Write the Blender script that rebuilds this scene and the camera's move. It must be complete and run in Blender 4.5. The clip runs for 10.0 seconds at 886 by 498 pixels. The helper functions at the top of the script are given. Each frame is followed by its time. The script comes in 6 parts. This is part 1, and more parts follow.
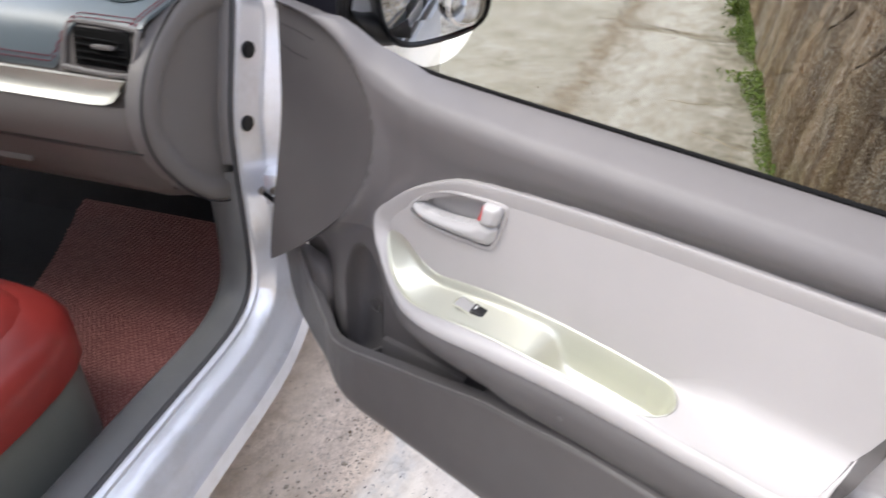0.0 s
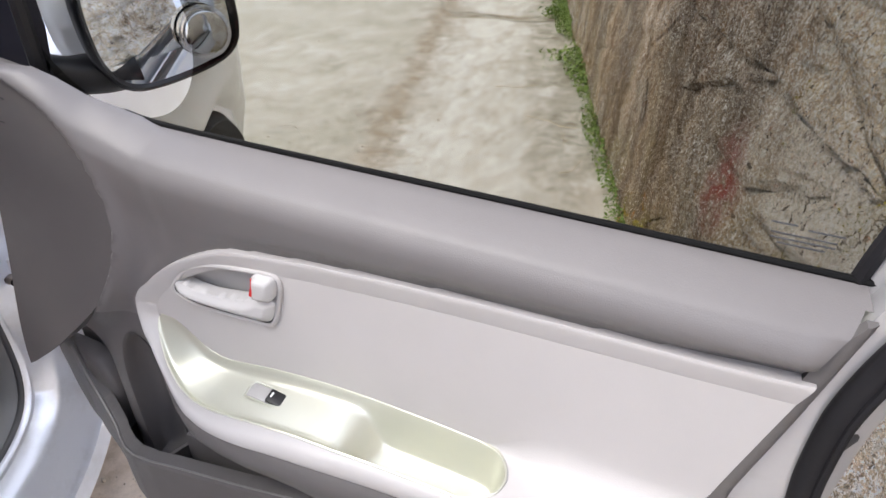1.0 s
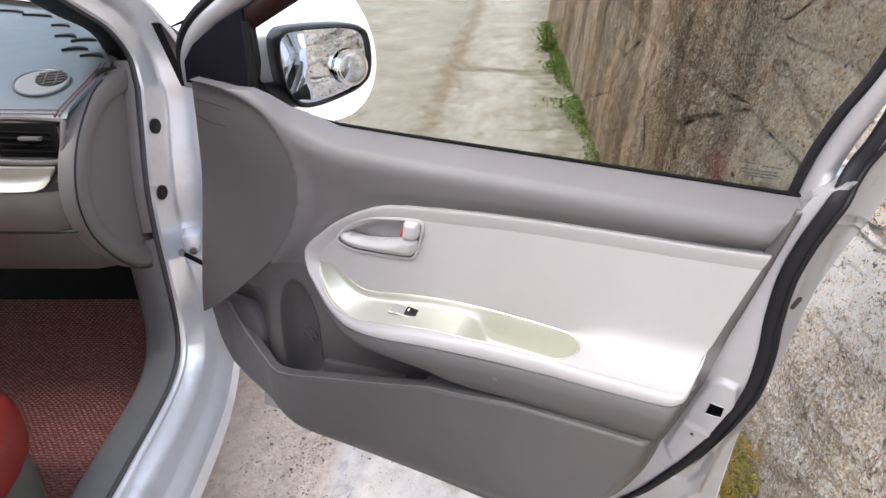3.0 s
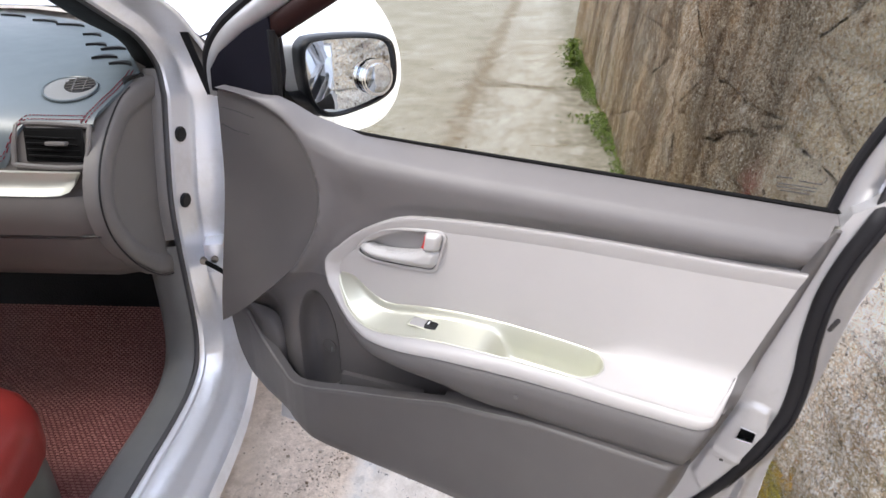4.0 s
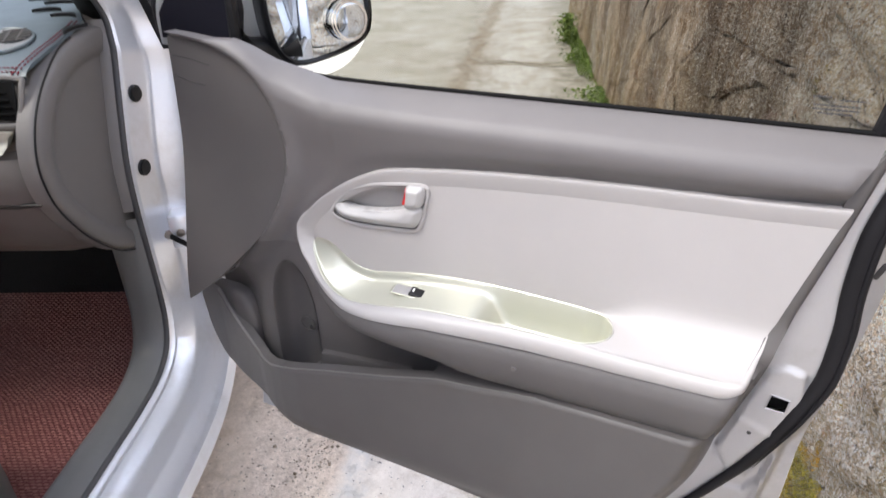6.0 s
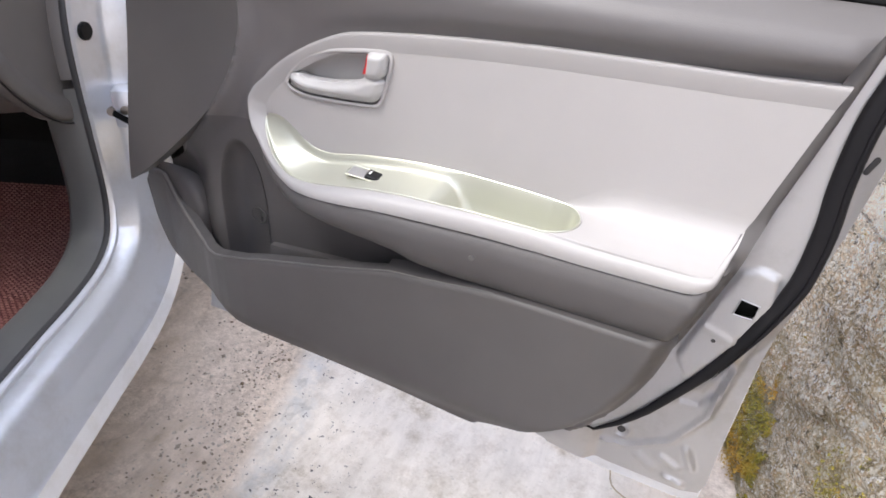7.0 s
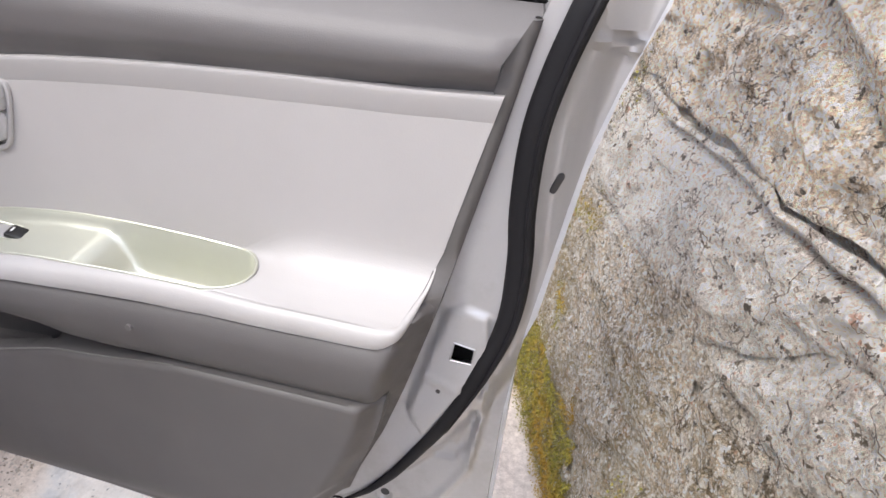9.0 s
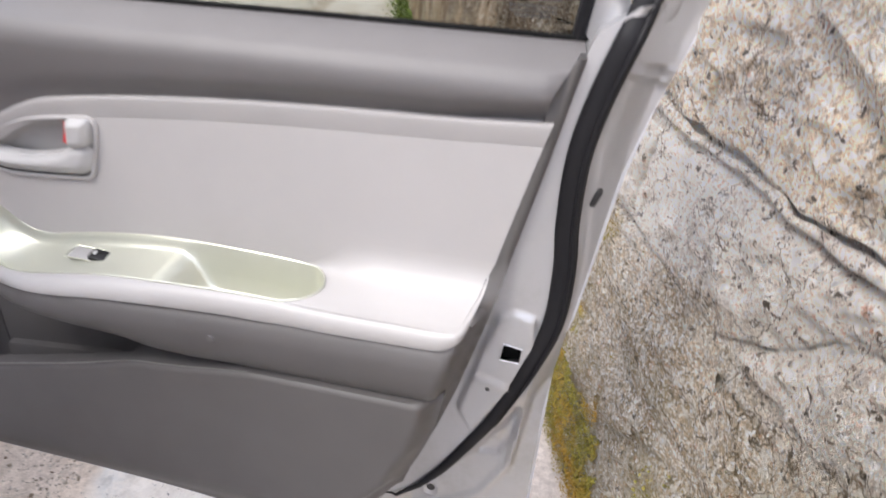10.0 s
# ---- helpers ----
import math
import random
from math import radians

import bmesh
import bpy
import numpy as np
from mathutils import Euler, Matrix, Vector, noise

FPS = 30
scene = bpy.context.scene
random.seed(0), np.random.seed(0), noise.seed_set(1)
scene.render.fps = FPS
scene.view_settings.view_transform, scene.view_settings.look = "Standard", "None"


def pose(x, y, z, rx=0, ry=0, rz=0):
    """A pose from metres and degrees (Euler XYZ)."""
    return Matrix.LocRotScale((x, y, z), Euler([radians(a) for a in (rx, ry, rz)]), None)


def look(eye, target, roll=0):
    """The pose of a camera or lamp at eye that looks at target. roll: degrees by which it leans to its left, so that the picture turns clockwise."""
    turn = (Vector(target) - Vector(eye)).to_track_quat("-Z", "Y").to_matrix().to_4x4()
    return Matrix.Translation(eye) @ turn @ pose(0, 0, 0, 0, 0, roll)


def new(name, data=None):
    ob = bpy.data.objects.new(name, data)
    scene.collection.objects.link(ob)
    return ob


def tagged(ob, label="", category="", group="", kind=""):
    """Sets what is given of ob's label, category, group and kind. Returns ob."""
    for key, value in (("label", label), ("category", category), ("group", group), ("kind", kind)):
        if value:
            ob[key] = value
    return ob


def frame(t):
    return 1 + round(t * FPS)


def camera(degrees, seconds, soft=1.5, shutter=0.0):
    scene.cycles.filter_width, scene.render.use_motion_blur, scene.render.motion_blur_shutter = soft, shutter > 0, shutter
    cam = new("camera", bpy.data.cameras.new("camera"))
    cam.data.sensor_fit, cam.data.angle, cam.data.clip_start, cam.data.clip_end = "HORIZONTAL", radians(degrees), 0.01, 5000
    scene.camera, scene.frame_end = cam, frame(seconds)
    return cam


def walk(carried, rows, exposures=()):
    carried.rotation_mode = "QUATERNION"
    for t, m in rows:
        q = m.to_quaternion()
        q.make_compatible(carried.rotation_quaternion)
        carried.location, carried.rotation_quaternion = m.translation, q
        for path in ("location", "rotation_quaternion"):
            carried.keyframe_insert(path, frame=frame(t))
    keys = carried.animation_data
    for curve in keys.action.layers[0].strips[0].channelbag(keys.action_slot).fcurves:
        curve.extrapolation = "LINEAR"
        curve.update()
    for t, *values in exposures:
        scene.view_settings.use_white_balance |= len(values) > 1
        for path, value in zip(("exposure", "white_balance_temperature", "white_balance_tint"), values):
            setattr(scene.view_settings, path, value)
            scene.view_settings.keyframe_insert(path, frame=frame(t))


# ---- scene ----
cam = camera(69.88, 10.0, soft=1.5, shutter=0.3)
# seconds, eye x y z, yaw, pitch, roll
ROWS = [
    (0, 0.723, -0.542, 1.122, 37.29, -33.40, 3.38),
    (0.2, 0.732, -0.478, 1.125, 34.62, -33.45, 2.44),
    (0.4, 0.720, -0.429, 1.115, 30.20, -33.37, 1.49),
    (0.5, 0.717, -0.413, 1.116, 27.23, -33.47, 2.15),
    (1, 0.732, -0.373, 1.119, 23.94, -33.36, 0.88),
    (1.5, 0.711, -0.494, 1.150, 23.25, -32.41, 0.06),
    (2, 0.702, -0.630, 1.162, 22.48, -30.99, 0.20),
    (3.5, 0.756, -0.734, 1.166, 24.27, -27.86, 0.86),
    (4, 0.737, -0.717, 1.153, 25.56, -27.27, 0.80),
    (4.5, 0.702, -0.678, 1.158, 27.28, -26.61, 0.00),
    (5, 0.718, -0.696, 1.192, 28.58, -26.14, -1.94),
    (5.5, 0.737, -0.653, 1.140, 27.44, -26.49, -2.59),
    (6, 0.722, -0.640, 1.066, 25.54, -28.24, -0.93),
    (6.2, 0.715, -0.640, 1.043, 24.82, -29.31, 0.38),
    (7.3, 0.753, -0.607, 0.946, 21.98, -32.54, 5.32),
    (7.5, 0.766, -0.595, 0.941, 21.15, -32.57, 5.79),
    (8, 0.829, -0.532, 0.905, 17.88, -32.36, 6.06),
    (8.5, 0.882, -0.468, 0.923, 13.50, -30.85, 5.36),
    (9, 0.897, -0.444, 0.940, 11.96, -29.61, 4.73),
    (9.5, 0.887, -0.458, 0.865, 9.14, -28.83, 3.58),
    (10, 0.855, -0.509, 0.968, 11.42, -28.67, 3.36),
]


def aimed(x, y, z, yaw, pitch, roll):
    return pose(x, y, z) @ pose(0, 0, 0, 0, 0, yaw) @ pose(0, 0, 0, 90 + pitch) @ pose(0, 0, 0, 0, 0, roll)


walk(cam, [(t, aimed(*row)) for t, *row in ROWS], [(0, 1.25), (6.2, 1.25), (7.4, 1.15), (10, 1.11)])

# ---- light: bright overcast day ----
world = bpy.data.worlds.new("overcast_sky")
scene.world = world
world.use_nodes = True
wn = world.node_tree
sky = wn.nodes.new("ShaderNodeTexSky")
sky.sky_type = "NISHITA"
sky.sun_disc = False
sky.sun_elevation, sky.sun_rotation = radians(52), radians(225)
sky.dust_density, sky.air_density, sky.ozone_density = 4.0, 1.0, 1.0
wash = wn.nodes.new("ShaderNodeMixRGB")
wash.inputs[0].default_value = 0.75
wash.inputs[2].default_value = (7.45, 7.9, 9.65, 1)
wn.links.new(sky.outputs[0], wash.inputs[1])
wn.links.new(wash.outputs[0], wn.nodes["Background"].inputs[0])
wn.nodes["Background"].inputs[1].default_value = 0.15

sun_data = bpy.data.lights.new("sun", "SUN")
sun_data.energy, sun_data.angle, sun_data.color = 1.4, radians(25), (1.0, 0.96, 0.9)
sun = new("sun", sun_data)
sun.matrix_world = look((-3.4, -5.0, 8.4), (0, 0, 0))


# ---- materials ----
def nodes_of(name):
    m = bpy.data.materials.new(name)
    m.use_nodes = True
    nt = m.node_tree
    return m, nt, nt.nodes["Principled BSDF"]


def noise_fac(nt, scale, detail=6, rough=0.6, lo=0.35, hi=0.65, coords="Object", stretch=None):
    """A 0..1 factor of noise at a real-world scale."""
    tc = nt.nodes.new("ShaderNodeTexCoord")
    out = tc.outputs[coords]
    if stretch:
        mp = nt.nodes.new("ShaderNodeMapping")
        mp.inputs["Scale"].default_value = stretch
        nt.links.new(out, mp.inputs[0])
        out = mp.outputs[0]
    n = nt.nodes.new("ShaderNodeTexNoise")
    n.inputs["Scale"].default_value, n.inputs["Detail"].default_value, n.inputs["Roughness"].default_value = scale, detail, rough
    nt.links.new(out, n.inputs["Vector"])
    r = nt.nodes.new("ShaderNodeMapRange")
    r.inputs[1].default_value, r.inputs[2].default_value = lo, hi
    nt.links.new(n.outputs["Fac"], r.inputs[0])
    return r.outputs[0]


def mixed(nt, fac, a, b, blend="MIX"):
    m = nt.nodes.new("ShaderNodeMixRGB")
    m.blend_type = blend
    for k, v in ((0, fac), (1, a), (2, b)):
        if isinstance(v, (int, float)):
            m.inputs[k].default_value = v
        elif isinstance(v, tuple):
            m.inputs[k].default_value = (*v[:3], 1)
        else:
            nt.links.new(v, m.inputs[k])
    return m.outputs[0]


def bumped(nt, bsdf, height, strength, distance):
    b = nt.nodes.new("ShaderNodeBump")
    b.inputs["Strength"].default_value, b.inputs["Distance"].default_value = strength, distance
    nt.links.new(height, b.inputs["Height"])
    old = bsdf.inputs["Normal"]
    if old.is_linked:
        nt.links.new(old.links[0].from_socket, b.inputs["Normal"])
    nt.links.new(b.outputs[0], old)


def surface(name, color, rough, vary=0.08, grain=900.0, grain_depth=0.0002, metal=0.0, coat=0.0, spec=0.5, stain=6.0):
    """A moulded or painted surface: slight large stains, fine grain in relief and gloss."""
    m, nt, b = nodes_of(name)
    dark = tuple(c * (1 - vary) for c in color)
    lite = tuple(min(1, c * (1 + vary)) for c in color)
    nt.links.new(mixed(nt, noise_fac(nt, stain), dark, lite), b.inputs["Base Color"])
    b.inputs["Metallic"].default_value, b.inputs["Coat Weight"].default_value = metal, coat
    b.inputs["Specular IOR Level"].default_value = spec
    r = nt.nodes.new("ShaderNodeMapRange")
    r.inputs[3].default_value, r.inputs[4].default_value = max(0.02, rough - 0.02), rough + 0.02
    nt.links.new(noise_fac(nt, stain * 5), r.inputs[0])
    nt.links.new(r.outputs[0], b.inputs["Roughness"])
    if grain_depth:
        bumped(nt, b, noise_fac(nt, grain, 2, 0.5, 0.3, 0.7), 0.35, grain_depth)
    return m


M_UPPER = surface("grey_brown_grained_plastic", (0.137, 0.128, 0.127), 0.5, 0.05)
M_LOWER = surface("dark_grey_grained_plastic", (0.106, 0.099, 0.096), 0.52, 0.06)
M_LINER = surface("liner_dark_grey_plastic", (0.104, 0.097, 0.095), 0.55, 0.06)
M_POCKET = surface("pocket_dark_plastic", (0.05, 0.047, 0.046), 0.6, 0.08)
M_INSERT = surface("light_warm_grey_plastic", (0.428, 0.411, 0.403), 0.42, 0.03, 700, 0.00015, spec=0.45)
M_BEIGE = surface("pale_champagne_satin_paint", (0.60, 0.605, 0.515), 0.36, 0.02, 700, 0.00006, metal=0.55)
M_STRIP = surface("beige_satin_trim", (0.54, 0.54, 0.485), 0.42, 0.03, 700, 0.00006, metal=0.4)
M_HANDLE = surface("silver_grey_satin_plastic", (0.45, 0.44, 0.435), 0.34, 0.04, 900, 0.00005)
# lighter and glossier than the panel: the edge highlight is painted in
M_LIP = surface("grey_plastic_edge_highlight", (0.19, 0.18, 0.175), 0.34, 0.05, 900, 0.0001)
M_BLACK = surface("black_plastic", (0.010, 0.010, 0.011), 0.42, 0.1, spec=0.3)
M_SAIL = surface("black_satin_plastic", (0.006, 0.006, 0.011), 0.5, 0.1, spec=0.25)
# darkened grey: the shade inside handle and switch recesses is in the colour
M_RECESS = surface("grey_plastic_shade_in_colour", (0.34, 0.33, 0.32), 0.5, 0.06, 900, 0.0001)
M_RUBBER = surface("black_rubber", (0.010, 0.0095, 0.011), 0.6, 0.2, 300, spec=0.25)
M_SEALGREY = surface("dark_grey_rubber", (0.05, 0.05, 0.052), 0.6, 0.1)
M_RED_DOT = surface("red_mark", (0.6, 0.03, 0.03), 0.5, 0.03)
M_WHITE = surface("white_mark", (0.8, 0.8, 0.8), 0.5, 0.03)
M_CHROME = surface("chrome", (0.85, 0.86, 0.88), 0.08, 0.02, metal=1.0, grain_depth=0)
M_STEEL = surface("worn_steel", (0.30, 0.265, 0.235), 0.3, 0.4, 200, metal=0.9)
M_OVAL = surface("mid_grey_plastic", (0.23, 0.235, 0.235), 0.5, 0.05)
M_DASH = surface("dash_grey_plastic", (0.100, 0.089, 0.083), 0.5, 0.05)
M_CAP = surface("dash_side_grey_plastic", (0.14, 0.131, 0.125), 0.5, 0.05)
M_SILL = surface("sill_grey_plastic", (0.112, 0.113, 0.110), 0.45, 0.1)
M_COVER = surface("blue_black_leatherette", (0.088, 0.116, 0.131), 0.42, 0.06, 500, 0.00008, spec=1.0)
M_STITCH = surface("red_thread", (0.17, 0.02, 0.035), 0.7, 0.1)
M_VENT = surface("matt_black_plastic", (0.006, 0.006, 0.006), 0.6, 0.1, spec=0.1)
M_MAROON = surface("dark_maroon_plastic", (0.018, 0.006, 0.005), 0.45, 0.3, spec=0.25)
M_SEAT = surface("red_leatherette", (0.25, 0.028, 0.022), 0.36, 0.15, 350, 0.0004)
M_SEATSIDE = surface("grey_seat_leatherette", (0.15, 0.16, 0.145), 0.5, 0.06, 350, 0.0003)
M_TYRE = surface("tyre_rubber", (0.03, 0.03, 0.03), 0.8, 0.2)
M_CARPET = surface("black_carpet", (0.012, 0.012, 0.012), 0.9, 0.3, 250, 0.002)
M_LINING = surface("grey_headlining", (0.35, 0.34, 0.32), 0.9, 0.05)


def paint(name, color, rough, metal):
    m, nt, b = nodes_of(name)
    flake = noise_fac(nt, 2600, 1, 0.5, 0.2, 0.8)
    dirt = noise_fac(nt, 9, 8, 0.7, 0.5, 0.72)
    base = mixed(nt, flake, tuple(c * 0.92 for c in color), tuple(min(1, c * 1.06) for c in color))
    nt.links.new(mixed(nt, dirt, base, tuple(c * 0.82 for c in (color[0], color[1] * 0.98, color[2] * 0.94))), b.inputs["Base Color"])
    b.inputs["Metallic"].default_value, b.inputs["Roughness"].default_value = metal, rough
    b.inputs["Coat Weight"].default_value, b.inputs["Coat Roughness"].default_value = 0.6, 0.08
    return m


M_PAINT = paint("silver_car_paint", (0.78, 0.80, 0.84), 0.31, 0.5)
# darker silver for the door shell, window frame and wheel rim
M_SILVER_DARK = paint("darker_silver_paint", (0.46, 0.455, 0.46), 0.34, 0.5)


def concrete():
    m, nt, b = nodes_of("worn_concrete")
    c = mixed(nt, noise_fac(nt, 1.6, 10, 0.7, 0.40, 0.60, "Object", (1.0, 0.4, 1.0)), (0.55, 0.52, 0.455), (0.75, 0.735, 0.69))
    c = mixed(nt, noise_fac(nt, 8, 10, 0.75, 0.47, 0.64, "Object", (1.0, 0.35, 1.0)), c, (0.52, 0.48, 0.41))
    c = mixed(nt, noise_fac(nt, 42, 8, 0.75, 0.56, 0.68, "Object", (1.0, 0.4, 1.0)), c, (0.36, 0.32, 0.26))
    c = mixed(nt, noise_fac(nt, 90, 6, 0.8, 0.58, 0.66), c, (0.82, 0.81, 0.77))
    # the joint between two long slabs, full of brown dirt, and pale wheel marks beside it
    tc = nt.nodes.new("ShaderNodeTexCoord")
    mp = nt.nodes.new("ShaderNodeMapping")
    mp.inputs["Rotation"].default_value = (0, 0, radians(-17.2))
    nt.links.new(tc.outputs["Object"], mp.inputs[0])
    sep = nt.nodes.new("ShaderNodeSeparateXYZ")
    nt.links.new(mp.outputs[0], sep.inputs[0])

    def band(centre, half, soft, wander, axis=0):
        n = nt.nodes.new("ShaderNodeTexNoise")
        n.inputs["Scale"].default_value, n.inputs["Detail"].default_value, n.inputs["Roughness"].default_value = 3.0, 8, 0.7
        nt.links.new(mp.outputs[0], n.inputs["Vector"])
        shift = nt.nodes.new("ShaderNodeMath")
        shift.operation, shift.inputs[1].default_value, shift.inputs[2].default_value = "MULTIPLY_ADD", wander, -centre - wander / 2
        nt.links.new(n.outputs["Fac"], shift.inputs[0])
        off = nt.nodes.new("ShaderNodeMath")
        nt.links.new(sep.outputs[axis], off.inputs[0])
        nt.links.new(shift.outputs[0], off.inputs[1])
        away = nt.nodes.new("ShaderNodeMath")
        away.operation = "ABSOLUTE"
        nt.links.new(off.outputs[0], away.inputs[0])
        r = nt.nodes.new("ShaderNodeMapRange")
        r.inputs[1].default_value, r.inputs[2].default_value, r.inputs[3].default_value, r.inputs[4].default_value = half, half + soft, 1.0, 0.0
        nt.links.new(away.outputs[0], r.inputs[0])
        return r.outputs[0]

    def times(a, b2):
        t = nt.nodes.new("ShaderNodeMath")
        t.operation = "MULTIPLY"
        nt.links.new(a, t.inputs[0])
        nt.links.new(b2, t.inputs[1])
        return t.outputs[0]

    def side_of(edge, soft, wander):
        n = nt.nodes.new("ShaderNodeTexNoise")
        n.inputs["Scale"].default_value, n.inputs["Detail"].default_value, n.inputs["Roughness"].default_value = 5.0, 10, 0.75
        nt.links.new(mp.outputs[0], n.inputs["Vector"])
        shift = nt.nodes.new("ShaderNodeMath")
        shift.operation, shift.inputs[1].default_value = "MULTIPLY_ADD", wander
        nt.links.new(n.outputs["Fac"], shift.inputs[0])
        nt.links.new(sep.outputs[0], shift.inputs[2])
        r = nt.nodes.new("ShaderNodeMapRange")
        r.inputs[1].default_value, r.inputs[2].default_value = edge + wander / 2 - soft, edge + wander / 2 + soft
        nt.links.new(shift.outputs[0], r.inputs[0])
        return r.outputs[0]

    near_end = nt.nodes.new("ShaderNodeMapRange")
    near_end.inputs[1].default_value, near_end.inputs[2].default_value, near_end.inputs[3].default_value, near_end.inputs[4].default_value = 0.6, 1.9, 1.0, 0.0
    nt.links.new(sep.outputs[1], near_end.inputs[0])
    tan = mixed(nt, noise_fac(nt, 60, 10, 0.85, 0.38, 0.62), (0.54, 0.45, 0.37), (0.88, 0.78, 0.68))
    tan = mixed(nt, noise_fac(nt, 5, 8, 0.7, 0.50, 0.72), tan, (0.80, 0.70, 0.60))
    pale = mixed(nt, noise_fac(nt, 22, 10, 0.8, 0.48, 0.70), (0.80, 0.755, 0.695), (0.60, 0.54, 0.47))
    pale = mixed(nt, noise_fac(nt, 80, 8, 0.85, 0.60, 0.66), pale, (0.42, 0.40, 0.38))
    streak = noise_fac(nt, 5, 8, 0.7, 0.45, 0.70, "Object", (1.0, 0.5, 1.0))
    c = mixed(nt, times(band(-1.2, 1.05, 0.2, 0.2), noise_fac(nt, 2, 6, 0.7, 0.3, 0.6)), c, (0.50, 0.475, 0.40))
    this_slab = nt.nodes.new("ShaderNodeMapRange")
    this_slab.inputs[1].default_value, this_slab.inputs[2].default_value, this_slab.inputs[3].default_value, this_slab.inputs[4].default_value = 3.9, 4.2, 0.5, 0.0
    nt.links.new(sep.outputs[1], this_slab.inputs[0])
    c = mixed(nt, times(this_slab.outputs[0], times(band(0.30, 0.03, 0.14, 0.35), streak)), c, (0.70, 0.69, 0.655))
    c = mixed(nt, times(band(0.0, 0.03, 0.08, 0.40), noise_fac(nt, 9, 10, 0.8, 0.36, 0.56)), c, (0.36, 0.295, 0.215))
    c = mixed(nt, times(band(0.0, 0.12, 0.16, 0.30), noise_fac(nt, 70, 6, 0.8, 0.55, 0.63)), c, (0.19, 0.15, 0.11))
    for centre, half in ((0.27, 0.012), (0.37, 0.008), (0.60, 0.005)):
        c = mixed(nt, times(this_slab.outputs[0], times(band(centre, half, 0.03, 0.07), noise_fac(nt, 11, 9, 0.75, 0.38, 0.64))), c, (0.80, 0.79, 0.755))
    # the broken cross joint to the far slab, full of soil
    c = mixed(nt, times(times(side_of(0.05, 0.04, 0.1), band(4.24, 0.025, 0.07, 0.22, 1)), noise_fac(nt, 9, 10, 0.8, 0.34, 0.52)), c, (0.32, 0.275, 0.20))
    # soil and dead leaf dust washed up against the wall foot
    c = mixed(nt, times(band(0.90, 0.10, 0.30, 0.25), noise_fac(nt, 7, 10, 0.8, 0.34, 0.58)), c, (0.31, 0.28, 0.215))
    c = mixed(nt, near_end.outputs[0], c, mixed(nt, side_of(0.13, 0.018, 0.10), tan, pale))
    blue = times(times(band(0.165, 0.015, 0.04, 0.10), noise_fac(nt, 14, 8, 0.75, 0.42, 0.62)), near_end.outputs[0])
    c = mixed(nt, blue, c, (0.60, 0.595, 0.58))
    chips = times(times(band(0.20, 0.07, 0.08, 0.12), noise_fac(nt, 95, 4, 0.6, 0.645, 0.67)), near_end.outputs[0])
    c = mixed(nt, chips, c, (0.10, 0.10, 0.11))
    c = mixed(nt, times(side_of(0.86, 0.06, 0.2), near_end.outputs[0]), c, tan)
    # fine mottling, small dark stains and pale worn spots
    c = mixed(nt, 0.8, c, mixed(nt, noise_fac(nt, 20, 9, 0.75, 0.36, 0.64, "Object", (1.0, 0.35, 1.0)), (0.84, 0.825, 0.80), (1.11, 1.10, 1.09)), "MULTIPLY")
    c = mixed(nt, times(noise_fac(nt, 3.2, 7, 0.7, 0.50, 0.64), noise_fac(nt, 30, 6, 0.8, 0.45, 0.60)), c, mixed(nt, 1.0, c, (0.66, 0.62, 0.54), "MULTIPLY"))
    c.node.use_clamp = True
    # hairline cracks
    v = nt.nodes.new("ShaderNodeTexVoronoi")
    v.feature = "DISTANCE_TO_EDGE"
    v.inputs["Scale"].default_value = 0.55
    warp = nt.nodes.new("ShaderNodeTexNoise")
    warp.inputs["Scale"].default_value, warp.inputs["Detail"].default_value = 2.4, 8
    nt.links.new(tc.outputs["Object"], warp.inputs["Vector"])
    add = nt.nodes.new("ShaderNodeMixRGB")
    add.blend_type, add.inputs[0].default_value = "ADD", 0.9
    nt.links.new(tc.outputs["Object"], add.inputs[1])
    nt.links.new(warp.outputs["Color"], add.inputs[2])
    nt.links.new(add.outputs[0], v.inputs["Vector"])
    k = nt.nodes.new("ShaderNodeMapRange")
    k.inputs[1].default_value, k.inputs[2].default_value, k.inputs[3].default_value, k.inputs[4].default_value = 0.0, 0.003, 0.22, 0.0
    nt.links.new(v.outputs["Distance"], k.inputs[0])
    c = mixed(nt, k.outputs[0], c, (0.16, 0.14, 0.11))
    nt.links.new(c, b.inputs["Base Color"])
    b.inputs["Roughness"].default_value = 0.9
    b.inputs["Specular IOR Level"].default_value = 0.25
    bumped(nt, b, noise_fac(nt, 45, 10, 0.75, 0.2, 0.8), 0.6, 0.0045)
    bumped(nt, b, noise_fac(nt, 4, 4, 0.6, 0.2, 0.8, "Object", (1.0, 0.4, 1.0)), 0.12, 0.010)
    return m


M_CONCRETE = concrete()


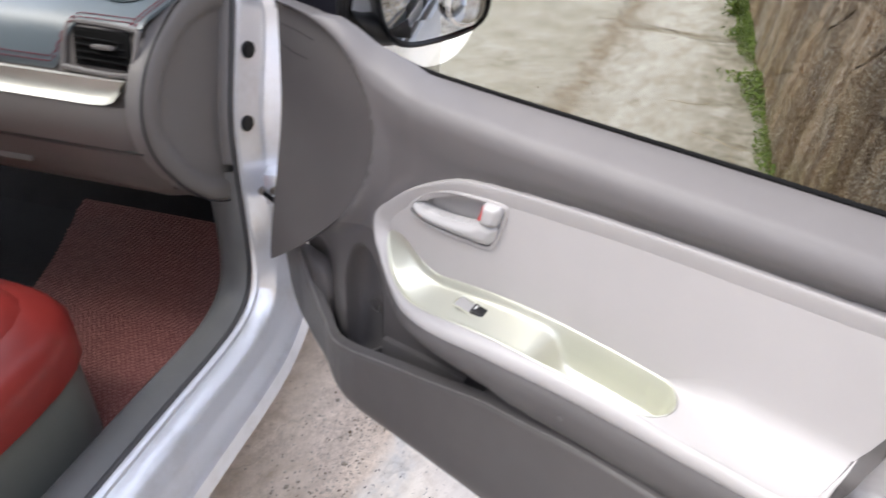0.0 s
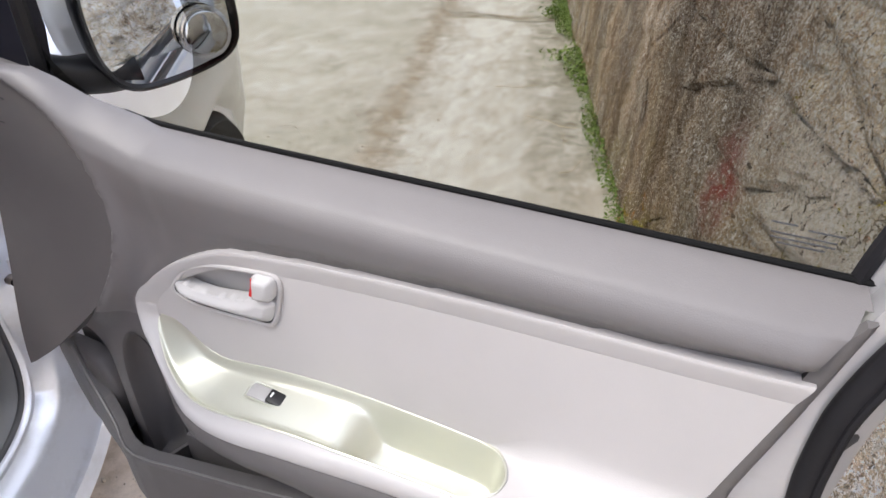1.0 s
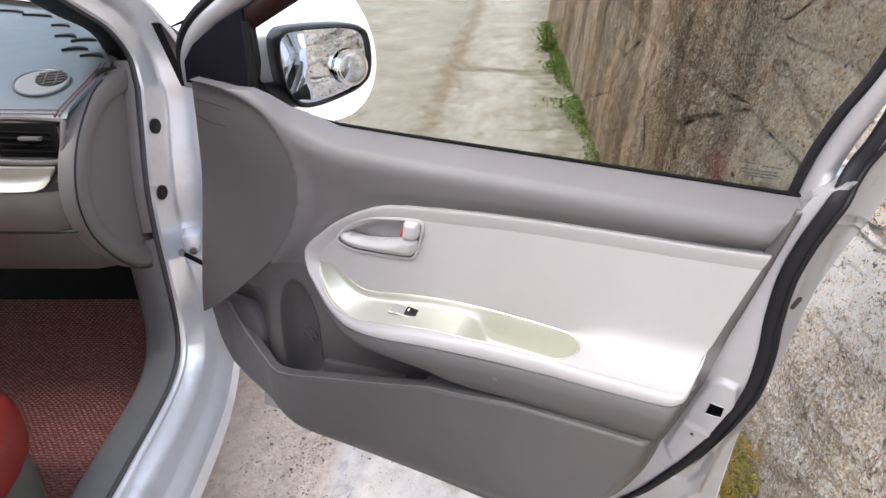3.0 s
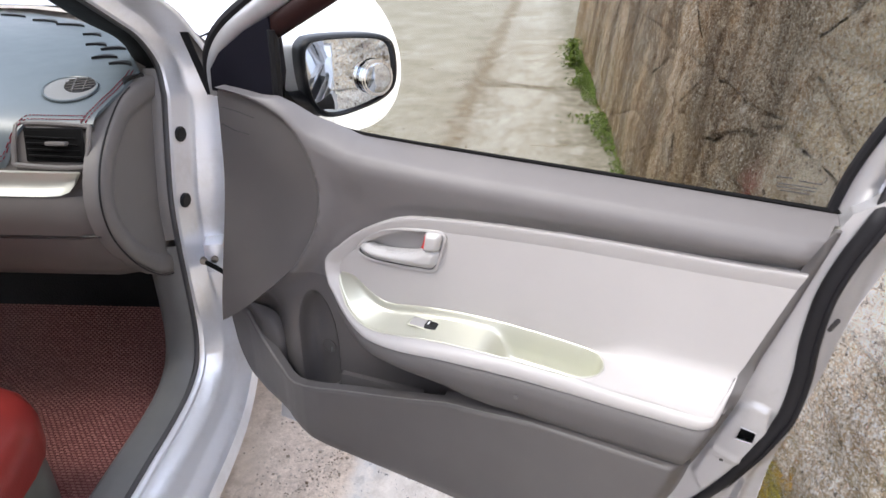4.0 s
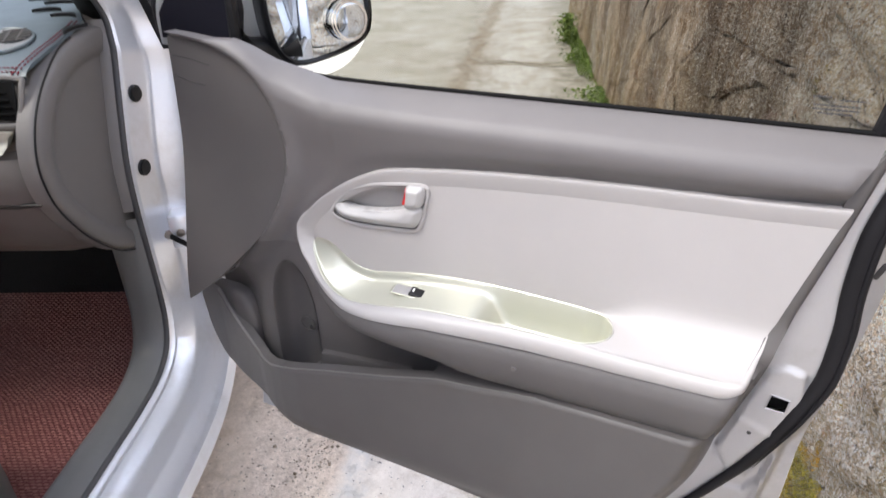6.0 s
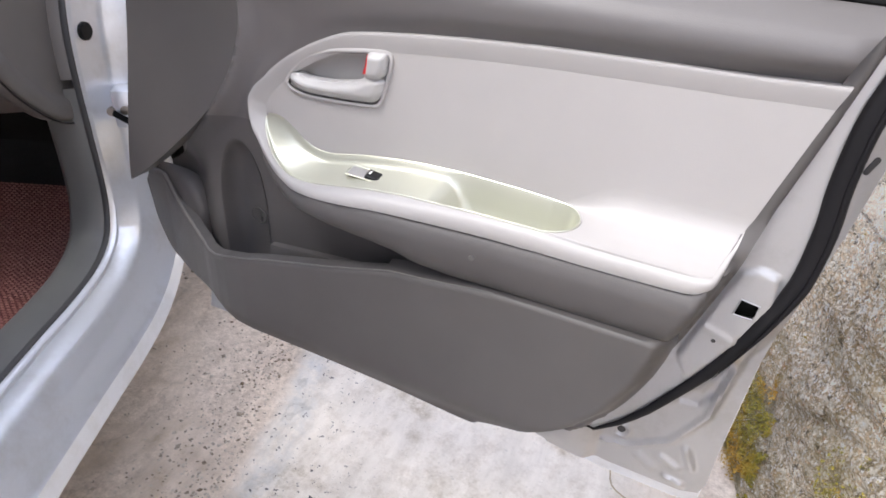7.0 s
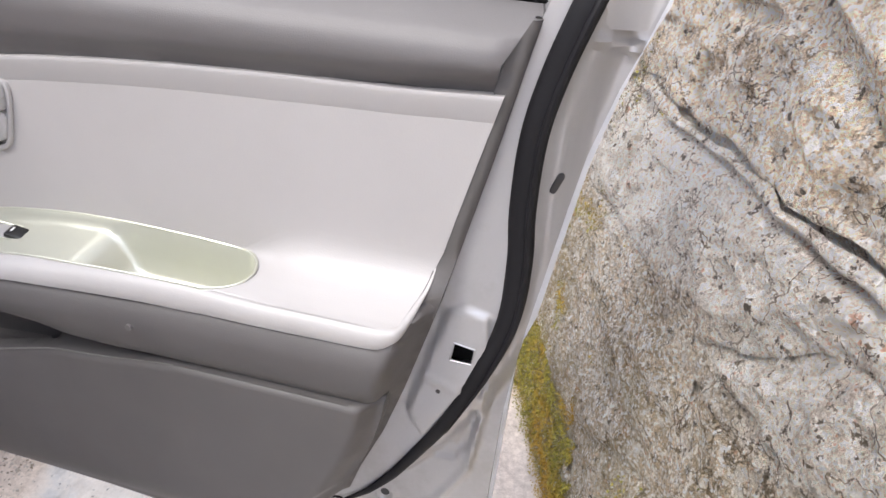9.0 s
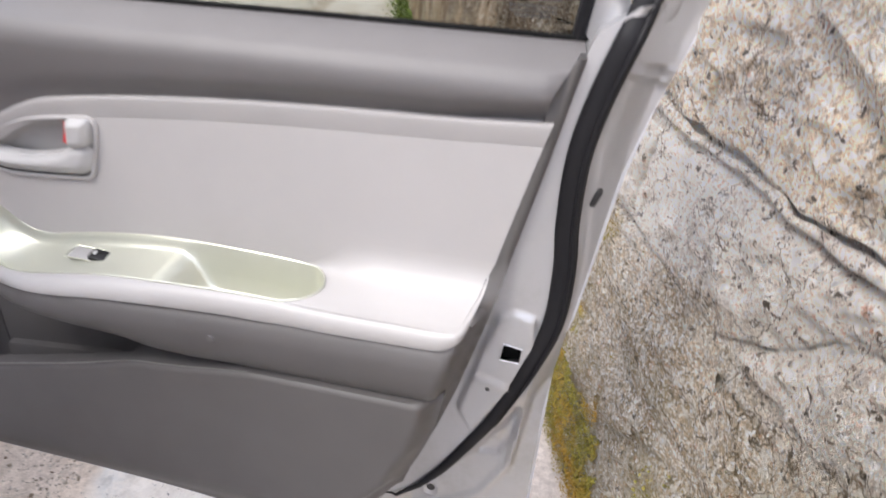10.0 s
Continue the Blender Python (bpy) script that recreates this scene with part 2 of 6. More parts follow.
def stone(name, tint):
    """Rough conglomerate: pebbles in a gritty ground, with rust, soot and lichen stains."""
    m, nt, b = nodes_of(name)
    c = mixed(nt, noise_fac(nt, 3.2, 8, 0.7, 0.40, 0.60), (tint[0] * 0.80, tint[1] * 0.72, tint[2] * 0.60), tint)
    info = nt.nodes.new("ShaderNodeObjectInfo")
    c = mixed(nt, 0.35, c, mixed(nt, info.outputs["Random"], (0.66, 0.54, 0.38), (0.84, 0.82, 0.79)))
    c = mixed(nt, noise_fac(nt, 2.1, 8, 0.72, 0.55, 0.72), c, (0.46, 0.33, 0.18))
    c = mixed(nt, noise_fac(nt, 34, 10, 0.85, 0.50, 0.62), c, tuple(t * 0.74 for t in tint))
    c = mixed(nt, noise_fac(nt, 120, 6, 0.85, 0.60, 0.66), c, tuple(t * 0.34 for t in tint))
    c = mixed(nt, noise_fac(nt, 85, 6, 0.85, 0.56, 0.62), c, (0.86, 0.84, 0.80))
    c = mixed(nt, noise_fac(nt, 3.4, 9, 0.72, 0.58, 0.72, "Object", (1.0, 1.0, 0.25)), c, (0.17, 0.155, 0.13))
    tc = nt.nodes.new("ShaderNodeTexCoord")
    place = nt.nodes.new("ShaderNodeSeparateXYZ")
    nt.links.new(tc.outputs["Object"], place.inputs[0])
    along = nt.nodes.new("ShaderNodeMapRange")
    along.inputs[1].default_value, along.inputs[2].default_value = 0.45, 1.3
    nt.links.new(place.outputs[1], along.inputs[0])
    def both(a, b2):
        t = nt.nodes.new("ShaderNodeMath")
        t.operation = "MULTIPLY"
        nt.links.new(a, t.inputs[0])
        nt.links.new(b2, t.inputs[1])
        return t.outputs[0]
    def course(lo, hi, soft, tone, share):
        n = nt.nodes.new("ShaderNodeTexNoise")
        n.inputs["Scale"].default_value, n.inputs["Detail"].default_value = 6.0, 8
        nt.links.new(tc.outputs["Object"], n.inputs["Vector"])
        z = nt.nodes.new("ShaderNodeMath")
        z.operation, z.inputs[1].default_value = "MULTIPLY_ADD", 0.14
        nt.links.new(n.outputs["Fac"], z.inputs[0])
        nt.links.new(place.outputs[2], z.inputs[2])
        up, down = nt.nodes.new("ShaderNodeMapRange"), nt.nodes.new("ShaderNodeMapRange")
        up.inputs[1].default_value, up.inputs[2].default_value = lo + 0.07 - soft, lo + 0.07 + soft
        down.inputs[1].default_value, down.inputs[2].default_value, down.inputs[3].default_value, down.inputs[4].default_value = hi + 0.07 - soft, hi + 0.07 + soft, share, 0.0
        nt.links.new(z.outputs[0], up.inputs[0])
        nt.links.new(z.outputs[0], down.inputs[0])
        return mixed(nt, both(up.outputs[0], down.outputs[0]), c, tone)
    c = course(0.72, 2.2, 0.02, (0.86, 0.73, 0.56), 0.62)
    c = course(0.55, 0.72, 0.02, (1.0, 0.95, 0.90), 0.75)
    c = course(0.05, 0.50, 0.06, (0.56, 0.45, 0.31), 0.72)
    # the far stretch is older: rust-brown, with dark water streaks down from the top
    c = mixed(nt, both(along.outputs[0], noise_fac(nt, 1.3, 8, 0.7, 0.30, 0.62)), c, (0.50, 0.36, 0.22))
    c = mixed(nt, both(along.outputs[0], noise_fac(nt, 5.0, 9, 0.75, 0.44, 0.60, "Object", (1.0, 1.0, 0.16))), c, (0.27, 0.225, 0.175))
    grit = noise_fac(nt, 85, 12, 0.95, 0.41, 0.60)
    c = mixed(nt, 1.0, c, mixed(nt, grit, (0.46, 0.435, 0.41), (1.46, 1.44, 1.40)), "MULTIPLY")
    c = mixed(nt, 0.8, c, mixed(nt, noise_fac(nt, 300, 4, 0.7, 0.40, 0.60), (0.76, 0.75, 0.74), (1.26, 1.26, 1.26)), "MULTIPLY")
    c = mixed(nt, noise_fac(nt, 6.5, 9, 0.75, 0.55, 0.66), c, mixed(nt, 1.0, c, (0.72, 0.70, 0.68), "MULTIPLY"))
    c = mixed(nt, both(along.outputs[0], noise_fac(nt, 0.9, 5, 0.6, 0.22, 0.50)), c, mixed(nt, 1.0, c, (0.84, 0.77, 0.68), "MULTIPLY"))
    c.node.use_clamp = True
    for scale, share, pick in ((62, 0.30, 0), (135, 0.50, 1), (290, 0.55, 2)):
        v = nt.nodes.new("ShaderNodeTexVoronoi")
        v.inputs["Scale"].default_value = scale
        nt.links.new(tc.outputs["Object"], v.inputs["Vector"])
        sep = nt.nodes.new("ShaderNodeSeparateColor")
        nt.links.new(v.outputs["Color"], sep.inputs[0])
        edge = nt.nodes.new("ShaderNodeMapRange")
        edge.inputs[1].default_value, edge.inputs[2].default_value, edge.inputs[3].default_value, edge.inputs[4].default_value = 0.30, 0.52, 1.0, 0.0
        nt.links.new(v.outputs["Distance"], edge.inputs[0])
        some = nt.nodes.new("ShaderNodeMath")
        some.operation = "LESS_THAN"
        some.inputs[1].default_value = share
        nt.links.new(sep.outputs[0], some.inputs[0])
        mask = nt.nodes.new("ShaderNodeMath")
        mask.operation = "MULTIPLY"
        nt.links.new(edge.outputs[0], mask.inputs[0])
        nt.links.new(some.outputs[0], mask.inputs[1])
        ramp = nt.nodes.new("ShaderNodeValToRGB")
        ramp.color_ramp.interpolation = "CONSTANT"
        stops = ((0.0, (0.80, 0.77, 0.72)), (0.30, (0.60, 0.53, 0.44)), (0.46, (0.92, 0.90, 0.86)), (0.70, (0.68, 0.63, 0.56)), (0.90, (0.24, 0.22, 0.20)), (0.96, (0.62, 0.34, 0.22)))
        ramp.color_ramp.elements[0].position, ramp.color_ramp.elements[0].color = 0.0, (*stops[0][1], 1)
        ramp.color_ramp.elements[1].position, ramp.color_ramp.elements[1].color = stops[1][0], (*stops[1][1], 1)
        for p, col in stops[2:]:
            ramp.color_ramp.elements.new(p).color = (*col, 1)
        nt.links.new(sep.outputs[1], ramp.inputs[0])
        soft = nt.nodes.new("ShaderNodeMath")
        soft.operation, soft.inputs[1].default_value = "MULTIPLY", 0.75
        nt.links.new(mask.outputs[0], soft.inputs[0])
        c = mixed(nt, soft.outputs[0], c, ramp.outputs[0])
        bumped(nt, b, mask.outputs[0], 0.7, (0.0030, 0.0020, 0.0010)[pick])
    # bright flecks of quartz and dark pits
    c = mixed(nt, noise_fac(nt, 150, 3, 0.6, 0.545, 0.580), c, (0.97, 0.93, 0.88))
    c = mixed(nt, noise_fac(nt, 48, 5, 0.7, 0.605, 0.63), c, (0.95, 0.91, 0.86))
    c = mixed(nt, noise_fac(nt, 62, 5, 0.7, 0.600, 0.635), c, (0.15, 0.125, 0.10))
    c = mixed(nt, noise_fac(nt, 8, 10, 0.8, 0.545, 0.66), c, mixed(nt, 1.0, c, (0.47, 0.40, 0.34), "MULTIPLY"))
    # dark damp streaks running down the older stretch
    c = mixed(nt, both(along.outputs[0], noise_fac(nt, 4.2, 10, 0.75, 0.42, 0.58, "Object", (1.0, 1.0, 0.10))), c, mixed(nt, 1.0, c, (0.44, 0.41, 0.38), "MULTIPLY"))
    c = mixed(nt, both(along.outputs[0], noise_fac(nt, 13, 9, 0.8, 0.50, 0.62, "Object", (1.0, 1.0, 0.45))), c, mixed(nt, 1.0, c, (0.52, 0.49, 0.46), "MULTIPLY"))
    # cracks and crevices with dirt in them, where the face has weathered
    for scale, width, lo, hi in ((5.5, 0.016, 0.46, 0.54), (15.0, 0.020, 0.50, 0.58)):
        v = nt.nodes.new("ShaderNodeTexVoronoi")
        v.feature = "DISTANCE_TO_EDGE"
        v.inputs["Scale"].default_value = scale
        warp = nt.nodes.new("ShaderNodeTexNoise")
        warp.inputs["Scale"].default_value, warp.inputs["Detail"].default_value = scale * 2.2, 6
        nt.links.new(tc.outputs["Object"], warp.inputs["Vector"])
        shift = nt.nodes.new("ShaderNodeMixRGB")
        shift.blend_type, shift.inputs[0].default_value = "ADD", 1.6 / scale
        nt.links.new(tc.outputs["Object"], shift.inputs[1])
        nt.links.new(warp.outputs["Color"], shift.inputs[2])
        nt.links.new(shift.outputs[0], v.inputs["Vector"])
        k = nt.nodes.new("ShaderNodeMapRange")
        k.inputs[1].default_value, k.inputs[2].default_value, k.inputs[3].default_value, k.inputs[4].default_value = width * 0.25, width, 1.0, 0.0
        nt.links.new(v.outputs["Distance"], k.inputs[0])
        fade = nt.nodes.new("ShaderNodeMapRange")
        fade.inputs[1].default_value, fade.inputs[2].default_value, fade.inputs[3].default_value, fade.inputs[4].default_value = 0.5, 1.1, 1.0, 0.12
        nt.links.new(place.outputs[1], fade.inputs[0])
        line = both(both(k.outputs[0], fade.outputs[0]), noise_fac(nt, scale * 0.55, 5, 0.6, lo, hi))
        c = mixed(nt, line, c, mixed(nt, 1.0, c, (0.26, 0.22, 0.18), "MULTIPLY"))
        inv = nt.nodes.new("ShaderNodeMath")
        inv.operation, inv.inputs[0].default_value = "SUBTRACT", 1.0
        nt.links.new(line, inv.inputs[1])
        bumped(nt, b, inv.outputs[0], 0.8, 0.012 if scale < 10 else 0.006)
    # the near stretch is lighter, fading out along the wall
    near_gain = nt.nodes.new("ShaderNodeMapRange")
    near_gain.inputs[1].default_value, near_gain.inputs[2].default_value, near_gain.inputs[3].default_value, near_gain.inputs[4].default_value = 0.35, 1.1, 1.0, 0.0
    nt.links.new(place.outputs[1], near_gain.inputs[0])
    c = mixed(nt, near_gain.outputs[0], c, mixed(nt, 1.0, c, (1.31, 1.28, 1.24), "MULTIPLY"))
    # an old smear of red paint
    spot = nt.nodes.new("ShaderNodeMapping")
    spot.inputs["Location"].default_value, spot.inputs["Scale"].default_value = (0, -0.945, -0.335), (0, 1, 0.65)
    nt.links.new(tc.outputs["Object"], spot.inputs[0])
    far = nt.nodes.new("ShaderNodeVectorMath")
    far.operation = "LENGTH"
    nt.links.new(spot.outputs[0], far.inputs[0])
    near = nt.nodes.new("ShaderNodeMapRange")
    near.inputs[1].default_value, near.inputs[2].default_value, near.inputs[3].default_value, near.inputs[4].default_value = 0.02, 0.10, 1.0, 0.0
    nt.links.new(far.outputs["Value"], near.inputs[0])
    smear = nt.nodes.new("ShaderNodeMath")
    smear.operation = "MULTIPLY"
    nt.links.new(near.outputs[0], smear.inputs[0])
    nt.links.new(noise_fac(nt, 26, 8, 0.75, 0.40, 0.58), smear.inputs[1])
    c = mixed(nt, smear.outputs[0], c, (0.42, 0.05, 0.05))
    # moss that has spread from the foot in ragged patches
    sepxyz = nt.nodes.new("ShaderNodeSeparateXYZ")
    nt.links.new(tc.outputs["Object"], sepxyz.inputs[0])
    low = nt.nodes.new("ShaderNodeMapRange")
    low.inputs[1].default_value, low.inputs[2].default_value, low.inputs[3].default_value, low.inputs[4].default_value = 0.0, 0.75, 1.0, 0.0
    nt.links.new(sepxyz.outputs[2], low.inputs[0])
    spread = nt.nodes.new("ShaderNodeMath")
    spread.operation = "MULTIPLY"
    nt.links.new(low.outputs[0], spread.inputs[0])
    nt.links.new(noise_fac(nt, 7, 10, 0.75, 0.37, 0.60), spread.inputs[1])
    c = mixed(nt, spread.outputs[0], c, mixed(nt, noise_fac(nt, 60, 6, 0.8, 0.4, 0.6), (0.20, 0.165, 0.075), (0.44, 0.37, 0.21)))
    # orange lichen spots low down, bright grains of quartz everywhere
    c = mixed(nt, both(low.outputs[0], noise_fac(nt, 13, 7, 0.75, 0.60, 0.67)), c, (0.52, 0.25, 0.06))
    c = mixed(nt, noise_fac(nt, 125, 3, 0.65, 0.605, 0.63), c, (0.95, 0.93, 0.90))
    c = mixed(nt, noise_fac(nt, 52, 4, 0.7, 0.635, 0.66), c, (0.92, 0.89, 0.86))
    c = mixed(nt, noise_fac(nt, 70, 5, 0.75, 0.63, 0.67), c, (0.20, 0.165, 0.13))
    # rust-brown wash and dark water streaks over the older stretch
    c = mixed(nt, both(along.outputs[0], noise_fac(nt, 2.0, 8, 0.7, 0.36, 0.58)), c, mixed(nt, 1.0, c, (1.08, 0.96, 0.82), "MULTIPLY"))
    c = mixed(nt, both(along.outputs[0], noise_fac(nt, 5.5, 9, 0.7, 0.47, 0.60, "Object", (1.0, 1.0, 0.11))), c, mixed(nt, 1.0, c, (0.60, 0.56, 0.52), "MULTIPLY"))
    nt.links.new(c, b.inputs["Base Color"])
    b.inputs["Roughness"].default_value = 0.9
    b.inputs["Specular IOR Level"].default_value = 0.25
    bumped(nt, b, noise_fac(nt, 160, 8, 0.9, 0.25, 0.75), 0.8, 0.0035)
    bumped(nt, b, noise_fac(nt, 40, 8, 0.85, 0.2, 0.8), 0.5, 0.008)
    return m


M_STONE = stone("pebbly_rubble_stone", (0.97, 0.82, 0.66))
M_MORTAR = stone("weathered_mortar", (0.92, 0.85, 0.76))


def leafy(name, a, b_, patch=None):
    m, nt, b = nodes_of(name)
    g = nt.nodes.new("ShaderNodeNewGeometry")
    c = mixed(nt, g.outputs["Random Per Island"], a, b_)
    if patch:
        c = mixed(nt, noise_fac(nt, 9, 5, 0.65, 0.48, 0.62), c, patch)
    nt.links.new(c, b.inputs["Base Color"])
    b.inputs["Roughness"].default_value = 0.7
    return m


M_MOSS = leafy("ochre_green_moss", (0.13, 0.12, 0.02), (0.40, 0.33, 0.04), (0.42, 0.25, 0.03))
M_LEAF = leafy("fresh_green_leaf", (0.085, 0.14, 0.025), (0.24, 0.33, 0.07))
M_GRIT = leafy("brown_grit", (0.20, 0.15, 0.10), (0.62, 0.56, 0.48))
M_CRACK = surface("crack_dirt", (0.24, 0.205, 0.155), 0.95, 0.3, 60, 0.003)
M_PEACH = surface("peach_pebble", (0.60, 0.40, 0.28), 0.8, 0.3, 200, 0.001)
M_TWIG = surface("dry_twig", (0.46, 0.38, 0.26), 0.8, 0.2)


def clear_glass(name, tint, gloss):
    """A thin pane: lets light straight through, tinted, with its own reflection."""
    m, nt, b = nodes_of(name)
    t = nt.nodes.new("ShaderNodeBsdfTransparent")
    t.inputs[0].default_value = (*tint, 1)
    gl = nt.nodes.new("ShaderNodeBsdfGlossy")
    gl.inputs["Roughness"].default_value = 0.02
    fr = nt.nodes.new("ShaderNodeFresnel")
    fr.inputs[0].default_value = gloss
    mix = nt.nodes.new("ShaderNodeMixShader")
    nt.links.new(fr.outputs[0], mix.inputs[0])
    nt.links.new(t.outputs[0], mix.inputs[1])
    nt.links.new(gl.outputs[0], mix.inputs[2])
    nt.links.new(mix.outputs[0], nt.nodes["Material Output"].inputs[0])
    return m


M_GLASS = clear_glass("clear_car_glass", (0.93, 0.95, 0.94), 1.25)
M_TINT = clear_glass("tint_film", (0.395, 0.386, 0.352), 1.12)
M_MIRROR = surface("mirror_silver", (0.64, 0.68, 0.73), 0.0, 0.01, metal=1.0, grain_depth=0)


def mat_mesh():
    m, nt, b = nodes_of("red_woven_vinyl_highlit")
    g = nt.nodes.new("ShaderNodeNewGeometry")
    # thread colours lifted above the backing to carry the weave's highlights
    c = mixed(nt, g.outputs["Random Per Island"], (0.21, 0.085, 0.073), (0.33, 0.16, 0.14))
    c = mixed(nt, noise_fac(nt, 7, 6, 0.7, 0.52, 0.85), c, (0.30, 0.16, 0.14))
    nt.links.new(c, b.inputs["Base Color"])
    b.inputs["Roughness"].default_value = 0.30
    return m


M_WEAVE = mat_mesh()
M_MATBASE = surface("red_mat_backing", (0.115, 0.030, 0.026), 0.6, 0.2, 300, 0.001)


# ---- mesh helpers ----
def finish(bm, smooth=True, angle=40):
    bmesh.ops.recalc_face_normals(bm, faces=bm.faces)
    if smooth:
        for f in bm.faces:
            f.smooth = True
        for e in bm.edges:
            if len(e.link_faces) == 2 and e.calc_face_angle(0) > radians(angle):
                e.smooth = False


def part(name, bm, material, parent=None, label="", m=None, smooth=True, angle=40):
    """One mesh object, under its thing or part. m: a frame in which the mesh was drawn."""
    if m is not None:
        bmesh.ops.transform(bm, matrix=m, verts=bm.verts)
    finish(bm, smooth, angle)
    me = bpy.data.meshes.new(name)
    bm.to_mesh(me)
    bm.free()
    me.materials.append(material)
    ob = new(name, me)
    if parent is not None:
        ob.parent = parent
    if label:
        ob["label"] = label
    return ob


def smooth01(x):
    x = min(1.0, max(0.0, x))
    return x * x * (3 - 2 * x)


def lerp_table(table, x):
    """Piecewise-linear value of a table of (x, value), x rising."""
    if x <= table[0][0]:
        return table[0][1]
    for (a, va), (b, vb) in zip(table, table[1:]):
        if x <= b:
            return va + (vb - va) * (x - a) / (b - a)
    return table[-1][1]


def spline(points, per=6, closed=False):
    """Catmull-Rom through the points."""
    pts = [Vector(p) for p in points]
    n, out = len(pts), []
    for i in range(n if closed else n - 1):
        p = [pts[(i + k) % n] if closed else pts[min(max(i + k, 0), n - 1)] for k in (-1, 0, 1, 2)]
        for s in range(per):
            t = s / per
            out.append(0.5 * (2 * p[1] + (p[2] - p[0]) * t + (2 * p[0] - 5 * p[1] + 4 * p[2] - p[3]) * t * t + (3 * p[1] - p[0] - 3 * p[2] + p[3]) * t**3))
    if not closed:
        out.append(pts[-1])
    return out


def inside(poly, x, z):
    hit = False
    for (ax, az), (bx, bz) in zip(poly, poly[1:] + poly[:1]):
        if (az > z) != (bz > z) and x < (bx - ax) * (z - az) / (bz - az) + ax:
            hit = not hit
    return hit


def edge_distance(poly, x, z, closed=True):
    best = 9.0
    for (ax, az), (bx, bz) in zip(poly, poly[1:] + (poly[:1] if closed else [])):
        dx, dz = bx - ax, bz - az
        t = min(1.0, max(0.0, ((x - ax) * dx + (z - az) * dz) / (dx * dx + dz * dz + 1e-12)))
        best = min(best, math.hypot(ax + t * dx - x, az + t * dz - z))
    return best


def nearest_on(poly, x, z):
    best, where = 9.0, (x, z)
    for (ax, az), (bx, bz) in zip(poly, poly[1:] + poly[:1]):
        dx, dz = bx - ax, bz - az
        t = min(1.0, max(0.0, ((x - ax) * dx + (z - az) * dz) / (dx * dx + dz * dz + 1e-12)))
        d = math.hypot(ax + t * dx - x, az + t * dz - z)
        if d < best:
            best, where = d, (ax + t * dx, az + t * dz)
    return where


def sheet(outline, depth, step, back, hole=None, skirt=True, fine=None, cut=(), dense=None):
    """A moulded sheet over an outline in x and z: cut by a grid, pushed to y = depth(x, z), its rim turned back to y = back(x, z)."""
    bm = bmesh.new()
    vs = [bm.verts.new((p[0], 0, p[1])) for p in outline]
    bm.faces.new(vs)
    xs, zs = [p[0] for p in outline], [p[1] for p in outline]
    for axis, lo, hi in ((0, min(xs), max(xs)), (2, min(zs), max(zs))):
        no = (1, 0, 0) if axis == 0 else (0, 0, 1)
        for i in range(1, int((hi - lo) / step) + 1):
            co = [0, 0, 0]
            co[axis] = lo + i * step
            bmesh.ops.bisect_plane(bm, geom=bm.verts[:] + bm.edges[:] + bm.faces[:], plane_co=co, plane_no=no, dist=1e-5)
    for k in range(int((fine[1] - fine[0]) / fine[2]) if fine else 0):
        bmesh.ops.bisect_plane(bm, geom=bm.verts[:] + bm.edges[:] + bm.faces[:], plane_co=(0, 0, fine[0] + k * fine[2]), plane_no=(0, 0, 1), dist=1e-5)
    if dense:
        x0, small = dense
        for axis, lo, hi in ((0, x0, max(xs)), (2, min(zs), max(zs))):
            for i in range(1, int((hi - lo) / small) + 1):
                co = [0, 0, 0]
                co[axis] = lo + i * small
                fs = [f for f in bm.faces if f.calc_center_median().x > x0 - 0.002 and min(v.co[axis] for v in f.verts) < co[axis] < max(v.co[axis] for v in f.verts)]
                some = set(fs)
                for f in fs:
                    some.update(f.edges)
                    some.update(f.verts)
                bmesh.ops.bisect_plane(bm, geom=list(some), plane_co=co, plane_no=(1, 0, 0) if axis == 0 else (0, 0, 1), dist=1e-5)
    bmesh.ops.remove_doubles(bm, verts=bm.verts, dist=0.0004)
    outer = {e for e in bm.edges if len(e.link_faces) == 1}
    if hole:
        bmesh.ops.delete(bm, geom=[f for f in bm.faces if hole(f.calc_center_median().x, f.calc_center_median().z)], context="FACES")
    for poly in cut:
        bmesh.ops.delete(bm, geom=[f for f in bm.faces if inside(poly, f.calc_center_median().x, f.calc_center_median().z)], context="FACES")
        edge = {v for e in bm.edges if len(e.link_faces) == 1 and e not in outer for v in e.verts if not any(k in outer for k in v.link_edges)}
        for v in edge:
            x, z = nearest_on(poly, v.co.x, v.co.z)
            if math.hypot(x - v.co.x, z - v.co.z) < step * 1.6:
                v.co.x, v.co.z = x, z
    rim = [e for e in bm.edges if len(e.link_faces) == 1 and e in outer]
    for v in bm.verts:
        v.co.y = depth(v.co.x, v.co.z)
    if skirt:
        made = bmesh.ops.extrude_edge_only(bm, edges=rim)["geom"]
        for v in made:
            if isinstance(v, bmesh.types.BMVert):
                v.co.y = back(v.co.x, v.co.z)
    return bm


def loft(rings, closed=True, caps=True):
    """Skin over rings of points, each of the same count."""
    bm = bmesh.new()
    rows = [[bm.verts.new(p) for p in ring] for ring in rings]
    n = len(rows[0])
    for a, b in zip(rows, rows[1:]):
        for i in range(n if closed else n - 1):
            j = (i + 1) % n
            bm.faces.new((a[i], a[j], b[j], b[i]))
    if caps and closed:
        bm.faces.new(rows[0][::-1])
        bm.faces.new(rows[-1])
    return bm


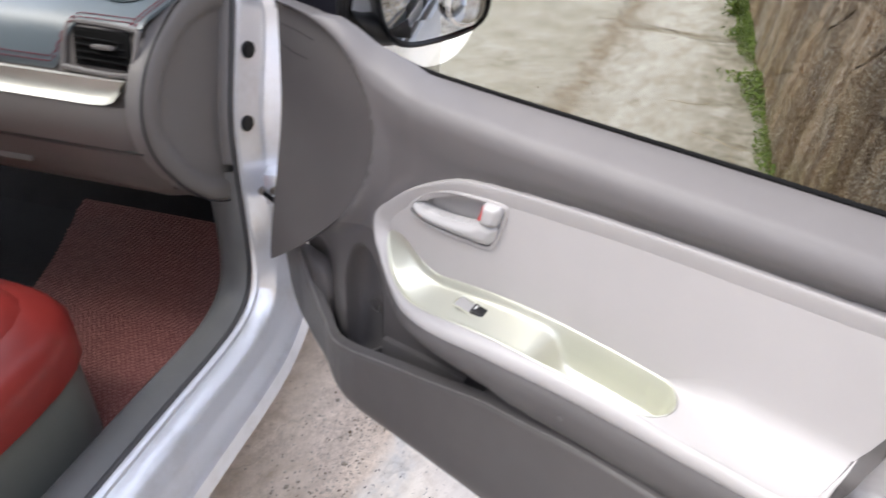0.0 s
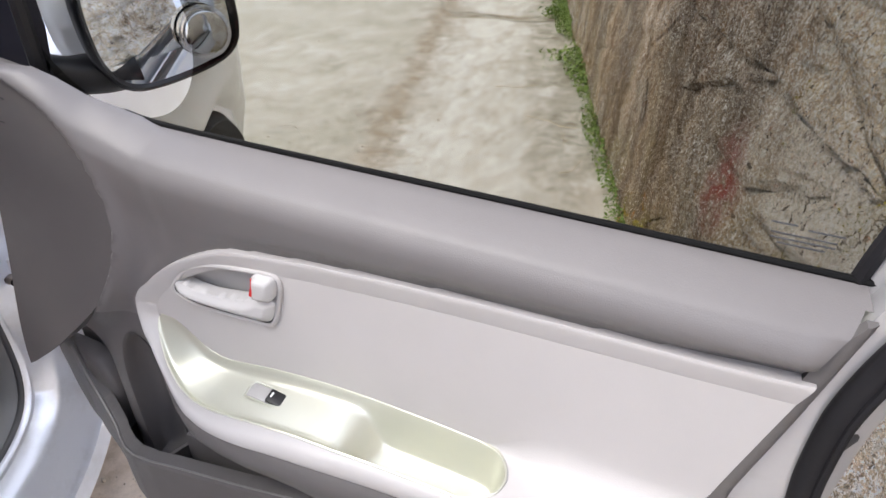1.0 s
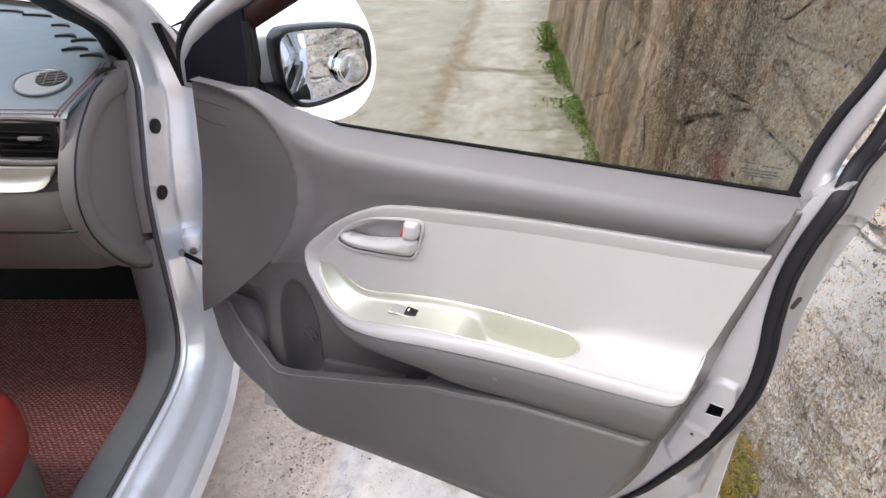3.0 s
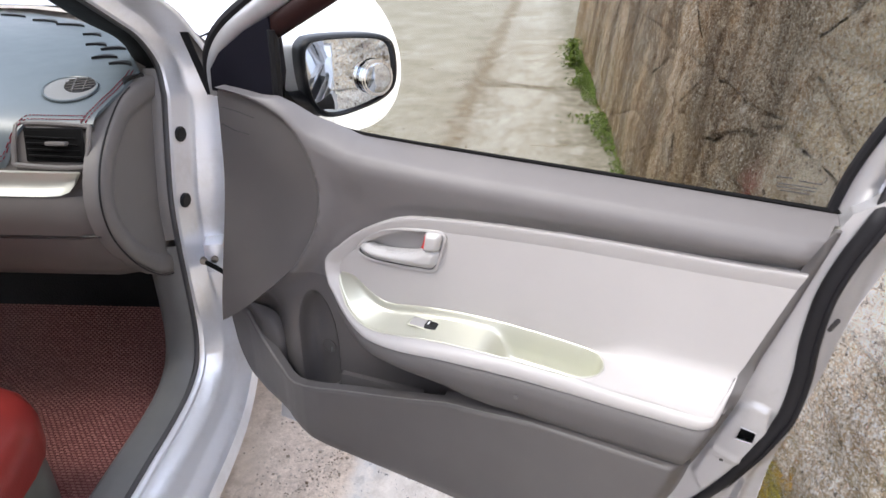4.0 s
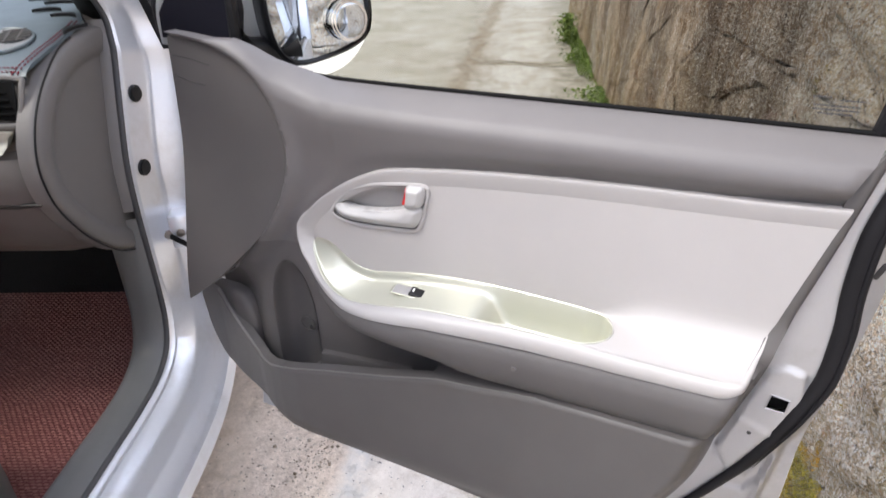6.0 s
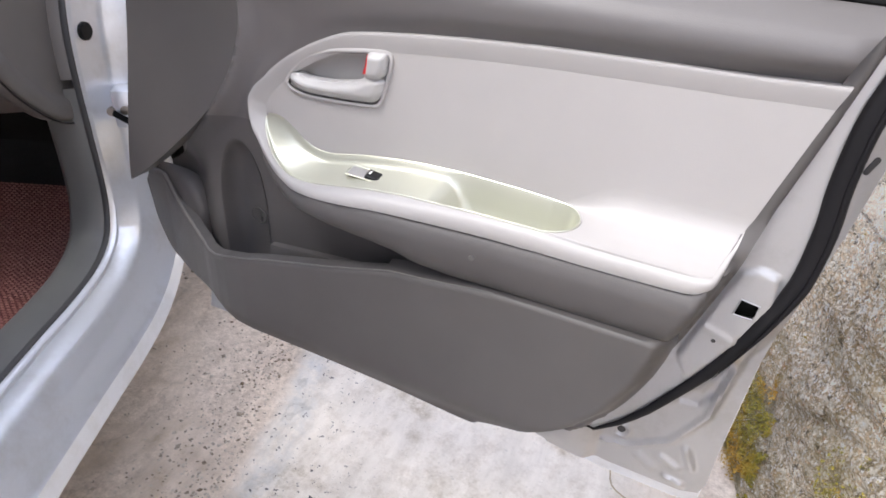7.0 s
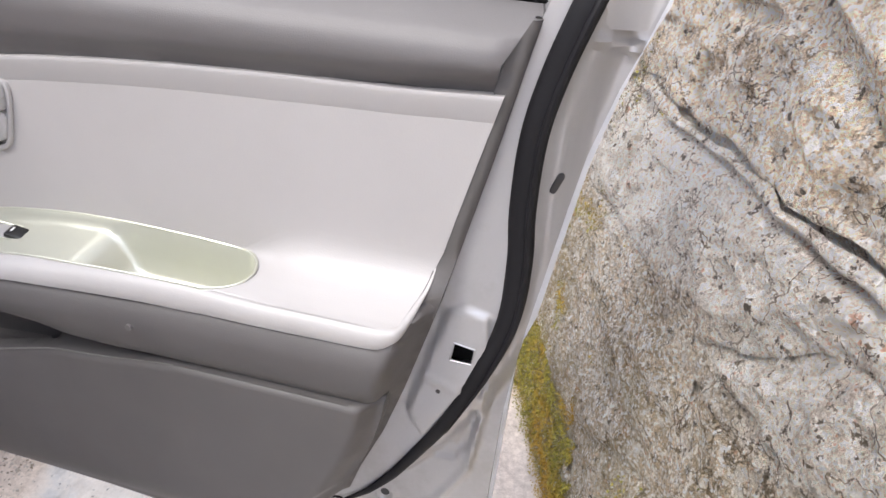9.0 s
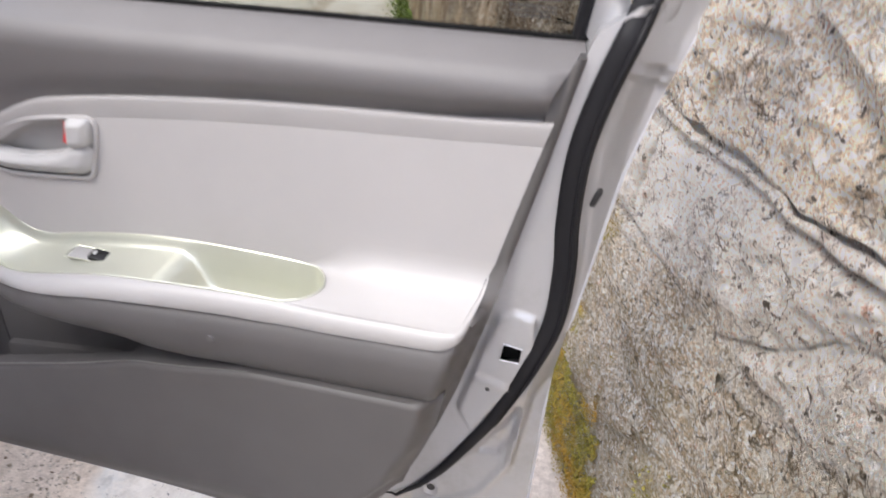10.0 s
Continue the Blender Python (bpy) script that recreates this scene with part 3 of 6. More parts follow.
def tube(path, radius, sides=8, flat=1.0, side=None):
    """A tube along a path; flat squashes it along `side`."""
    rings, pts = [], [Vector(p) for p in path]
    for i, p in enumerate(pts):
        d = (pts[min(i + 1, len(pts) - 1)] - pts[max(i - 1, 0)]).normalized()
        u = (Vector(side) - d * d.dot(Vector(side))).normalized() if side else d.orthogonal().normalized()
        if not side and i:
            u = (last - d * d.dot(last)).normalized()
        last = u
        w = d.cross(u)
        r = radius(i / (len(pts) - 1)) if callable(radius) else radius
        rings.append([p + u * (r * flat * math.cos(a)) + w * (r * math.sin(a)) for a in (2 * math.pi * k / sides for k in range(sides))])
    return loft(rings)


def rounded_box(size, bevel=0.004, segments=2, m=None):
    bm = bmesh.new()
    bmesh.ops.create_cube(bm, size=1, matrix=Matrix.Diagonal((*size, 1)))
    bmesh.ops.bevel(bm, geom=bm.edges[:], offset=bevel, segments=segments, affect="EDGES", profile=0.5)
    if m is not None:
        bmesh.ops.transform(bm, matrix=m, verts=bm.verts)
    return bm


def disc(radius, depth, sides=24, bevel=0.0, m=None):
    bm = bmesh.new()
    bmesh.ops.create_cone(bm, cap_ends=True, segments=sides, radius1=radius, radius2=radius, depth=depth, matrix=m or Matrix())
    if bevel:
        bmesh.ops.bevel(bm, geom=[e for e in bm.edges if e.calc_face_angle(0) > 1], offset=bevel, segments=2, affect="EDGES")
    return bm


def empty(name, label, category, at=(0, 0, 0), group=""):
    ob = new(name)
    ob.location = at
    return tagged(ob, label, category, group)


# ---- the ground and the stone wall ----
def wall_x(y, z=0.0):
    """The wall's face: it leans back a little."""
    return 1.075 - 0.340 * y + 0.078 * z


def ground_height(x, y):
    h = 0.005 * noise.noise((x * 1.1, y * 1.1, 3.1)) + 0.0006 * noise.noise((x * 5, y * 5, 1.7))
    # the far slab stands a little proud, with a broken joint
    joint = 4.32 - 0.13 * (x + 0.7) + 0.05 * noise.noise((x * 3, 0, 9))
    h += 0.012 * smooth01((y - joint) / 0.05)
    return h - 0.008


def build_ground():
    bm = bmesh.new()
    xs = [-60, -30, -16, -10] + [-8 + 0.25 * i for i in range(24)] + [-2 + 0.06 * i for i in range(60)] + [1.7, 2.6, 5, 12, 30, 60]
    ys = [-60, -25, -10, -4, -2, -1.2] + [-0.8 + 0.06 * i for i in range(100)] + [5.3 + 0.3 * i for i in range(30)] + [15, 18, 24, 35, 60]
    grid = [[bm.verts.new((x, y, ground_height(x, y) if abs(x) < 8 and -2 < y < 14 else -0.008)) for x in xs] for y in ys]
    for a, b in zip(grid, grid[1:]):
        for i in range(len(xs) - 1):
            bm.faces.new((a[i], a[i + 1], b[i + 1], b[i]))
    return tagged(part("ground", bm, M_CONCRETE), "worn grey concrete alley with cracks and brown stains", "ground", kind="structure")


ground = build_ground()


def build_cracks():
    """Open cracks and the dirty joint across the alley, and loose grit beside it."""
    rr = random.Random(8)
    bm = bmesh.new()
    lines = (([(-4.6, 8.3), (-3.9, 8.05), (-3.3, 8.15), (-2.56, 7.35), (-2.2, 6.5), (-1.87, 5.67), (-1.55, 4.8), (-1.37, 4.2)], 0.007), ([(-2.56, 7.35), (-1.75, 7.15), (-1.14, 7.42), (-0.9, 7.5)], 0.006), ([(-1.45, 4.12), (-1.05, 4.2), (-0.73, 4.12), (-0.40, 4.24), (-0.3, 4.26)], 0.010), ([(-4.7, 11.7), (-3.6, 11.4), (-2.6, 11.7), (-1.5, 11.5)], 0.014))
    for pts, width in lines:
        path = spline([Vector(p) for p in pts], 24)
        path = [p + Vector((noise.noise((p.x * 7, p.y * 7, 1)), noise.noise((p.x * 7, p.y * 7, 5)))) * 0.09 for p in path]
        last = None
        for a, b in zip(path, path[1:]):
            n = Vector((a.y - b.y, b.x - a.x)).normalized() * width * rr.uniform(0.25, 1.0)
            pair = [bm.verts.new((q.x, q.y, ground_height(q.x, q.y) + 0.0025)) for q in (a + n, a - n)]
            if last:
                bm.faces.new((last[0], pair[0], pair[1], last[1]))
            last = pair
    part("cracks", bm, M_CRACK, ground, "dark cracks filled with dirt")
    bm = bmesh.new()
    for _ in range(2600):
        t = rr.random()
        y = 0.3 + 4.2 * t
        x = -0.28 - 0.255 * y + rr.gauss(0, 0.30)
        r = rr.uniform(0.002, 0.006) * (2.0 if rr.random() < 0.06 else 1)
        m = Matrix.Translation((x, y, ground_height(x, y) + r * 0.3)) @ pose(0, 0, 0, rr.uniform(-25, 25), rr.uniform(-25, 25), rr.uniform(0, 360)) @ Matrix.Diagonal((r, r * rr.uniform(0.5, 1), r * 0.5, 1))
        vs = [bm.verts.new(m @ Vector(p)) for p in ((1, 0, 0), (0, 1, 0), (-1, 0, 0), (0, -1, 0), (0, 0, 1))]
        for k in range(4):
            bm.faces.new((vs[k], vs[(k + 1) % 4], vs[4]))
    for _ in range(2200):
        y = rr.uniform(-0.3, 0.9)
        x = 0.10 - 0.31 * y - abs(rr.gauss(0, 0.10)) + 0.01
        r = rr.uniform(0.0012, 0.004) * (2.0 if rr.random() < 0.05 else 1)
        m = Matrix.Translation((x, y, ground_height(x, y) + r * 0.3)) @ pose(0, 0, 0, rr.uniform(-25, 25), rr.uniform(-25, 25), rr.uniform(0, 360)) @ Matrix.Diagonal((r, r * rr.uniform(0.5, 1), r * 0.6, 1))
        vs = [bm.verts.new(m @ Vector(p)) for p in ((1, 0, 0), (0, 1, 0), (-1, 0, 0), (0, -1, 0), (0, 0, 1))]
        for k in range(4):
            bm.faces.new((vs[k], vs[(k + 1) % 4], vs[4]))
    tagged(part("grit", bm, M_GRIT, smooth=False), "loose brown grit on the concrete", "grit", kind="stuff")


build_cracks()


CAVITIES = ((0.072, 0.515, 0.018, 0.014, 0.035), (0.342, 0.762, 0.009, 0.024, 0.035), (0.045, 0.747, 0.03, 0.012, 0.03), (0.28, 0.853, 0.035, 0.008, 0.028), (-0.12, 0.735, 0.04, 0.012, 0.03))


def wall_bump(s, z):
    """Relief of the wall face, in metres, along the wall and up it."""
    h = 0.010 * noise.noise((s * 2.3, z * 2.3, 0.3)) + 0.006 * noise.noise((s * 9, z * 9, 5.0)) + 0.006 * noise.noise((s * 28, z * 28, 2.0)) + 0.0035 * noise.noise((s * 70, z * 70, 8.0))
    # bed joints: each course stands a little proud of the one below, with a ragged crack between them
    for base, rise, proud, seed in ((0.700, 0.030, 0.008, 2.0), (0.535, 0.010, 0.007, 6.0)):
        zl = base + rise * smooth01((s - 0.1) / 0.9) + 0.012 * noise.noise((s * 6, seed, 0)) + 0.004 * noise.noise((s * 30, seed, 3))
        d = z - zl
        if abs(d) < 0.09:
            open_ = smooth01((noise.noise((s * 4.5, seed, 7)) + 0.45) / 0.4)
            h += proud * (smooth01(d / 0.012) - smooth01(d / 0.085)) - 0.009 * open_ * (1 - smooth01((s - 0.8) / 0.5)) * math.exp(-(d / 0.005) ** 2)
    for sl, z0, z1 in ((0.335, 0.72, 0.80), (0.43, 0.56, 0.70)):
        d = s - sl - 0.12 * (z - z0) - 0.012 * noise.noise((z * 14, sl, 2))
        if abs(d) < 0.03 and z0 < z < z1:
            h -= 0.015 * math.exp(-(d / 0.006) ** 2)
    # broken-out cavities
    for cs, cz, a, b, deep in CAVITIES:
        q = ((s - cs) / a) ** 2 + ((z - cz) / b) ** 2
        if q < 6:
            h -= deep * math.exp(-q)
    return h


def build_wall():
    """The wall's mortar body, from behind the camera to its far end."""
    bm = bmesh.new()
    y0, y1, top = -3.0, 6.7, 1.9
    ny, nz = 520, 110
    rows = []
    for i in range(ny + 1):
        y = y0 + (y1 - y0) * i / ny
        rows.append([bm.verts.new((wall_x(y, top * j / nz) - wall_bump(y, top * j / nz) - 0.001, y, top * j / nz - 0.05)) for j in range(nz + 1)])
    for a, b in zip(rows, rows[1:]):
        for j in range(nz):
            bm.faces.new((a[j], b[j], b[j + 1], a[j + 1]))
    # far end, top and back
    back0 = [bm.verts.new((wall_x(y0) + 0.8, y0, z)) for z in (-0.05, top - 0.05)]
    back1 = [bm.verts.new((wall_x(y1) + 0.8, y1 + 0.25, z)) for z in (-0.05, top - 0.05)]
    bm.faces.new(rows[-1] + [back1[1], back1[0]])
    bm.faces.new(rows[0][::-1] + [back0[0], back0[1]])
    bm.faces.new([r[-1] for r in rows] + [back1[1], back0[1]])
    bm.faces.new((back0[0], back1[0], back1[1], back0[1]))
    return tagged(part("wall_stone", bm, M_MORTAR, angle=60), "old rubble stone retaining wall with weathered mortar, rust stains and moss", "wall", kind="structure")


wall_stone = build_wall()

# ---- the car: frames ----
TURN = 24.8
CAR = pose(0, 0, 0, 0, 0, TURN)  # x outwards to the car's right, y to its front
car = empty("car", "small silver hatchback parked beside a stone wall, front passenger door open", "car")

# ---- the open door ----
TRIM = [(-0.030, 0.512), (-0.032, 0.46), (-0.024, 0.40), (-0.004, 0.36), (0.04, 0.342), (0.10, 0.338), (0.30, 0.328), (0.52, 0.316), (0.61, 0.314), (0.67, 0.322), (0.70, 0.335), (0.717, 0.351), (0.73, 0.391), (0.754, 0.45), (0.775, 0.518), (0.802, 0.618), (0.817, 0.684), (0.836, 0.767), (0.847, 0.821), (0.856, 0.864)]
RIGHT = [(0.314, 0.62), (0.335, 0.70), (0.351, 0.717), (0.391, 0.73), (0.45, 0.754), (0.518, 0.775), (0.618, 0.802), (0.684, 0.817), (0.767, 0.836), (0.821, 0.847), (0.872, 0.858)]
BELT = [(0.852, 0.872), (0.60, 0.872), (0.36, 0.871), (0.238, 0.872), (0.208, 0.880), (0.161, 0.895), (0.13, 0.911), (0.106, 0.920), (0.074, 0.919), (0.033, 0.924), (0.004, 0.926)]
BELT_Z = sorted(BELT)
BELT_Y = [(0.0, 0.015), (0.1, 0.018), (0.16, 0.030), (0.21, 0.042), (0.24, 0.047)]
SWELL = [(0.0, 0.25), (0.10, 0.30), (0.17, 0.6), (0.26, 0.95), (0.4, 1.0)]
# the light insert: pairs of points on the outer edge of its rim and on the inner edge, from the latch edge over the hinge end and along the armrest
RIM = [((0.8375, 0.006, 0.8125), (0.8315, 0.0095, 0.7905)), ((0.800, 0.006, 0.810), (0.797, 0.0095, 0.789)), ((0.763, 0.006, 0.808), (0.762, 0.0095, 0.787)), ((0.660, 0.006, 0.805), (0.658, 0.0095, 0.783)), ((0.552, 0.006, 0.800), (0.550, 0.0095, 0.778)), ((0.447, 0.006, 0.792), (0.448, 0.0095, 0.770)), ((0.369, 0.006, 0.783), (0.373, 0.0095, 0.762)), ((0.326, 0.005, 0.775), (0.333, 0.0095, 0.755)), ((0.290, 0.004, 0.760), (0.300, 0.0095, 0.742)), ((0.257, 0.003, 0.741), (0.270, 0.0095, 0.725)), ((0.231, 0.003, 0.722), (0.246, 0.0095, 0.708)), ((0.212, 0.003, 0.704), (0.229, 0.0095, 0.693)), ((0.197, 0.003, 0.691), (0.217, 0.0095, 0.680)), ((0.187, 0.003, 0.677), (0.2095, 0.0095, 0.668)), ((0.185, 0.002, 0.668), (0.208, 0.0095, 0.660)), ((0.187, -0.001, 0.655), (0.2075, 0.0095, 0.652)), ((0.191, -0.004, 0.644), (0.208, 0.006, 0.645)), ((0.197, -0.008, 0.635), (0.212, 0.0, 0.637)), ((0.207, -0.012, 0.625), (0.221, -0.008, 0.626)), ((0.218, -0.018, 0.615), (0.233, -0.017, 0.615)), ((0.235, -0.027, 0.604), (0.249, -0.026, 0.607)), ((0.252, -0.037, 0.599), (0.268, -0.035, 0.603)), ((0.274, -0.049, 0.596), (0.291, -0.043, 0.603)), ((0.297, -0.059, 0.595), (0.317, -0.048, 0.606)), ((0.333, -0.068, 0.598), (0.353, -0.051, 0.613)), ((0.372, -0.071, 0.602), (0.390, -0.052, 0.620)), ((0.417, -0.069, 0.606), (0.435, -0.052, 0.625)), ((0.461, -0.066, 0.607), (0.478, -0.052, 0.627)), ((0.505, -0.062, 0.607), (0.519, -0.051, 0.628)), ((0.550, -0.059, 0.607), (0.559, -0.050, 0.628)), ((0.590, -0.057, 0.606), (0.595, -0.0495, 0.628)), ((0.612, -0.056, 0.606), (0.615, -0.049, 0.627)), ((0.660, -0.055, 0.605), (0.662, -0.047, 0.625)), ((0.710, -0.054, 0.605), (0.711, -0.047, 0.625)), ((0.748, -0.054, 0.606), (0.748, -0.047, 0.625)), ((0.766, -0.054, 0.608), (0.764, -0.0465, 0.6257)), ((0.777, -0.0515, 0.6135), (0.7735, -0.0455, 0.626)), ((0.784, -0.0465, 0.6195), (0.7795, -0.041, 0.6266)), ((0.7885, -0.031, 0.627), (0.783, -0.028, 0.6305)), ((0.792, -0.014, 0.6355), (0.7875, -0.014, 0.6368)), ((0.7955, -0.002, 0.645), (0.7915, -0.004, 0.6432)), ((0.7972, 0.0088, 0.6592), (0.7965, 0.0086, 0.6586))]
RIM_OUT = spline([a for a, b in RIM], 5)
RIM_IN = spline([b for a, b in RIM], 5)
INSERT = [(p.x, p.z) for p in RIM_OUT] + [(0.811, 0.709), (0.8245, 0.762), (0.835, 0.802)]
# the channel let into the armrest, as pairs of points on its back and front edge: a scoop at the hinge end, the switch plate, the pull cup
CHANNEL = [((0.211, 0.0095, 0.655), (0.2078, 0.0092, 0.651)), ((0.228, 0.0095, 0.655), (0.208, 0.006, 0.645)), ((0.240, 0.0095, 0.650), (0.212, 0.0, 0.637)), ((0.250, 0.0095, 0.643), (0.221, -0.008, 0.626)), ((0.262, 0.0095, 0.634), (0.233, -0.017, 0.615)), ((0.275, 0.0095, 0.626), (0.249, -0.026, 0.607)), ((0.290, 0.0095, 0.6215), (0.268, -0.035, 0.603)), ((0.308, 0.0095, 0.6215), (0.291, -0.043, 0.603)), ((0.326, 0.0095, 0.6245), (0.317, -0.048, 0.606)), ((0.347, 0.0095, 0.6285), (0.353, -0.051, 0.613)), ((0.375, 0.0095, 0.633), (0.390, -0.052, 0.620)), ((0.430, 0.0095, 0.639), (0.435, -0.052, 0.625)), ((0.486, 0.0095, 0.641), (0.478, -0.052, 0.627)), ((0.530, 0.0095, 0.6405), (0.519, -0.051, 0.628)), ((0.565, 0.0095, 0.6395), (0.559, -0.050, 0.628)), ((0.592, 0.0095, 0.638), (0.595, -0.0495, 0.628)), ((0.605, 0.0095, 0.637), (0.607, -0.0490, 0.628)), ((0.624, 0.004, 0.637), (0.625, -0.0420, 0.629)), ((0.6355, -0.0075, 0.635), (0.636, -0.0320, 0.631)), ((0.6395, -0.0185, 0.633), (0.6395, -0.0210, 0.633))]
HANDLE = [(p.x, p.y) for p in spline([(0.246, 0.705), (0.255, 0.719), (0.275, 0.738), (0.304, 0.751), (0.333, 0.757), (0.370, 0.762), (0.386, 0.763), (0.3925, 0.758), (0.391, 0.744), (0.384, 0.717), (0.378, 0.703), (0.370, 0.698), (0.356, 0.6965), (0.313, 0.693), (0.273, 0.692), (0.252, 0.697)], 4, True)]
RIM_LEFT = [(0.60, -0.020), (0.625, -0.012), (0.644, -0.004), (0.668, 0.002), (0.70, 0.004), (0.76, 0.006)]
RIM_LOW = [(0.19, -0.004), (0.207, -0.012), (0.230, -0.024), (0.252, -0.037), (0.274, -0.049), (0.297, -0.059), (0.316, -0.065), (0.349, -0.070), (0.379, -0.071), (0.417, -0.069), (0.456, -0.066), (0.524, -0.060), (0.601, -0.056), (0.675, -0.054), (0.79, -0.054)]
PANEL_RIGHT = [(0.302, 0.575), (0.326, 0.64), (0.364, 0.69), (0.41, 0.727), (0.465, 0.752), (0.505, 0.763), (0.541, 0.768)]
COVER = [(p.x, p.y) for p in spline([(0.006, 0.9215), (0.041, 0.9185), (0.072, 0.913), (0.102, 0.903), (0.130, 0.887), (0.152, 0.863), (0.168, 0.832), (0.1775, 0.798), (0.178, 0.762), (0.171, 0.730), (0.156, 0.695), (0.128, 0.652), (0.082, 0.604), (0.026, 0.553), (-0.020, 0.517)], 5)]
PANEL_TOP = [(-0.084, 0.472), (-0.076, 0.486), (-0.050, 0.495), (-0.027, 0.497), (-0.012, 0.488), (0.005, 0.474), (0.027, 0.459), (0.048, 0.447), (0.066, 0.439), (0.085, 0.432), (0.103, 0.430), (0.129, 0.435), (0.155, 0.445), (0.233, 0.467), (0.341, 0.493), (0.410, 0.512), (0.431, 0.517), (0.460, 0.520), (0.496, 0.524), (0.530, 0.529), (0.564, 0.533), (0.628, 0.534), (0.690, 0.534), (0.738, 0.534), (0.768, 0.536)]
PANEL_Y = [(-0.08, 0.045), (-0.027, 0.030), (0.005, 0.016), (0.048, 0.0), (0.085, -0.016), (0.103, -0.027), (0.129, -0.040), (0.155, -0.049), (0.19, -0.053)]


def insert_rim(x, z):
    """Depth of the outer edge of the insert's rim: flush above, far out along the armrest."""
    w = smooth01((0.66 - z) / 0.035)
    return lerp_table(RIM_LEFT, z) * (1 - w) + lerp_table(RIM_LOW, x) * w


def shoulder(x, z):
    """The upper trim: a soft roll under the window, then undercut."""
    d = max(0.0, lerp_table(BELT_Z, x) - z)
    roll = lerp_table([(0.0, 0.0), (0.004, -0.013), (0.010, -0.026), (0.018, -0.039), (0.026, -0.045), (0.034, -0.0490), (0.042, -0.0488), (0.054, -0.0475), (0.070, -0.0445), (0.09, -0.041), (0.2, -0.033)], d)
    return lerp_table(BELT_Y, x) + roll * lerp_table(SWELL, x)


def cover_depth(x, z):
    return 0.014 - 0.036 * smooth01((0.80 - z) / 0.30)


WELL = [(0.153 + 0.0405 * math.cos(a), 0.50 + 0.103 * math.sin(a)) for a in (math.pi * k / 20 for k in range(21))] + [(0.1125, 0.45), (0.114, 0.40), (0.118, 0.362), (0.186, 0.362), (0.1925, 0.40), (0.1935, 0.45)]
RIGHT_Y = [(0.45, 0.011), (0.52, 0.0), (0.60, -0.004), (0.63, -0.002), (0.66, 0.006), (0.69, 0.011)]
STRIP_Y = [(0.60, -0.012), (0.634, -0.010), (0.65, 0.002), (0.66, 0.0075), (0.672, 0.0095)]
UNDER = [(0.20, 0.014), (0.25, 0.030), (0.30, 0.044), (0.35, 0.058), (0.42, 0.080), (0.50, 0.088)]


def trim_depth(x, z):
    y = shoulder(x, z)
    # the back of the map pocket, with the round bottle well, and the groove above the lower panel
    if z < 0.68:
        back = 0.011 - 0.034 * smooth01((x - 0.415) / 0.05) + 0.045 * smooth01((0.105 - x) / 0.10) * smooth01((0.60 - z) / 0.08)
        y += (back - y) * smooth01((0.68 - z) / 0.09)
    # it swells out to meet the rim of the light insert
    if not inside(INSERT, x, z):
        d = edge_distance(INSERT, x, z)
        if z < 0.63 and 0.19 < x:
            k = max(0.0, 1 - (d / lerp_table(UNDER, x)) ** 3.6)
            y += (insert_rim(x, z) + 0.003 * (1 - min(1.0, d / 0.004)) - 0.006 * smooth01(d / 0.02) - y) * k * smooth01((x - 0.19) / 0.03)
        else:
            k, w = smooth01(1 - d / 0.020), smooth01((x - 0.74) / 0.05)
            y = y * (1 - k) + ((insert_rim(x, z) + 0.0055) * (1 - w) + (insert_face(x, z) + 0.008) * w) * k
    else:
        y = insert_rim(x, z) + 0.008 if x < 0.74 else insert_face(x, z) + 0.008
    # a raised lip round the flat cover at the hinge end
    if x < 0.24 and z > 0.5:
        e = edge_distance(COVER, x, z, False)
        lip = cover_depth(x, z) - 0.012
        low = smooth01((z - 0.58) / 0.10)
        y += (lip - y) * smooth01(1 - e / 0.030) * low
        y += 0.006 * low * (1 - min(1.0, e / 0.004)) ** 2
    # turned back along the latch edge
    d = lerp_table(RIGHT, z) - x
    k = smooth01(1 - d / 0.024)
    return y * (1 - k) + max(y, lerp_table(RIGHT_Y, z)) * k


SHELF = [(0.606, -0.054), (0.616, -0.052), (0.625, -0.046), (0.6285, -0.032), (0.636, -0.012), (0.648, 0.002), (0.672, 0.0095)]


def insert_face(x, z):
    """The light insert at the latch end: an upright face running softly out into the armrest."""
    return lerp_table(SHELF, z)


def panel_depth(x, z):
    top = lerp_table(PANEL_TOP, x)
    y = lerp_table(PANEL_Y, x) + 0.018 * smooth01((0.36 - z) / 0.06) ** 1.5
    y += 0.006 * (1 - min(1.0, max(0.0, top - z) / 0.004)) ** 2
    d = lerp_table(PANEL_RIGHT, z) - x
    return y + 0.020 * smooth01(1 - d / 0.022)


SHELL = [(-0.03, 0.84), (-0.03, 0.50), (-0.005, 0.36), (0.06, 0.30), (0.20, 0.31), (0.45, 0.30), (0.60, 0.285), (0.645, 0.226), (0.733, 0.214), (0.84, 0.212), (0.862, 0.220), (0.868, 0.24), (0.866, 0.317), (0.868, 0.456), (0.878, 0.577), (0.892, 0.68), (0.904, 0.757), (0.919, 0.815), (0.932, 0.854), (0.941, 0.885), (0.938, 0.905), (0.92, 0.91), (0.89, 0.905), (0.862, 0.885), (0.845, 0.84), (0.6, 0.835), (0.2, 0.835)]
SEAL = [(0.675, 0.306), (0.7065, 0.3155), (0.735, 0.342), (0.764, 0.380), (0.8125, 0.465), (0.844, 0.5425), (0.863, 0.609), (0.8655, 0.671), (0.8615, 0.721), (0.862, 0.781), (0.8705, 0.829), (0.885, 0.8785), (0.898, 0.915), (0.912, 0.955), (0.930, 1.03), (0.945, 1.11), (0.958, 1.26)]
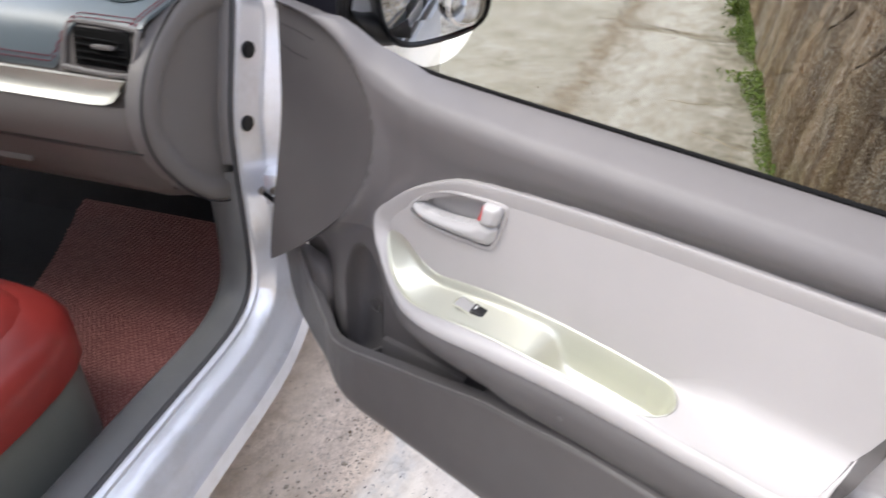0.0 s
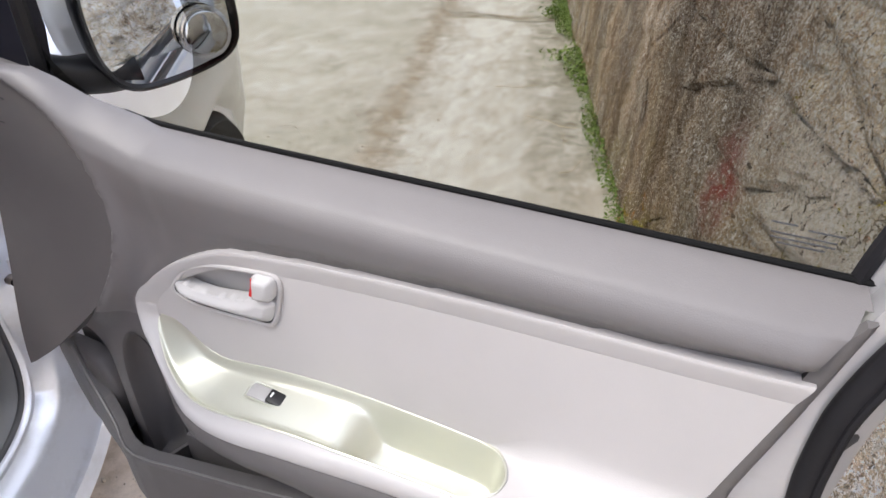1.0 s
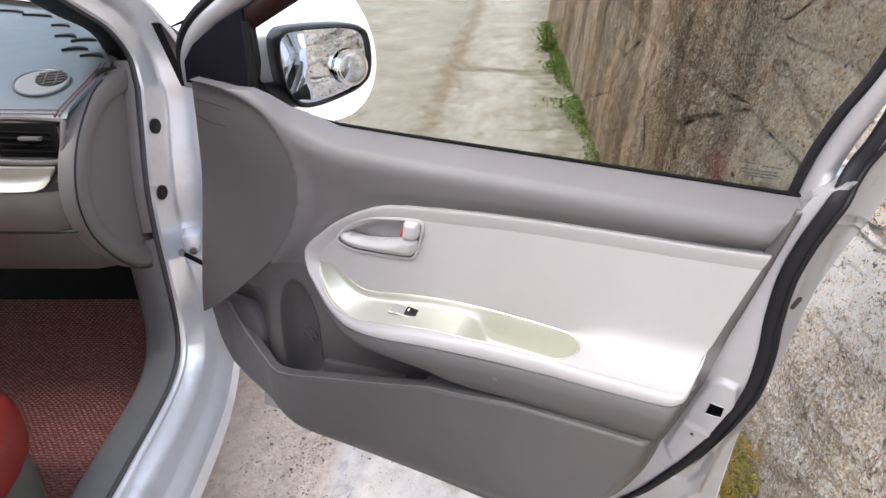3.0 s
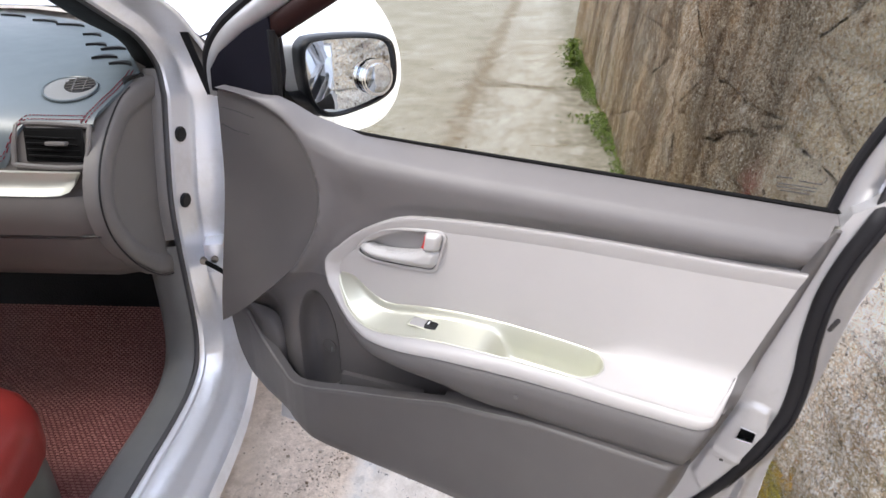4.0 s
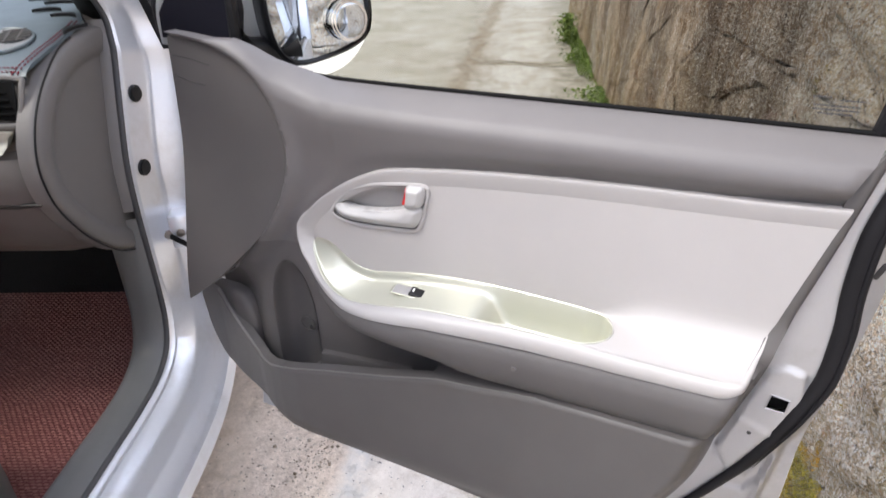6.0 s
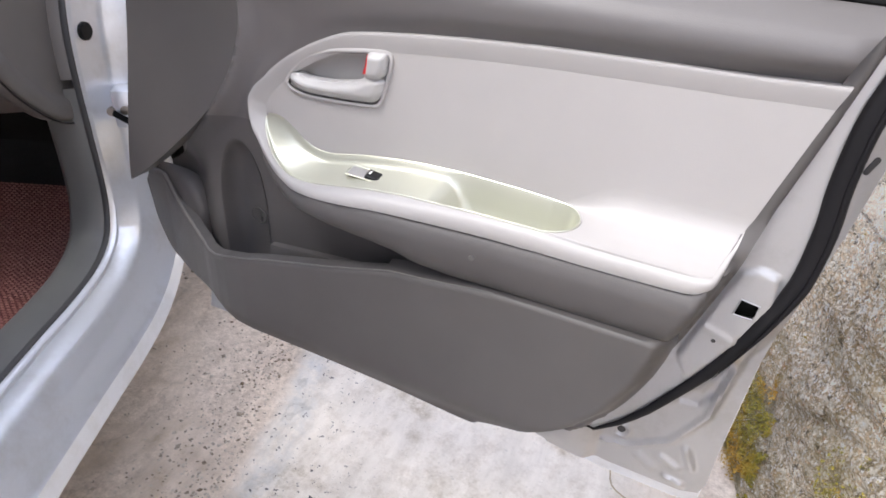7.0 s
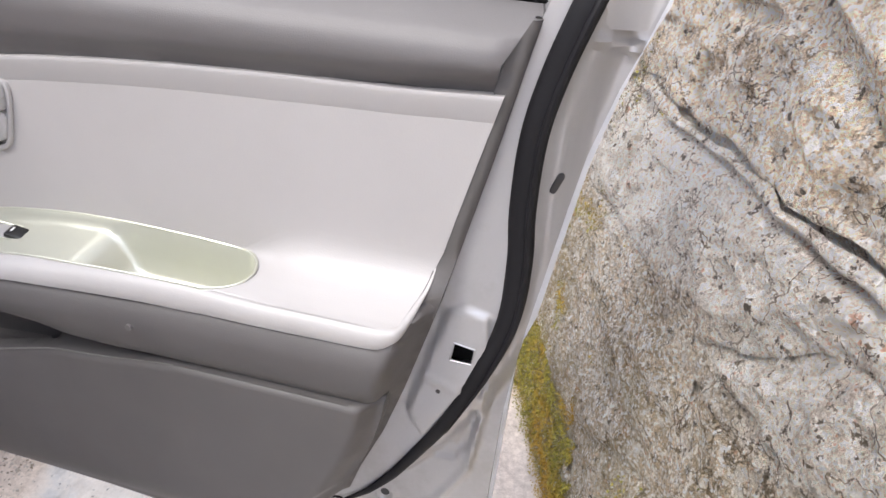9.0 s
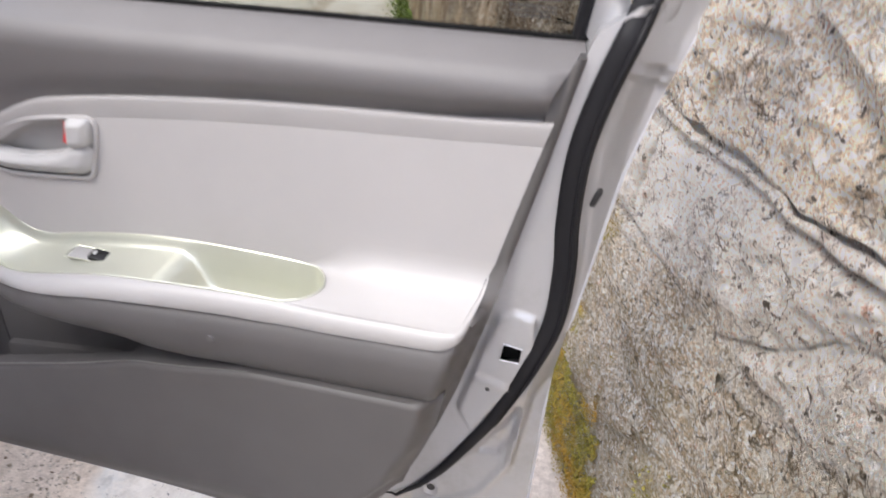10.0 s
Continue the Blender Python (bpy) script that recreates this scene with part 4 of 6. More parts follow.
OUTER = [(0.622, 0.192), (0.733, 0.178), (0.836, 0.176), (0.860, 0.180), (0.868, 0.193), (0.87, 0.284), (0.872, 0.425), (0.873, 0.53), (0.886, 0.575), (0.898, 0.669), (0.908, 0.743), (0.921, 0.804), (0.931, 0.841), (0.944, 0.876), (0.944, 0.905), (0.92, 0.91), (0.89, 0.905), (0.862, 0.86)]
BEAD = [(0.695, 0.250), (0.757, 0.262), (0.806, 0.296), (0.838, 0.36), (0.847, 0.446), (0.852, 0.516)]
LATCH_PAD = [(0.798, 0.571), (0.809, 0.606), (0.826, 0.614), (0.846, 0.609), (0.850, 0.575), (0.838, 0.535), (0.822, 0.500), (0.794, 0.445), (0.781, 0.465), (0.775, 0.479), (0.787, 0.523)]
LOWER_PAD = [(0.838, 0.469), (0.834, 0.432), (0.821, 0.393), (0.795, 0.402), (0.783, 0.38), (0.800, 0.368), (0.822, 0.372), (0.838, 0.40), (0.845, 0.445)]


def shell_depth(x, z):
    """The pressed inner panel: a raised land inside the seal, stepped back to the outer flange."""
    sx = lerp_table([(b, a) for a, b in SEAL], z)
    d = x - sx
    y = 0.022 + 0.046 * smooth01((lerp_table(RIGHT, z) - 0.010 - x) / 0.012) + 0.026 * smooth01((d + 0.002) / 0.020) + 0.020 * smooth01((d - 0.020) / 0.024)
    if z < 0.40:
        below = lerp_table(SEAL, x) - z
        y = max(y, 0.020 + 0.018 * smooth01((below + 0.004) / 0.02) + 0.012 * smooth01((0.245 - z) / 0.015))
    if x < 0.66:
        y = max(y, 0.083 - 0.045 * smooth01((0.30 - z) / 0.03))
    # pressings round the latch and in the lower corner
    if x > 0.72:
        for pad, k in ((LATCH_PAD, -0.0045), (LOWER_PAD, 0.004)):
            e = edge_distance(pad, x, z)
            y += k * smooth01(0.5 + (e if inside(pad, x, z) else -e) / 0.006)
        for ax, az, bx, bz, r, k in ((0.790, 0.528, 0.826, 0.516, 0.009, -0.0015), (0.772, 0.250, 0.795, 0.236, 0.010, -0.003), (0.800, 0.262, 0.826, 0.250, 0.010, -0.003), (0.815, 0.228, 0.838, 0.224, 0.009, -0.003), (0.828, 0.290, 0.842, 0.262, 0.009, -0.003), (0.884, 0.855, 0.925, 0.845, 0.008, -0.006), (0.895, 0.880, 0.925, 0.878, 0.007, 0.006)):
            y += 1.5 * k * smooth01(1 - edge_distance([(ax, az), (bx, bz)], x, z, False) / r)
        y -= 0.005 * smooth01(1 - edge_distance(BEAD, x, z, False) / 0.008)
        y -= 0.004 * smooth01(1 - abs(math.hypot(x - 0.741, z - 0.286) - 0.011) / 0.006)
    return y


def build_door():
    door = part("front_door", sheet(SHELL, shell_depth, 0.012, lambda x, z: 0.082, dense=(0.70, 0.004), cut=[[(0.815, 0.555), (0.835, 0.5545), (0.8365, 0.572), (0.818, 0.575)]]), M_SILVER_DARK, car, "pressed silver door shell, swung open")
    add = lambda name, bm, mat, label="", **k: part(name, bm, mat, door, label, **k)
    skin = [(-0.034, 0.80), (-0.034, 0.50), (-0.009, 0.354), (0.056, 0.294), (0.196, 0.30), (0.446, 0.29), (0.59, 0.275)] + [(0.64, 0.190)] + OUTER[1:] + [(0.845, 0.80)]
    add("outer_skin", sheet(skin, lambda x, z: 0.086, 0.06, lambda x, z: 0.112 - 0.02 * abs(z - 0.55)), M_PAINT, "silver painted outer skin")
    # the bulging outer panel with its belt moulding and pull handle, which the mirror shows
    side = [(0.088, 0.195), (0.098, 0.24), (0.112, 0.34), (0.124, 0.46), (0.131, 0.58), (0.129, 0.66), (0.121, 0.73), (0.108, 0.785), (0.096, 0.808), (0.087, 0.812)]
    right = sorted((z, x) for x, z in OUTER[4:15])
    rows = [[Vector((-0.032 + (lerp_table(right, z) - 0.004 + 0.032) * u, 0.088 + (y - 0.088) * (1 - 0.25 * u ** 6), z)) for y, z in side] for u in (0, 0.05, 0.2, 0.35, 0.5, 0.65, 0.8, 0.92, 0.98, 1.0)]
    add("outer_panel", loft(rows, closed=False), M_PAINT, "smooth silver painted outer panel", angle=60)
    add("belt_moulding", tube([(x, 0.094, 0.806) for x in (0.02, 0.3, 0.6, 0.85)], 0.008, 8, 0.7, (0, 1, 0)), M_BLACK, "black rubber belt moulding")
    add("pull_handle", tube(spline([Vector(p) for p in ((0.66, 0.124, 0.675), (0.68, 0.150, 0.68), (0.75, 0.154, 0.683), (0.82, 0.150, 0.682), (0.84, 0.122, 0.68))], 5), 0.011, 8, 0.8, (0, 1, 0)), M_PAINT, "silver outer pull handle")
    # trim
    outline = TRIM + BELT + COVER[1:]
    split = lambda x: 0.638
    under = lambda x, z: inside(INSERT, x, z) and edge_distance(INSERT, x, z) > 0.003
    edge = [0.612, 0.628, 0.645, 0.66, 0.69, 0.72, 0.75, 0.78, 0.81, 0.835, 0.866]
    strip = [(lerp_table(RIGHT, z) - 0.0165 + 0.010 * smooth01((z - 0.845) / 0.02), z) for z in edge] + [(lerp_table(RIGHT, z) + 0.03, z) for z in edge[::-1]]
    narrow = strip[:len(edge)] + [(lerp_table(RIGHT, z), z) for z in edge[::-1]]
    def strip_depth(x, z):
        u = min(1.0, max(0.0, 1 - (lerp_table(RIGHT, z) - x) / 0.0165))
        low = lerp_table(STRIP_Y, z) * (1 - u) + lerp_table(RIGHT_Y, z) * u - 0.001 + 0.0025 * smooth01((z - 0.635) / 0.015)
        w = smooth01((z - 0.66) / 0.03)
        return low * (1 - w) + (0.0105 + 0.005 * smooth01((u - 0.8) / 0.2)) * w
    # turned-away edge of the trim; the darker plastic stands for its shade
    add("edge_strip", sheet(narrow, strip_depth, 0.004, lambda x, z: 0.0195), M_LOWER, "strip along the latch edge, its shade put in a darker plastic", angle=60)
    add("upper_trim", sheet(outline, trim_depth, 0.006, lambda x, z: lerp_table(BELT_Y, x) + 0.008 if z > 0.84 and x > 0.005 else trim_depth(x, z) + 0.022, hole=lambda x, z: under(x, z) or z < split(x), cut=[strip], fine=(0.842, 0.925, 0.003)), M_UPPER, "grey-brown grained plastic trim", angle=60)
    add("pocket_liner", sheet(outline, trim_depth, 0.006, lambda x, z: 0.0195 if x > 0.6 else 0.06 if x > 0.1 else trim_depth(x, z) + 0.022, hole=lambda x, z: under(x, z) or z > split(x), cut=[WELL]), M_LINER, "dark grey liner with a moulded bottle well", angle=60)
    side = COVER + [(-0.034, 0.508), (-0.026, 0.60), (-0.018, 0.72), (-0.006, 0.86), (-0.002, 0.918)]
    add("hinge_cover", sheet(side, lambda x, z: cover_depth(x, z) - 0.001, 0.012, lambda x, z: cover_depth(x, z) + 0.03), M_LOWER, "flat round grey cover at the hinge end", angle=60)
    add("cover_seam", tube([(x, cover_depth(x, z) - 0.0006, z) for x, z in ((0.002, 0.893), (0.03, 0.8905), (0.066, 0.884))], 0.0012, 5), M_POCKET)
    add("cover_seam", tube([(x, cover_depth(x, z) - 0.0006, z) for x, z in ((-0.002, 0.866), (0.025, 0.8585), (0.052, 0.856))], 0.0012, 5), M_POCKET)
    # the light insert: face, rolled rim, closed end of the armrest
    back_edge, front_edge = spline([p for p, q in CHANNEL], 5), spline([q for p, q in CHANNEL], 5)
    inner = [(p.x, p.z) for p in RIM_IN[:76]]
    floor_edge = [(p.x, p.z) for p in back_edge if p.x < 0.6045]
    face = inner + floor_edge + [(0.605 + 0.1965 * u, 0.637 + 0.035 * smooth01(u / 0.35)) for u in (0, 0.01, 0.03, 0.07, 0.15, 0.25, 0.35, 1.0)] + [(0.8105, 0.709), (0.823, 0.758), (0.831, 0.7885)]
    bm = sheet(face, lambda x, z: 0.0095, 0.005, lambda x, z: 0.014, cut=[HANDLE], skirt=False)
    rows = []
    for o, i in zip(RIM_OUT, RIM_IN):
        low = smooth01((0.66 - o.z) / 0.05)
        puff = Vector((0, -1, 0)) * (1 - low) + Vector((0, -0.62, 0.78)) * low
        ring = [o + Vector((0, 0.016 + 0.032 * smooth01((o.x - 0.770) / 0.008) * low, 0)), o + Vector((0, 0.004, 0))]
        for k in range(13):
            v = k / 12
            ring.append(o + (i - o) * v + puff * (min(1.0, (i - o).length / 0.012) * (0.0012 + 0.0044 * low) * math.sin(math.pi * v ** (0.55 + 0.30 * low)) ** 0.8))
        rows.append([bm.verts.new(p) for p in ring])
    for r0, r1 in zip(rows, rows[1:]):
        for k in range(len(r0) - 1):
            bm.faces.new((r0[k], r1[k], r1[k + 1], r0[k + 1]))
    rows = []
    for k in range(25):
        y = -0.049 + 0.0585 * (1 - math.cos(math.pi * k / 24)) / 2
        bend = 0.605 + 0.0345 * max(0.0, 1 - ((y + 0.01975) / 0.02925) ** 2) ** 0.5
        row = []
        for u in (0, 0.01, 0.03, 0.07, 0.15, 0.25, 0.35, 0.45, 0.55, 0.65, 0.75, 0.85, 0.93, 1.0):
            f = k / 24
            z_flat = 0.6275 + 0.0095 * f
            z_soft = lerp_table([(-0.049, 0.6255), (-0.040, 0.6265), (-0.028, 0.6300), (-0.014, 0.6365), (-0.005, 0.6420), (0.002, 0.6480), (0.006, 0.6540), (0.0084, 0.6600), (0.0093, 0.6660), (0.0095, 0.672)], y)
            z = z_flat + (z_soft - z_flat) * smooth01(u / 0.35)
            x = bend + (lerp_table([(0.60, 0.775), (0.6255, 0.7795), (0.640, 0.7895), (0.672, 0.8015)], z) - bend) * u
            row.append(bm.verts.new((x, y, z)))
        rows.append(row)
    for r0, r1 in zip(rows, rows[1:]):
        for k in range(len(r0) - 1):
            bm.faces.new((r0[k], r0[k + 1], r1[k + 1], r1[k]))
    add("insert", bm, M_INSERT, "pale warm grey plastic insert with armrest", angle=50)
    add("lower_panel", sheet([(p.x, p.y) for p in spline([(0.768, 0.536), (0.763, 0.505), (0.752, 0.465), (0.727, 0.41), (0.69, 0.364), (0.64, 0.326), (0.575, 0.302), (0.52, 0.300), (0.40, 0.311), (0.25, 0.320), (0.13, 0.322), (0.05, 0.320), (-0.01, 0.332), (-0.045, 0.354), (-0.072, 0.395), (-0.081, 0.440), (-0.084, 0.472)], 4)][:-1] + PANEL_TOP[:-1], panel_depth, 0.004, lambda x, z: panel_depth(x, z) + 0.014 + 0.035 * max(smooth01((0.36 - z) / 0.05), smooth01((x - 0.6) / 0.1))), M_LOWER, "dark grey map pocket panel", angle=60)
    # channel: scoop, switch plate and pull cup in one moulding
    across_v = (0.0, 0.012, 0.03, 0.06, 0.10, 0.15, 0.22, 0.32, 0.44, 0.56, 0.68, 0.78, 0.85, 0.90, 0.94, 0.97, 0.988, 1.0)
    dip = [(0.21, 0.001), (0.25, 0.006), (0.30, 0.008), (0.36, 0.0085), (0.46, 0.0085)]
    rows = []
    for p, q in zip(back_edge, front_edge):
        x = (p.x + q.x) / 2
        cup = smooth01((x - 0.472) / 0.034)
        deep = lerp_table(dip, x) * (1 - cup) + 0.046 * cup * (1 - smooth01((x - 0.618) / 0.0215) ** 2)
        rows.append([p + (q - p) * v + Vector((0, 0, 0.0012 - (deep + 0.0012) * smooth01(min(v, 1 - v) / (0.13 + 0.05 * cup)))) for v in across_v])
        rows[-1] = [rows[-1][0] + Vector((0, 0.003, -0.001))] + rows[-1] + [rows[-1][-1] + (q - p).normalized() * 0.003 - Vector((0, 0, 0.004))]
    add("switch_plate", loft(rows, closed=False), M_BEIGE, "pale beige switch plate and pull cup", angle=70)
    add("plate_rim", tube([p + Vector((0, -0.0004, 0.0006)) for p in back_edge[38:]] + [p + Vector((0, 0, 0.0006)) for p in front_edge[40:-1][::-1]], 0.0011, 6), M_BEIGE, "thin pale rim of the channel")
    # floor and hinge-side end of the map pocket
    floor_line = [(p.x, p.y) for p in spline([(-0.060, 0.470), (-0.055, 0.42), (-0.035, 0.372), (0.02, 0.345), (0.07, 0.338), (0.13, 0.336), (0.25, 0.334), (0.40, 0.328), (0.52, 0.322), (0.60, 0.324), (0.66, 0.346)], 5)]
    def across(x, z):
        front, back = panel_depth(x, z) + 0.004, max(trim_depth(x, z) + 0.003, panel_depth(x, z) + 0.02)
        return [Vector((x, front + (back - front) * k / 4, z)) for k in range(5)]
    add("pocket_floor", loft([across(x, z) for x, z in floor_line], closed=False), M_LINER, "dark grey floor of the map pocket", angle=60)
    # ledge closing the pocket towards the latch, crisp lip along the panel, rounded wall at the hinge end
    rows = []
    for k in range(9):
        v = k / 8
        left = 0.402 + 0.015 * math.sin(math.pi / 2 * v) - 0.006 * max(0.0, v - 0.7)
        run = [left + 0.004 + (0.735 - left) * (j / 24) for j in range(25)]
        at = lambda x, dz: Vector((x, panel_depth(x, lerp_table(PANEL_TOP, x) - 0.006) + 0.003 + 0.026 * v * (1 - 0.6 * smooth01((x - 0.46) / 0.2)), lerp_table(PANEL_TOP, x) + dz + 0.003 * v * v))
        rows.append([at(left, -0.12), at(left, -0.004), at(left + 0.0012, -0.0012)] + [at(x, -0.0004) for x in run])
    add("pocket_ledge", loft(rows, closed=False), M_LOWER, "ledge closing the end of the map pocket", angle=50)
    add("pocket_lip", tube([Vector((x, panel_depth(x, z - 0.006) + 0.0025, z + 0.0002)) for x, z in [(p.x, p.y) for p in spline(PANEL_TOP[3:-4], 4)]], lambda t: 0.0024 * (1 - 0.85 * t), 8), M_LIP, "crisp rounded lip of the map pocket, its highlight put in the colour", angle=80)
    end = [(p.x, p.y) for p in spline([(-0.060, 0.505), (-0.03, 0.510), (0.001, 0.5105), (0.021, 0.508), (0.039, 0.499), (0.052, 0.479), (0.057, 0.45), (0.055, 0.40), (0.05, 0.37)], 4)] + [(-0.05, 0.37)]
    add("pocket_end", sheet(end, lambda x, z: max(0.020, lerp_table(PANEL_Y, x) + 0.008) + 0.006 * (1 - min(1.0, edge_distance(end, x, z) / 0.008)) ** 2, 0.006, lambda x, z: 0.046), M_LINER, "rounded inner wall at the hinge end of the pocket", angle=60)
    # window switch in its shallow recess
    tilt = pose(0.383, -0.015, 0.6185, 13, 2, 0)
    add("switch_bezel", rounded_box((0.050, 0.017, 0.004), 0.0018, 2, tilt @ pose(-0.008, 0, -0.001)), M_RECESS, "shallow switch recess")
    add("switch_frame", tube([tilt @ Vector((x, y, 0.0008)) for x, y in ((-0.034, -0.0095), (0.016, -0.0095), (0.019, 0.0), (0.018, 0.0095), (-0.030, 0.0095), (-0.035, 0.0), (-0.034, -0.0095))], 0.0008, 6), M_BEIGE)
    add("switch", rounded_box((0.025, 0.0155, 0.006), 0.002, 2, tilt @ pose(0.004, 0.0, 0.0006, 0, 7, 0)), M_BLACK, "black rocker switch")
    add("switch_mark", rounded_box((0.0022, 0.006, 0.0012), 0.0004, 1, tilt @ pose(-0.0035, 0.001, 0.0045, 0, 7, 0)), M_WHITE)
    # inner handle: surround, seam, hollow, lever, lock tab
    ring = [Vector((x, 0.0085, z)) for x, z in HANDLE]
    add("handle_bezel", tube(ring + ring[:1], 0.0027, 8), M_INSERT, "pale grey handle surround")
    shrink = lambda k: [(0.326 + (x - 0.326) * k, 0.727 + (z - 0.727) * (2 * k - 1)) for x, z in HANDLE]
    seam = [Vector((x, 0.0085, z)) for x, z in shrink(0.972)]
    add("handle_seam", tube(seam + seam[:1], 0.0013, 6), M_POCKET, "dark seam round the handle")
    cup = shrink(0.985)
    add("handle_recess", sheet(cup, lambda x, z: 0.0105 + 0.013 * smooth01(edge_distance(cup, x, z) / 0.012), 0.004, lambda x, z: 0.0095), M_RECESS, "grey handle recess, its shade put in the colour", angle=60)
    lever = [(p.x, p.y) for p in spline([(0.2535, 0.708), (0.255, 0.716), (0.262, 0.7185), (0.276, 0.7155), (0.305, 0.716), (0.340, 0.722), (0.353, 0.727), (0.362, 0.7335), (0.376, 0.735), (0.3855, 0.732), (0.3825, 0.718), (0.3775, 0.7085), (0.370, 0.704), (0.353, 0.7015), (0.305, 0.6985), (0.270, 0.6985)], 4, True)]
    add("handle_lever", sheet(lever, lambda x, z: 0.005 - 0.0065 * smooth01(edge_distance(lever, x, z) / 0.009), 0.0025, lambda x, z: 0.02), M_HANDLE, "satin grey handle lever", angle=70)
    tab = [(p.x, p.y) for p in spline([(0.3655, 0.7605), (0.378, 0.7625), (0.388, 0.762), (0.3885, 0.748), (0.384, 0.7365), (0.372, 0.733), (0.362, 0.734), (0.363, 0.748)], 4, True)]
    add("lock_tab", sheet(tab, lambda x, z: 0.001 - 0.006 * smooth01(edge_distance(tab, x, z) / 0.006), 0.0022, lambda x, z: 0.02), M_HANDLE, "satin grey lock tab", angle=70)
    add("lock_mark", sheet([(0.3600, 0.7375), (0.3635, 0.748), (0.3660, 0.760), (0.3668, 0.748), (0.3640, 0.7375)], lambda x, z: -0.0015, 0.004, lambda x, z: 0.008), M_RED_DOT, "red lock mark")
    # the bottle well, a deep round-topped hollow in the back of the pocket
    deep = lambda k, y: [Vector((0.153 + (x - 0.153) * k, y, 0.46 + (z - 0.46) * k)) for x, z in WELL]
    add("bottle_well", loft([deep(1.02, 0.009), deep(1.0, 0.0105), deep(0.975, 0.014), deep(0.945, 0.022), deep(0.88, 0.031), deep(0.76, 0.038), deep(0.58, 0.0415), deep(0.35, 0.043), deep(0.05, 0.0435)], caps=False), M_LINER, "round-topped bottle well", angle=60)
    # emblem ring moulded in the bottle well, the rib across the pocket and the step beside it
    ring = [Vector((0.150 + 0.014 * math.cos(a), 0.0405, 0.470 + 0.013 * math.sin(a))) for a in (2 * math.pi * k / 24 for k in range(25))]
    add("emblem", tube(ring, 0.0012, 6), M_LOWER, "moulded ring emblem")
    fin = [(-0.046, 0.452), (-0.034, 0.447), (-0.018, 0.440), (0.0, 0.434), (0.012, 0.430), (0.012, 0.34), (-0.046, 0.34)]
    add("rib", loft([[Vector((x, y, z)) for y, z in fin] for x in (0.1945, 0.1995)]), M_LOWER, "thin rib across the pocket")
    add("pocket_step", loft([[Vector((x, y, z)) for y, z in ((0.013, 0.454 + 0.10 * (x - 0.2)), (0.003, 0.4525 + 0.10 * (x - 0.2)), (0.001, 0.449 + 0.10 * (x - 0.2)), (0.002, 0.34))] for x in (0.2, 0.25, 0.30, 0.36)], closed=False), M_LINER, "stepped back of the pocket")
    add("screw_cap", disc(0.0032, 0.003, 12, 0, pose(0.538, -0.0655, 0.581, 90)), M_UPPER)
    # latch, screws, holes
    add("latch_slot", rounded_box((0.034, 0.012, 0.034), 0.003, 2, pose(0.826, 0.034, 0.565, 0, -10, 0)), M_VENT, "dark latch opening")
    lip = [Vector((x, shell_depth(x, z) - 0.0004, z)) for x, z in ((0.8145, 0.5545), (0.8355, 0.554), (0.837, 0.5725), (0.8175, 0.5755), (0.8145, 0.5545))]
    add("latch_rim", tube(lip, 0.0010, 6), M_SILVER_DARK, "folded rim of the latch opening")
    for x, z, r in ((0.806, 0.513, 0.0025), (0.741, 0.286, 0.006)):
        add("bolt_hole", disc(r, 0.012, 14, 0, pose(x, shell_depth(x, z) + 0.0052, z, 90)), M_POCKET)
    add("edge_slot", rounded_box((0.007, 0.008, 0.020), 0.003, 2, pose(0.8835, shell_depth(0.8835, 0.735) + 0.002, 0.735, 0, 20, 0)), M_POCKET)
    # weatherstrip
    add("weatherstrip", tube([(p.x, shell_depth(p.x, min(p.y, 0.88)) - 0.004 - 0.10 * max(0, p.y - 0.9), p.y) for p in spline([Vector(p) for p in SEAL], 5)], lambda t: 0.0114 * min(1, 0.06 + t * 2.3), 10, 0.6, (0, 1, 0)), M_RUBBER, "black rubber door seal", angle=80)
    add("seal_lip", tube([(p.x + 0.0065, shell_depth(p.x, min(p.y, 0.88)) - 0.0105 - 0.10 * max(0, p.y - 0.9), p.y) for p in spline([Vector(p) for p in SEAL[4:]], 5)], lambda t: 0.0032 * min(1, 0.1 + t * 6), 8), M_RUBBER)
    # window frame: lock-side post, front post, top rail
    post = lambda pts, w, d: tube(spline([Vector(p) for p in pts], 6), w, 10, d, (0, 1, 0))
    add("window_post", post([(0.860, 0.064, 0.83), (0.869, 0.056, 0.92), (0.884, 0.048, 0.98), (0.908, 0.038, 1.06), (0.932, 0.022, 1.17), (0.940, 0.0, 1.29)], 0.0165, 0.8), M_SILVER_DARK, "silver window frame")
    add("frame_flange", sheet([(0.888, 0.86), (0.905, 0.92), (0.925, 0.99), (0.948, 1.10), (0.962, 1.27), (1.0, 1.27), (0.992, 1.10), (0.968, 1.0), (0.953, 0.94), (0.942, 0.905), (0.930, 0.86)], lambda x, z: 0.046 - 0.10 * max(0.0, z - 0.9) + 0.012 * smooth01((x - 0.90 - 0.25 * (z - 0.86)) / 0.02), 0.02, lambda x, z: 0.085 - 0.10 * max(0.0, z - 0.9)), M_SILVER_DARK, "silver window frame flange")
    add("run_channel", tube(spline([Vector(p) for p in ((0.845, 0.056, 0.865), (0.852, 0.049, 0.92), (0.866, 0.042, 0.973), (0.888, 0.034, 1.035), (0.912, 0.016, 1.17), (0.918, -0.004, 1.27))], 6), 0.006, 8), M_RUBBER)
